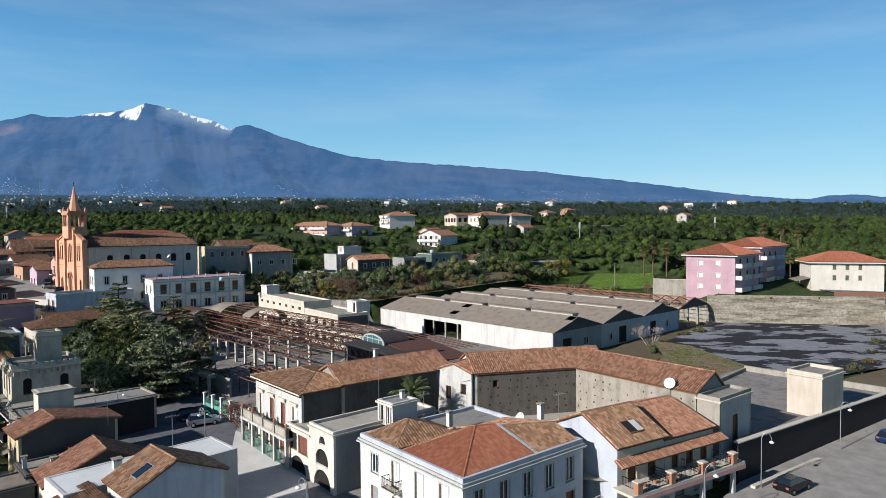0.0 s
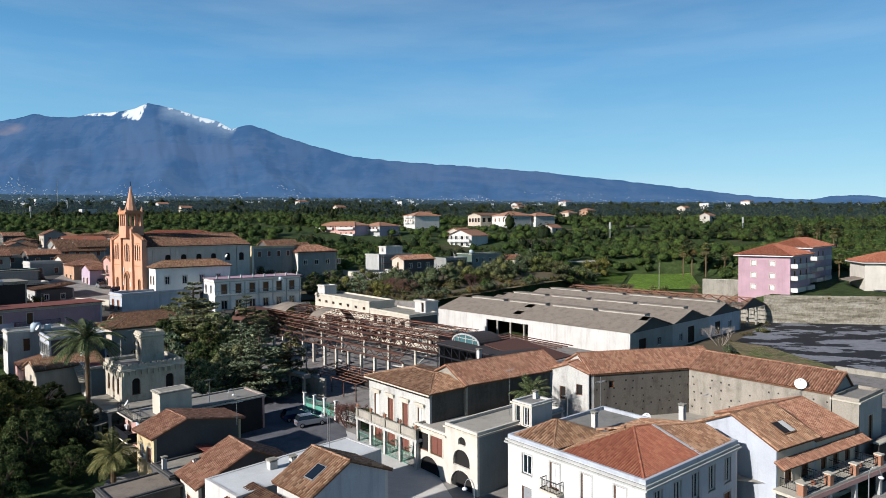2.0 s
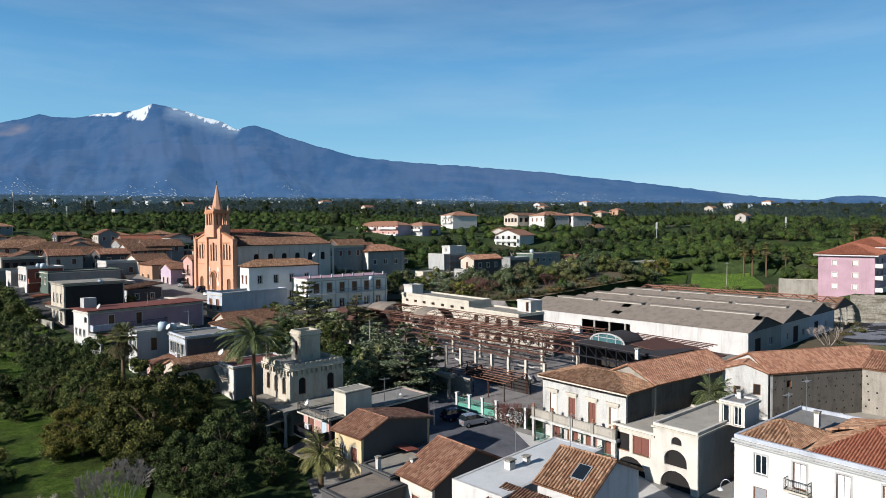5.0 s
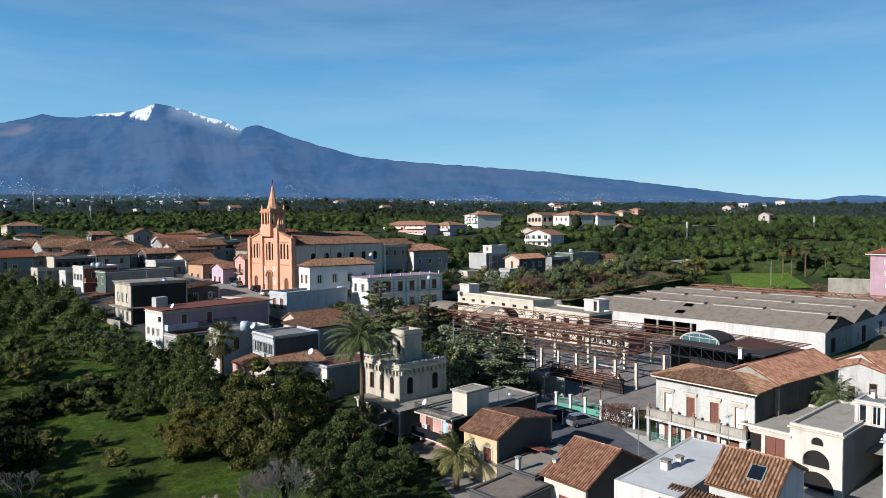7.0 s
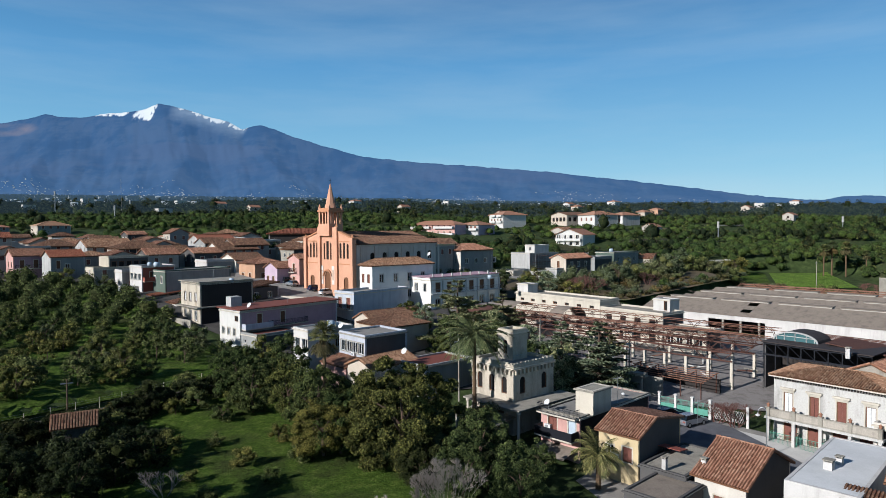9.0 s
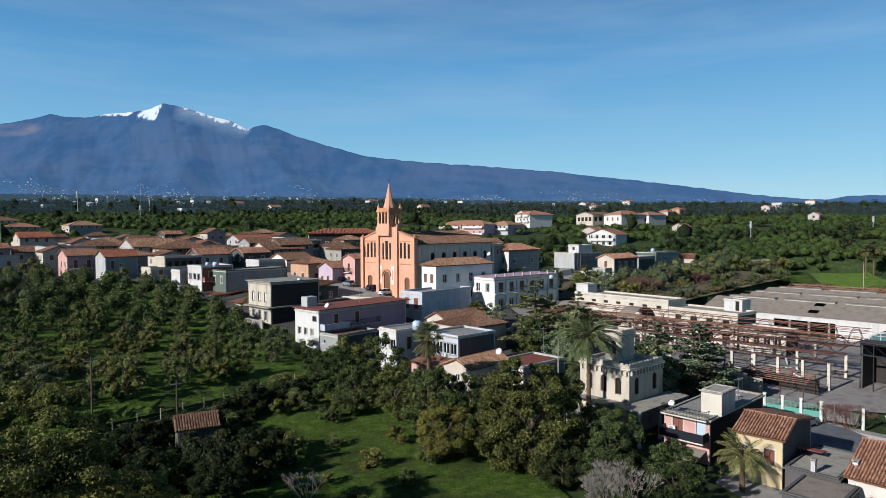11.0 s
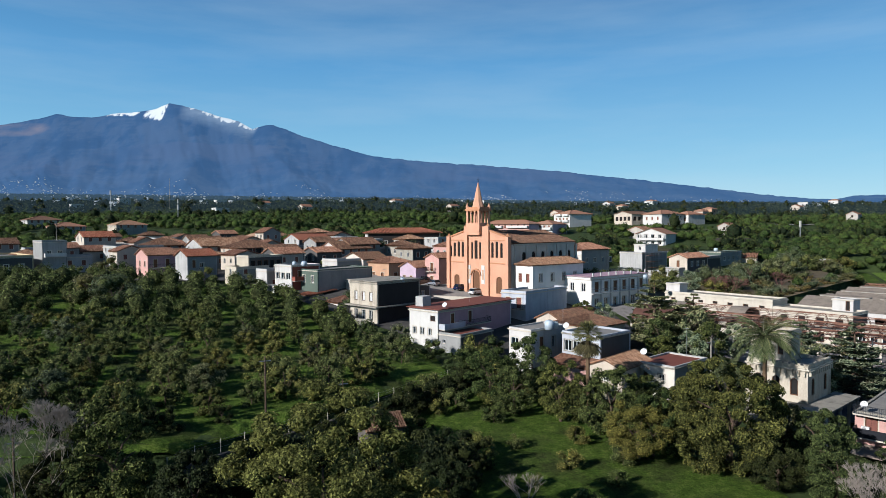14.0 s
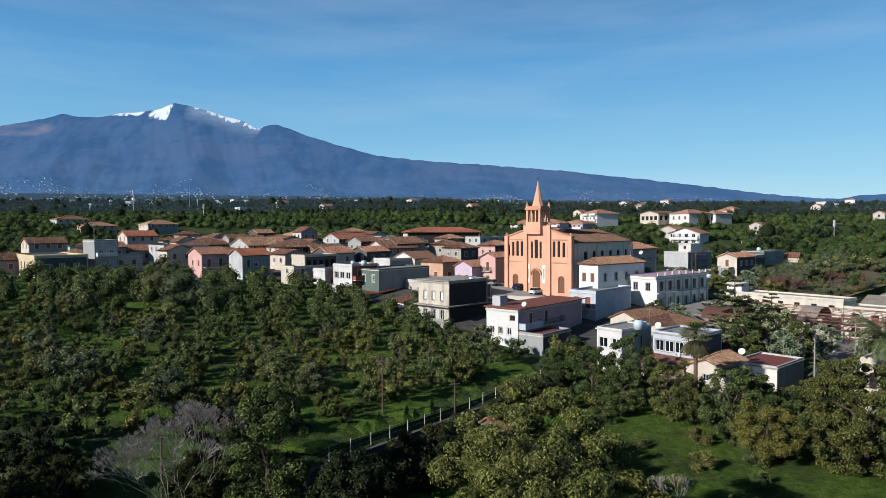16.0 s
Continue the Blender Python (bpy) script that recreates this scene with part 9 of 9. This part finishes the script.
def flats_balconies():
    for nm, x0s, y0s, top in (("pink_flats", 17.0, 13.0, 9.98), ("pink_flats.001", 22.0, 11.0, 10.38)):
        h = bpy.data.objects[nm]
        mp_ = at_face("R", x0s, y0s)
        for z in (0.7, 3.8, 6.9):
            for u in (0.3, 8.8):
                balcony(h, mp_, u, u + 6.6, z, 1.7, "chalk", "chalk")
        part("eaves_board", Mesh().box(-0.95, -0.95, top - 0.26, x0s + 0.95, y0s + 0.95, top), "chalk", h)
    h = bpy.data.objects["cream_flats"]
    part("eaves_board", Mesh().box(-0.95, -0.95, 7.3, 12.95, 17.95, 7.56), "chalk", h)
    part("porch_roof", Mesh().prism([(0.5, 17.0, 3.2), (9, 17.0, 3.2), (9, 20.5, 2.4), (0.5, 20.5, 2.4)], (0, 0, 0.12)), "fibre", h)


flats_balconies()


def house_extras():
    h = bpy.data.objects["pink_roof_house"]
    part("roof_edge", Mesh().box(-0.5, -0.9, 7.353, 22.4, 7.4, 7.5), "red_paint", h)
    balcony(h, at_face("R", 22.0, 7.0), 0.3, 6.0, 3.9, 1.4, "blue", "stone")
    balcony(h, at_face("R", 22.0, 7.0), 6.4, 14.0, 3.9, 1.2, None, "stone")
    part("stair_hut", Mesh().box(1.0, 4.6, 7.503, 3.2, 6.4, 9.3), "pale", h)
    for i in range(6):
        part("washing", Mesh().box(0.8 + 0.7 * i, -1.36, 4.0 + 0.1 * (i % 2), 1.25 + 0.7 * i, -1.32, 4.8), ("frame", "tank", "pink")[i % 3], h)
    h = bpy.data.objects["bare_house"]
    part("floor_slab", Mesh().box(-1.1, -0.9, 3.5, 11.8, 9.2, 3.72), "concrete", h)
    part("roof_slab", Mesh().box(-0.4, -0.4, 8.553, 11.9, 9.2, 8.72), "concrete", h)
    h = school
    mp_ = at_face("R", 21.2, 7.4)
    part("gallery_slab", Mesh().box(0, -0.9, 3.7, 21.2, -0.003, 3.9), "chalk", h)
    r = Mesh()
    railing(r, mp_, 0.05, 21.15, -0.85, 3.9, 0.95, 0.3)
    part("gallery_rail", r, "shutter_grey", h)
    for i in range(7):
        part("pilaster", Mesh().box(i * 3.48 + 0.02, -0.3, -2.0, i * 3.48 + 0.3, -0.003, 6.7), "chalk", h)
    part("roof_edge", Mesh().box(-0.4, -0.5, 7.503, 21.6, 7.8, 7.62), "rose", h)
    for i in range(8):
        part("roof_post", Mesh().box(0.5 + 2.8 * i, -0.3, 7.623, 0.75 + 2.8 * i, -0.05, 8.4), "chalk", h)
    h = bpy.data.objects["blue_box_house"]
    balcony(h, at_face("L", 16, 6.2), 0.2, 6.0, 3.5, 1.2)
    h = bpy.data.objects["balcony_pink_house"]
    balcony(h, at_face("L", 7, 5), 1.2, 3.8, 3.9, 0.9)
    h = bpy.data.objects["pink_house"]
    balcony(h, at_face("R", 7.5, 8.6), 0.4, 7.2, 3.5, 1.2)
    h = bpy.data.objects["glazed_house"]
    slope_roof(h, [[(-3.6, 7.1, 3.2), (-3.6, 0.0, 3.2), (-0.003, 0.0, 4.0), (-0.003, 7.1, 4.0)]], "tile_mid", 0.3, 0.42, 0.12)
    part("porch_wall", Mesh().box(-3.4, 0.1, -1.0, -3.15, 7.0, 3.05), "pink", h)
    h = bpy.data.objects["box_house"]
    for i in range(12):
        part("step", Mesh().box(-0.9, 5.6 - 0.36 * i, 4.6 - 0.2 * i, -0.003, 5.95 - 0.36 * i, 4.78 - 0.2 * i), "stone", h)
    h = bpy.data.objects["glass_front_house"]
    balcony(h, at_face("R", 8, 7.2), 0.2, 7.8, 3.4, 1.2, "red", "stone")
    h = bpy.data.objects["tower_block"]
    balcony(h, at_face("R", 6, 10.5), 0.4, 5.6, 6.0, 1.3, "chalk", "stone")
    h = bpy.data.objects["gabled_villa"]
    for z in (2.9, 5.9):
        balcony(h, at_face("L", 12, 13.5), 0.4, 13.1, z, 1.5, "chalk", "chalk")
        for i in range(5):
            part("column", Mesh().box(-1.45, 0.6 + 2.7 * i, z + 0.953, -1.2, 0.85 + 2.7 * i, z + 2.8), "chalk", h)
    for nm in ("pink_villa_flats", "pink_villa_flats.001", "white_villa"):
        h = bpy.data.objects[nm]
        w = 28.0 if nm == "pink_villa_flats" else 12.0
        for z in (3.0, 6.3):
            balcony(h, at_face("L", 14, w), 0.4, w * 0.45, z, 1.3, "chalk", "chalk")
            balcony(h, at_face("L", 14, w), w * 0.55, w - 0.4, z, 1.3, "chalk", "chalk")


house_extras()


# ---- street things ----
def car(x, y, z, yaw, paint, label):
    t = thing("car", x, y, z, yaw, label, "car", "parked cars")
    body = Mesh()
    prof = [(-2.0, 0.35), (-2.05, 0.7), (-1.95, 0.92), (-1.2, 1.0), (0.9, 0.98), (1.75, 0.86), (2.05, 0.66), (2.05, 0.38)]
    ins = 0.0
    L_ = [(px, -0.86, pz) for px, pz in prof]
    R_ = [(px, 0.86, pz) for px, pz in prof]
    n = len(prof)
    body.v = L_ + R_
    body.f = [tuple(range(n - 1, -1, -1)), tuple(range(n, 2 * n))] + [(i, (i + 1) % n, n + (i + 1) % n, n + i) for i in range(n)]
    b = part("body", body, paint, t)
    roof = Mesh()
    lo = [(-1.85, -0.8, 0.96), (1.1, -0.8, 0.97), (1.1, 0.8, 0.97), (-1.85, 0.8, 0.96)]
    hi = [(-1.55, -0.62, 1.46), (0.15, -0.62, 1.48), (0.15, 0.62, 1.48), (-1.55, 0.62, 1.46)]
    roof.v = lo + hi
    roof.f = [(i, (i + 1) % 4, 4 + (i + 1) % 4, 4 + i) for i in range(4)] + [(4, 5, 6, 7)]
    part("cabin_glass", roof, "glass", t)
    part("roof_panel", Mesh().box(-1.5, -0.6, 1.463, 0.12, 0.6, 1.5), paint, t)
    for a, s in ((-1.3, -1), (-1.3, 1), (1.3, -1), (1.3, 1)):
        w = part("wheel", Mesh().tube((a, s * 0.7, 0.32), (a, s * 0.88, 0.32), 0.32, 0.32, 14), "tyre", t)
        part("rim", Mesh().tube((a, s * 0.881, 0.32), (a, s * 0.9, 0.32), 0.19, 0.17, 10), "steel", w)
    for s in (-0.6, 0.6):
        part("headlight", Mesh().box(1.96, s - 0.18, 0.62, 2.07, s + 0.18, 0.76), "frame", t)
        part("tail_light", Mesh().box(-2.08, s - 0.16, 0.68, -2.0, s + 0.16, 0.86), "red", t)
    return t


zc = lambda x, y: G(x, y) + 0.34
car(-31.2, 82.2, zc(-31.2, 82.2), 30, "car_silver", "silver hatchback parked before the green gate")
car(-33.4, 84.4, zc(-33.4, 84.4), 30, "car_blue", "dark blue car parked beside another car")
car(34.2, 62.2, zc(34.2, 62.2), 33, "car_black", "black car parked along the street wall")
car(52.5, 74.5, zc(52.5, 74.5), 33, "car_blue", "dark blue car parked along the street")
for i, (x, y) in enumerate(((-101, 163), (-104, 168), (-107.5, 171.5), (-94, 158.5), (-90.5, 154.5))):
    car(x, y, zc(x, y), (130, 125, 128, 40, 45)[i], ("car_silver", "car_black", "frame", "car_blue", "frame")[i], ("silver", "black", "white", "blue", "white")[i] + " car parked on the church square")


def street_lamp(x, y, yaw, h=5.6):
    t = thing("street_lamp", x, y, zc(x, y), yaw, "grey street lamp with a curved arm", "street lamp", "street lamps")
    part("pole", Mesh().tube((0, 0, -0.3), (0, 0, h * 0.85), 0.06, 0.045, 8), "steel", t)
    arm = Mesh()
    for k in range(8):
        a0, a1 = math.pi * k / 8, math.pi * (k + 1) / 8
        arm.tube((0.45 - 0.45 * math.cos(a0), 0, h * 0.85 + 0.75 * math.sin(a0)), (0.45 - 0.45 * math.cos(a1), 0, h * 0.85 + 0.75 * math.sin(a1)), 0.035, 0.035, 6)
    part("arm", arm, "steel", t)
    part("lantern", Mesh().lathe([(0.05, 0), (0.22, -0.12), (0.24, -0.2), (0.1, -0.3), (0.02, -0.3)], (0.9, 0, h * 0.85), 10), "frame", t)
    return t


for q in ((31.4, 62.8, -20), (45.2, 72.4, -20), (22.6, 57.2 - 2.2, -20), (11.6, 49.2, -20), (-11.5, 52.6, 150), (-27.0, 71.6, 150), (-40.8, 79.4, 60)):
    street_lamp(*q)


def utility_pole(x, y, h=8.0, material="concrete"):
    t = thing("utility_pole", x, y, ground_z(x, y), 30, "tall utility pole with a cross arm", "pole", "utility poles")
    part("pole", Mesh().tube((0, 0, -0.5), (0, 0, h), 0.13, 0.08, 8), material, t)
    part("cross_arm", Mesh().box(-0.7, -0.05, h - 0.6, 0.7, 0.05, h - 0.48), "steel", t)
    return t


for q in ((-60.3, 92.0, 9.0), (-47.0, 104.5, 9.0), (-34.8, 97.0, 7.5), (-118.5, 78.0, 7.0, "bark"), (-137.0, 61.0, 7.0, "bark"), (-110.0, 82.0, 6.0, "bark"), (-164.0, 74.0, 7.0, "bark"), (-321.5, 513.0, 26.0), (-352.0, 520.0, 12.0), (55.0, 205.0, 9.0), (90.0, 205.0, 9.0), (-250, 250, 11.0), (-130, 208, 9.0)):
    utility_pole(*q)


def meadow_fence():
    """Thin stakes and wire beside the grove path."""
    a, b = Vector((-124.7, 65.4, 0)), Vector((-97.0, 99.6, 0))
    n = 15
    t = thing("wire_fence", 0, 0, 0, 0, "pale stake and wire fence beside the grove path", "fence")
    prev = None
    for i in range(n + 1):
        p = a.lerp(b, i / n)
        p.z = ground_z(p.x, p.y)
        part("stake", Mesh().tube((p.x, p.y, p.z - 0.3), (p.x, p.y, p.z + 1.5), 0.05, 0.04, 6), "stone", t)
        if prev:
            for k in (0.6, 1.1, 1.4):
                part("wire", Mesh().tube((prev.x, prev.y, prev.z + k), (p.x, p.y, p.z + k), 0.012, 0.012, 3, False), "steel", t)
        prev = p
    return t


meadow_fence()
# coloured dark to paint the shade this bank lies in
line_wall("terrace_wall", "dark rubble retaining wall below the grove path", (-124.4, 64.0), (-95.5, 100.4), 0.2, 2.3, 0.5, "bastion_dark")
drape("path", ((-128, 67), (-124.6, 66.4), (-96.8, 100.4), (-98.5, 105), (-104.5, 97), (-128, 70)), "meadow", "grassy path between the grove and the meadow", "path", lift=0.3)
house("garden_hut", "small dark hut with a brown tile roof below the grove path", (-105.5, 71.6), 28.0, 4.2, 3.3, 0.1, 3.9, "bastion_dark", "gx", "tile_dull", 1.0, over=0.3)


def gate():
    t = thing("garden_gate", -33.2, 88.2, zc(-33.2, 88.2), math.degrees(math.atan2(-4.4, 5.0)), "turquoise iron fence and gate with white posts", "gate")
    for u in (0.0, 2.2, 4.4, 6.7):
        part("post", Mesh().box(u - 0.16, -0.16, -0.5, u + 0.16, 0.16, 2.2).box(u - 0.22, -0.22, 2.203, u + 0.22, 0.22, 2.34), "chalk", t)
    for a, b in ((0.2, 2.0), (2.4, 4.2), (4.6, 6.5)):
        f = Mesh()
        for i in range(13):
            u = a + (b - a) * i / 12
            f.tube((u, 0, 0.05), (u, 0, 1.75), 0.02, 0.02, 4, False)
        f.beam((a, 0, 1.7), (b, 0, 1.7), 0.05)
        f.beam((a, 0, 0.2), (b, 0, 0.2), 0.05)
        part("leaf", f, "green_paint", t)
        part("lower_panel", Mesh().box(a, -0.015, 0.2, b, 0.015, 0.95), "green_paint", t)
    wl_ = Mesh()
    for i in range(18):
        wl_.beam((6.9 + 0.2 * i, 0, 0.0), (7.5 + 0.2 * i, 0, 1.5), 0.04)
        wl_.beam((7.5 + 0.2 * i, 0.02, 0.0), (6.9 + 0.2 * i, 0.02, 1.5), 0.04)
    part("white_lattice", wl_, "chalk", t)
    part("end_post", Mesh().box(11.1, -0.16, -0.5, 11.4, 0.16, 2.2), "chalk", t)
    return t


gate()


def porch_frame():
    t = thing("gateway_frame", -37.2, 95.2, 1.2, -42.0, "bare concrete gateway with a heavy lintel", "gateway")
    for u in (0.0, 3.6):
        part("post", Mesh().box(u, 0, -0.8, u + 0.35, 0.35, 3.2), "concrete", t)
    part("lintel", Mesh().box(-0.4, -0.2, 3.203, 4.4, 0.9, 3.75), "concrete", t)
    part("back_wall", Mesh().box(-0.4, 2.2, -0.8, 6.0, 2.5, 3.0), "concrete", t)
    return t


porch_frame()
line_wall("garden_wall", "low pale wall along the lane by the cedars", (-40.8, 88.5), (-53.5, 96.5), 0.5, 2.0, 0.35, "concrete", "stone")
line_wall("street_kerb", "raised pale kerb wall along the yard street", (30.5, 62.6), (58.0, 81.5), -0.4, 0.3, 0.5, "stone")
line_wall("square_parapet", "low pale parapet round the church square", (-108.0, 154.5), (-90.0, 146.0), 8.6, 10.2, 0.35, "stone")


def roof_awning():
    t = thing("roof_awning", -38.6, 65.6, 3.0, 44, "faded striped awning over a roof door", "awning")
    part("cloth", Mesh().prism([(0, 0, 0.2), (1.6, 0, 0.0), (1.6, 2.6, 0.0), (0, 2.6, 0.2)], (0, 0, 0.06)), "red", t)
    for u in (0.1, 2.4):
        part("post", Mesh().box(1.45, u, -0.6, 1.52, u + 0.07, 0.0), "steel", t)
    return t


roof_awning()


def putlog_patches():
    """Rows of small dark blocks that paint the shade of square scaffold holes on the old masonry walls."""
    rnd = random.Random(8)
    for nm, face, w, z0 in (("old_wall_wing", "R", 13.6, 1.0), ("old_wall_wing.001", "L", 16.1, 3.2)):
        h = bpy.data.objects[nm]
        mp_ = at_face(face, 13.6 if face == "R" else 5.4, 18.6)
        mb = Mesh()
        for j in range(6 if face == "R" else 5):
            n = int(w / 1.15)
            for i in range(n):
                if rnd.random() < 0.22:
                    continue
                u, z = (i + 0.5) * w / n + rnd.uniform(-0.2, 0.2), z0 + j * 0.92 + rnd.uniform(-0.12, 0.12)
                bar(mp_, u - 0.09, u + 0.09, -0.004, 0.05, z, z + rnd.uniform(0.14, 0.22), mb)
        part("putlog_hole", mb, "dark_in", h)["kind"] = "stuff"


putlog_patches()


def scaffold():
    """Tube scaffold on the side of the grey block."""
    t = thing("scaffold", -34.6, 209.3, 11.0, 36.0, "rusty tube scaffold against the grey block", "scaffold")
    for x in (0.4, 2.8, 5.2, 7.6):
        for y in (-0.4, -1.6):
            part("standard", Mesh().tube((x, y, -1.0), (x, y, 6.6), 0.06, 0.06, 5), "steel", t)
    for z in (1.6, 3.6, 5.6):
        part("deck", Mesh().box(0.2, -1.7, z, 7.8, -0.35, z + 0.06), "wood", t)
        for y in (-0.4, -1.6):
            part("ledger", Mesh().tube((0.2, y, z + 0.9), (7.8, y, z + 0.9), 0.05, 0.05, 5), "steel", t)
    return t


scaffold()


def field_mast(x, y, h):
    g = G(x, y)
    t = thing("mast", x, y, g, 0, "slender grey steel mast in the groves", "mast", "masts")
    part("pole", Mesh().tube((0, 0, -0.5), (0, 0, h), 0.3, 0.14, 8), "steel", t)
    part("aerial_head", Mesh().tube((0, 0, h - 2.6), (0, 0, h + 0.4), 0.55, 0.5, 8), "pale", t)
    return t


for x, y, h in ((-330, 440, 17), (-318, 520, 9), (-258, 380, 9), (140, 330, 8), (64, 300, 9)):
    field_mast(x, y, h)
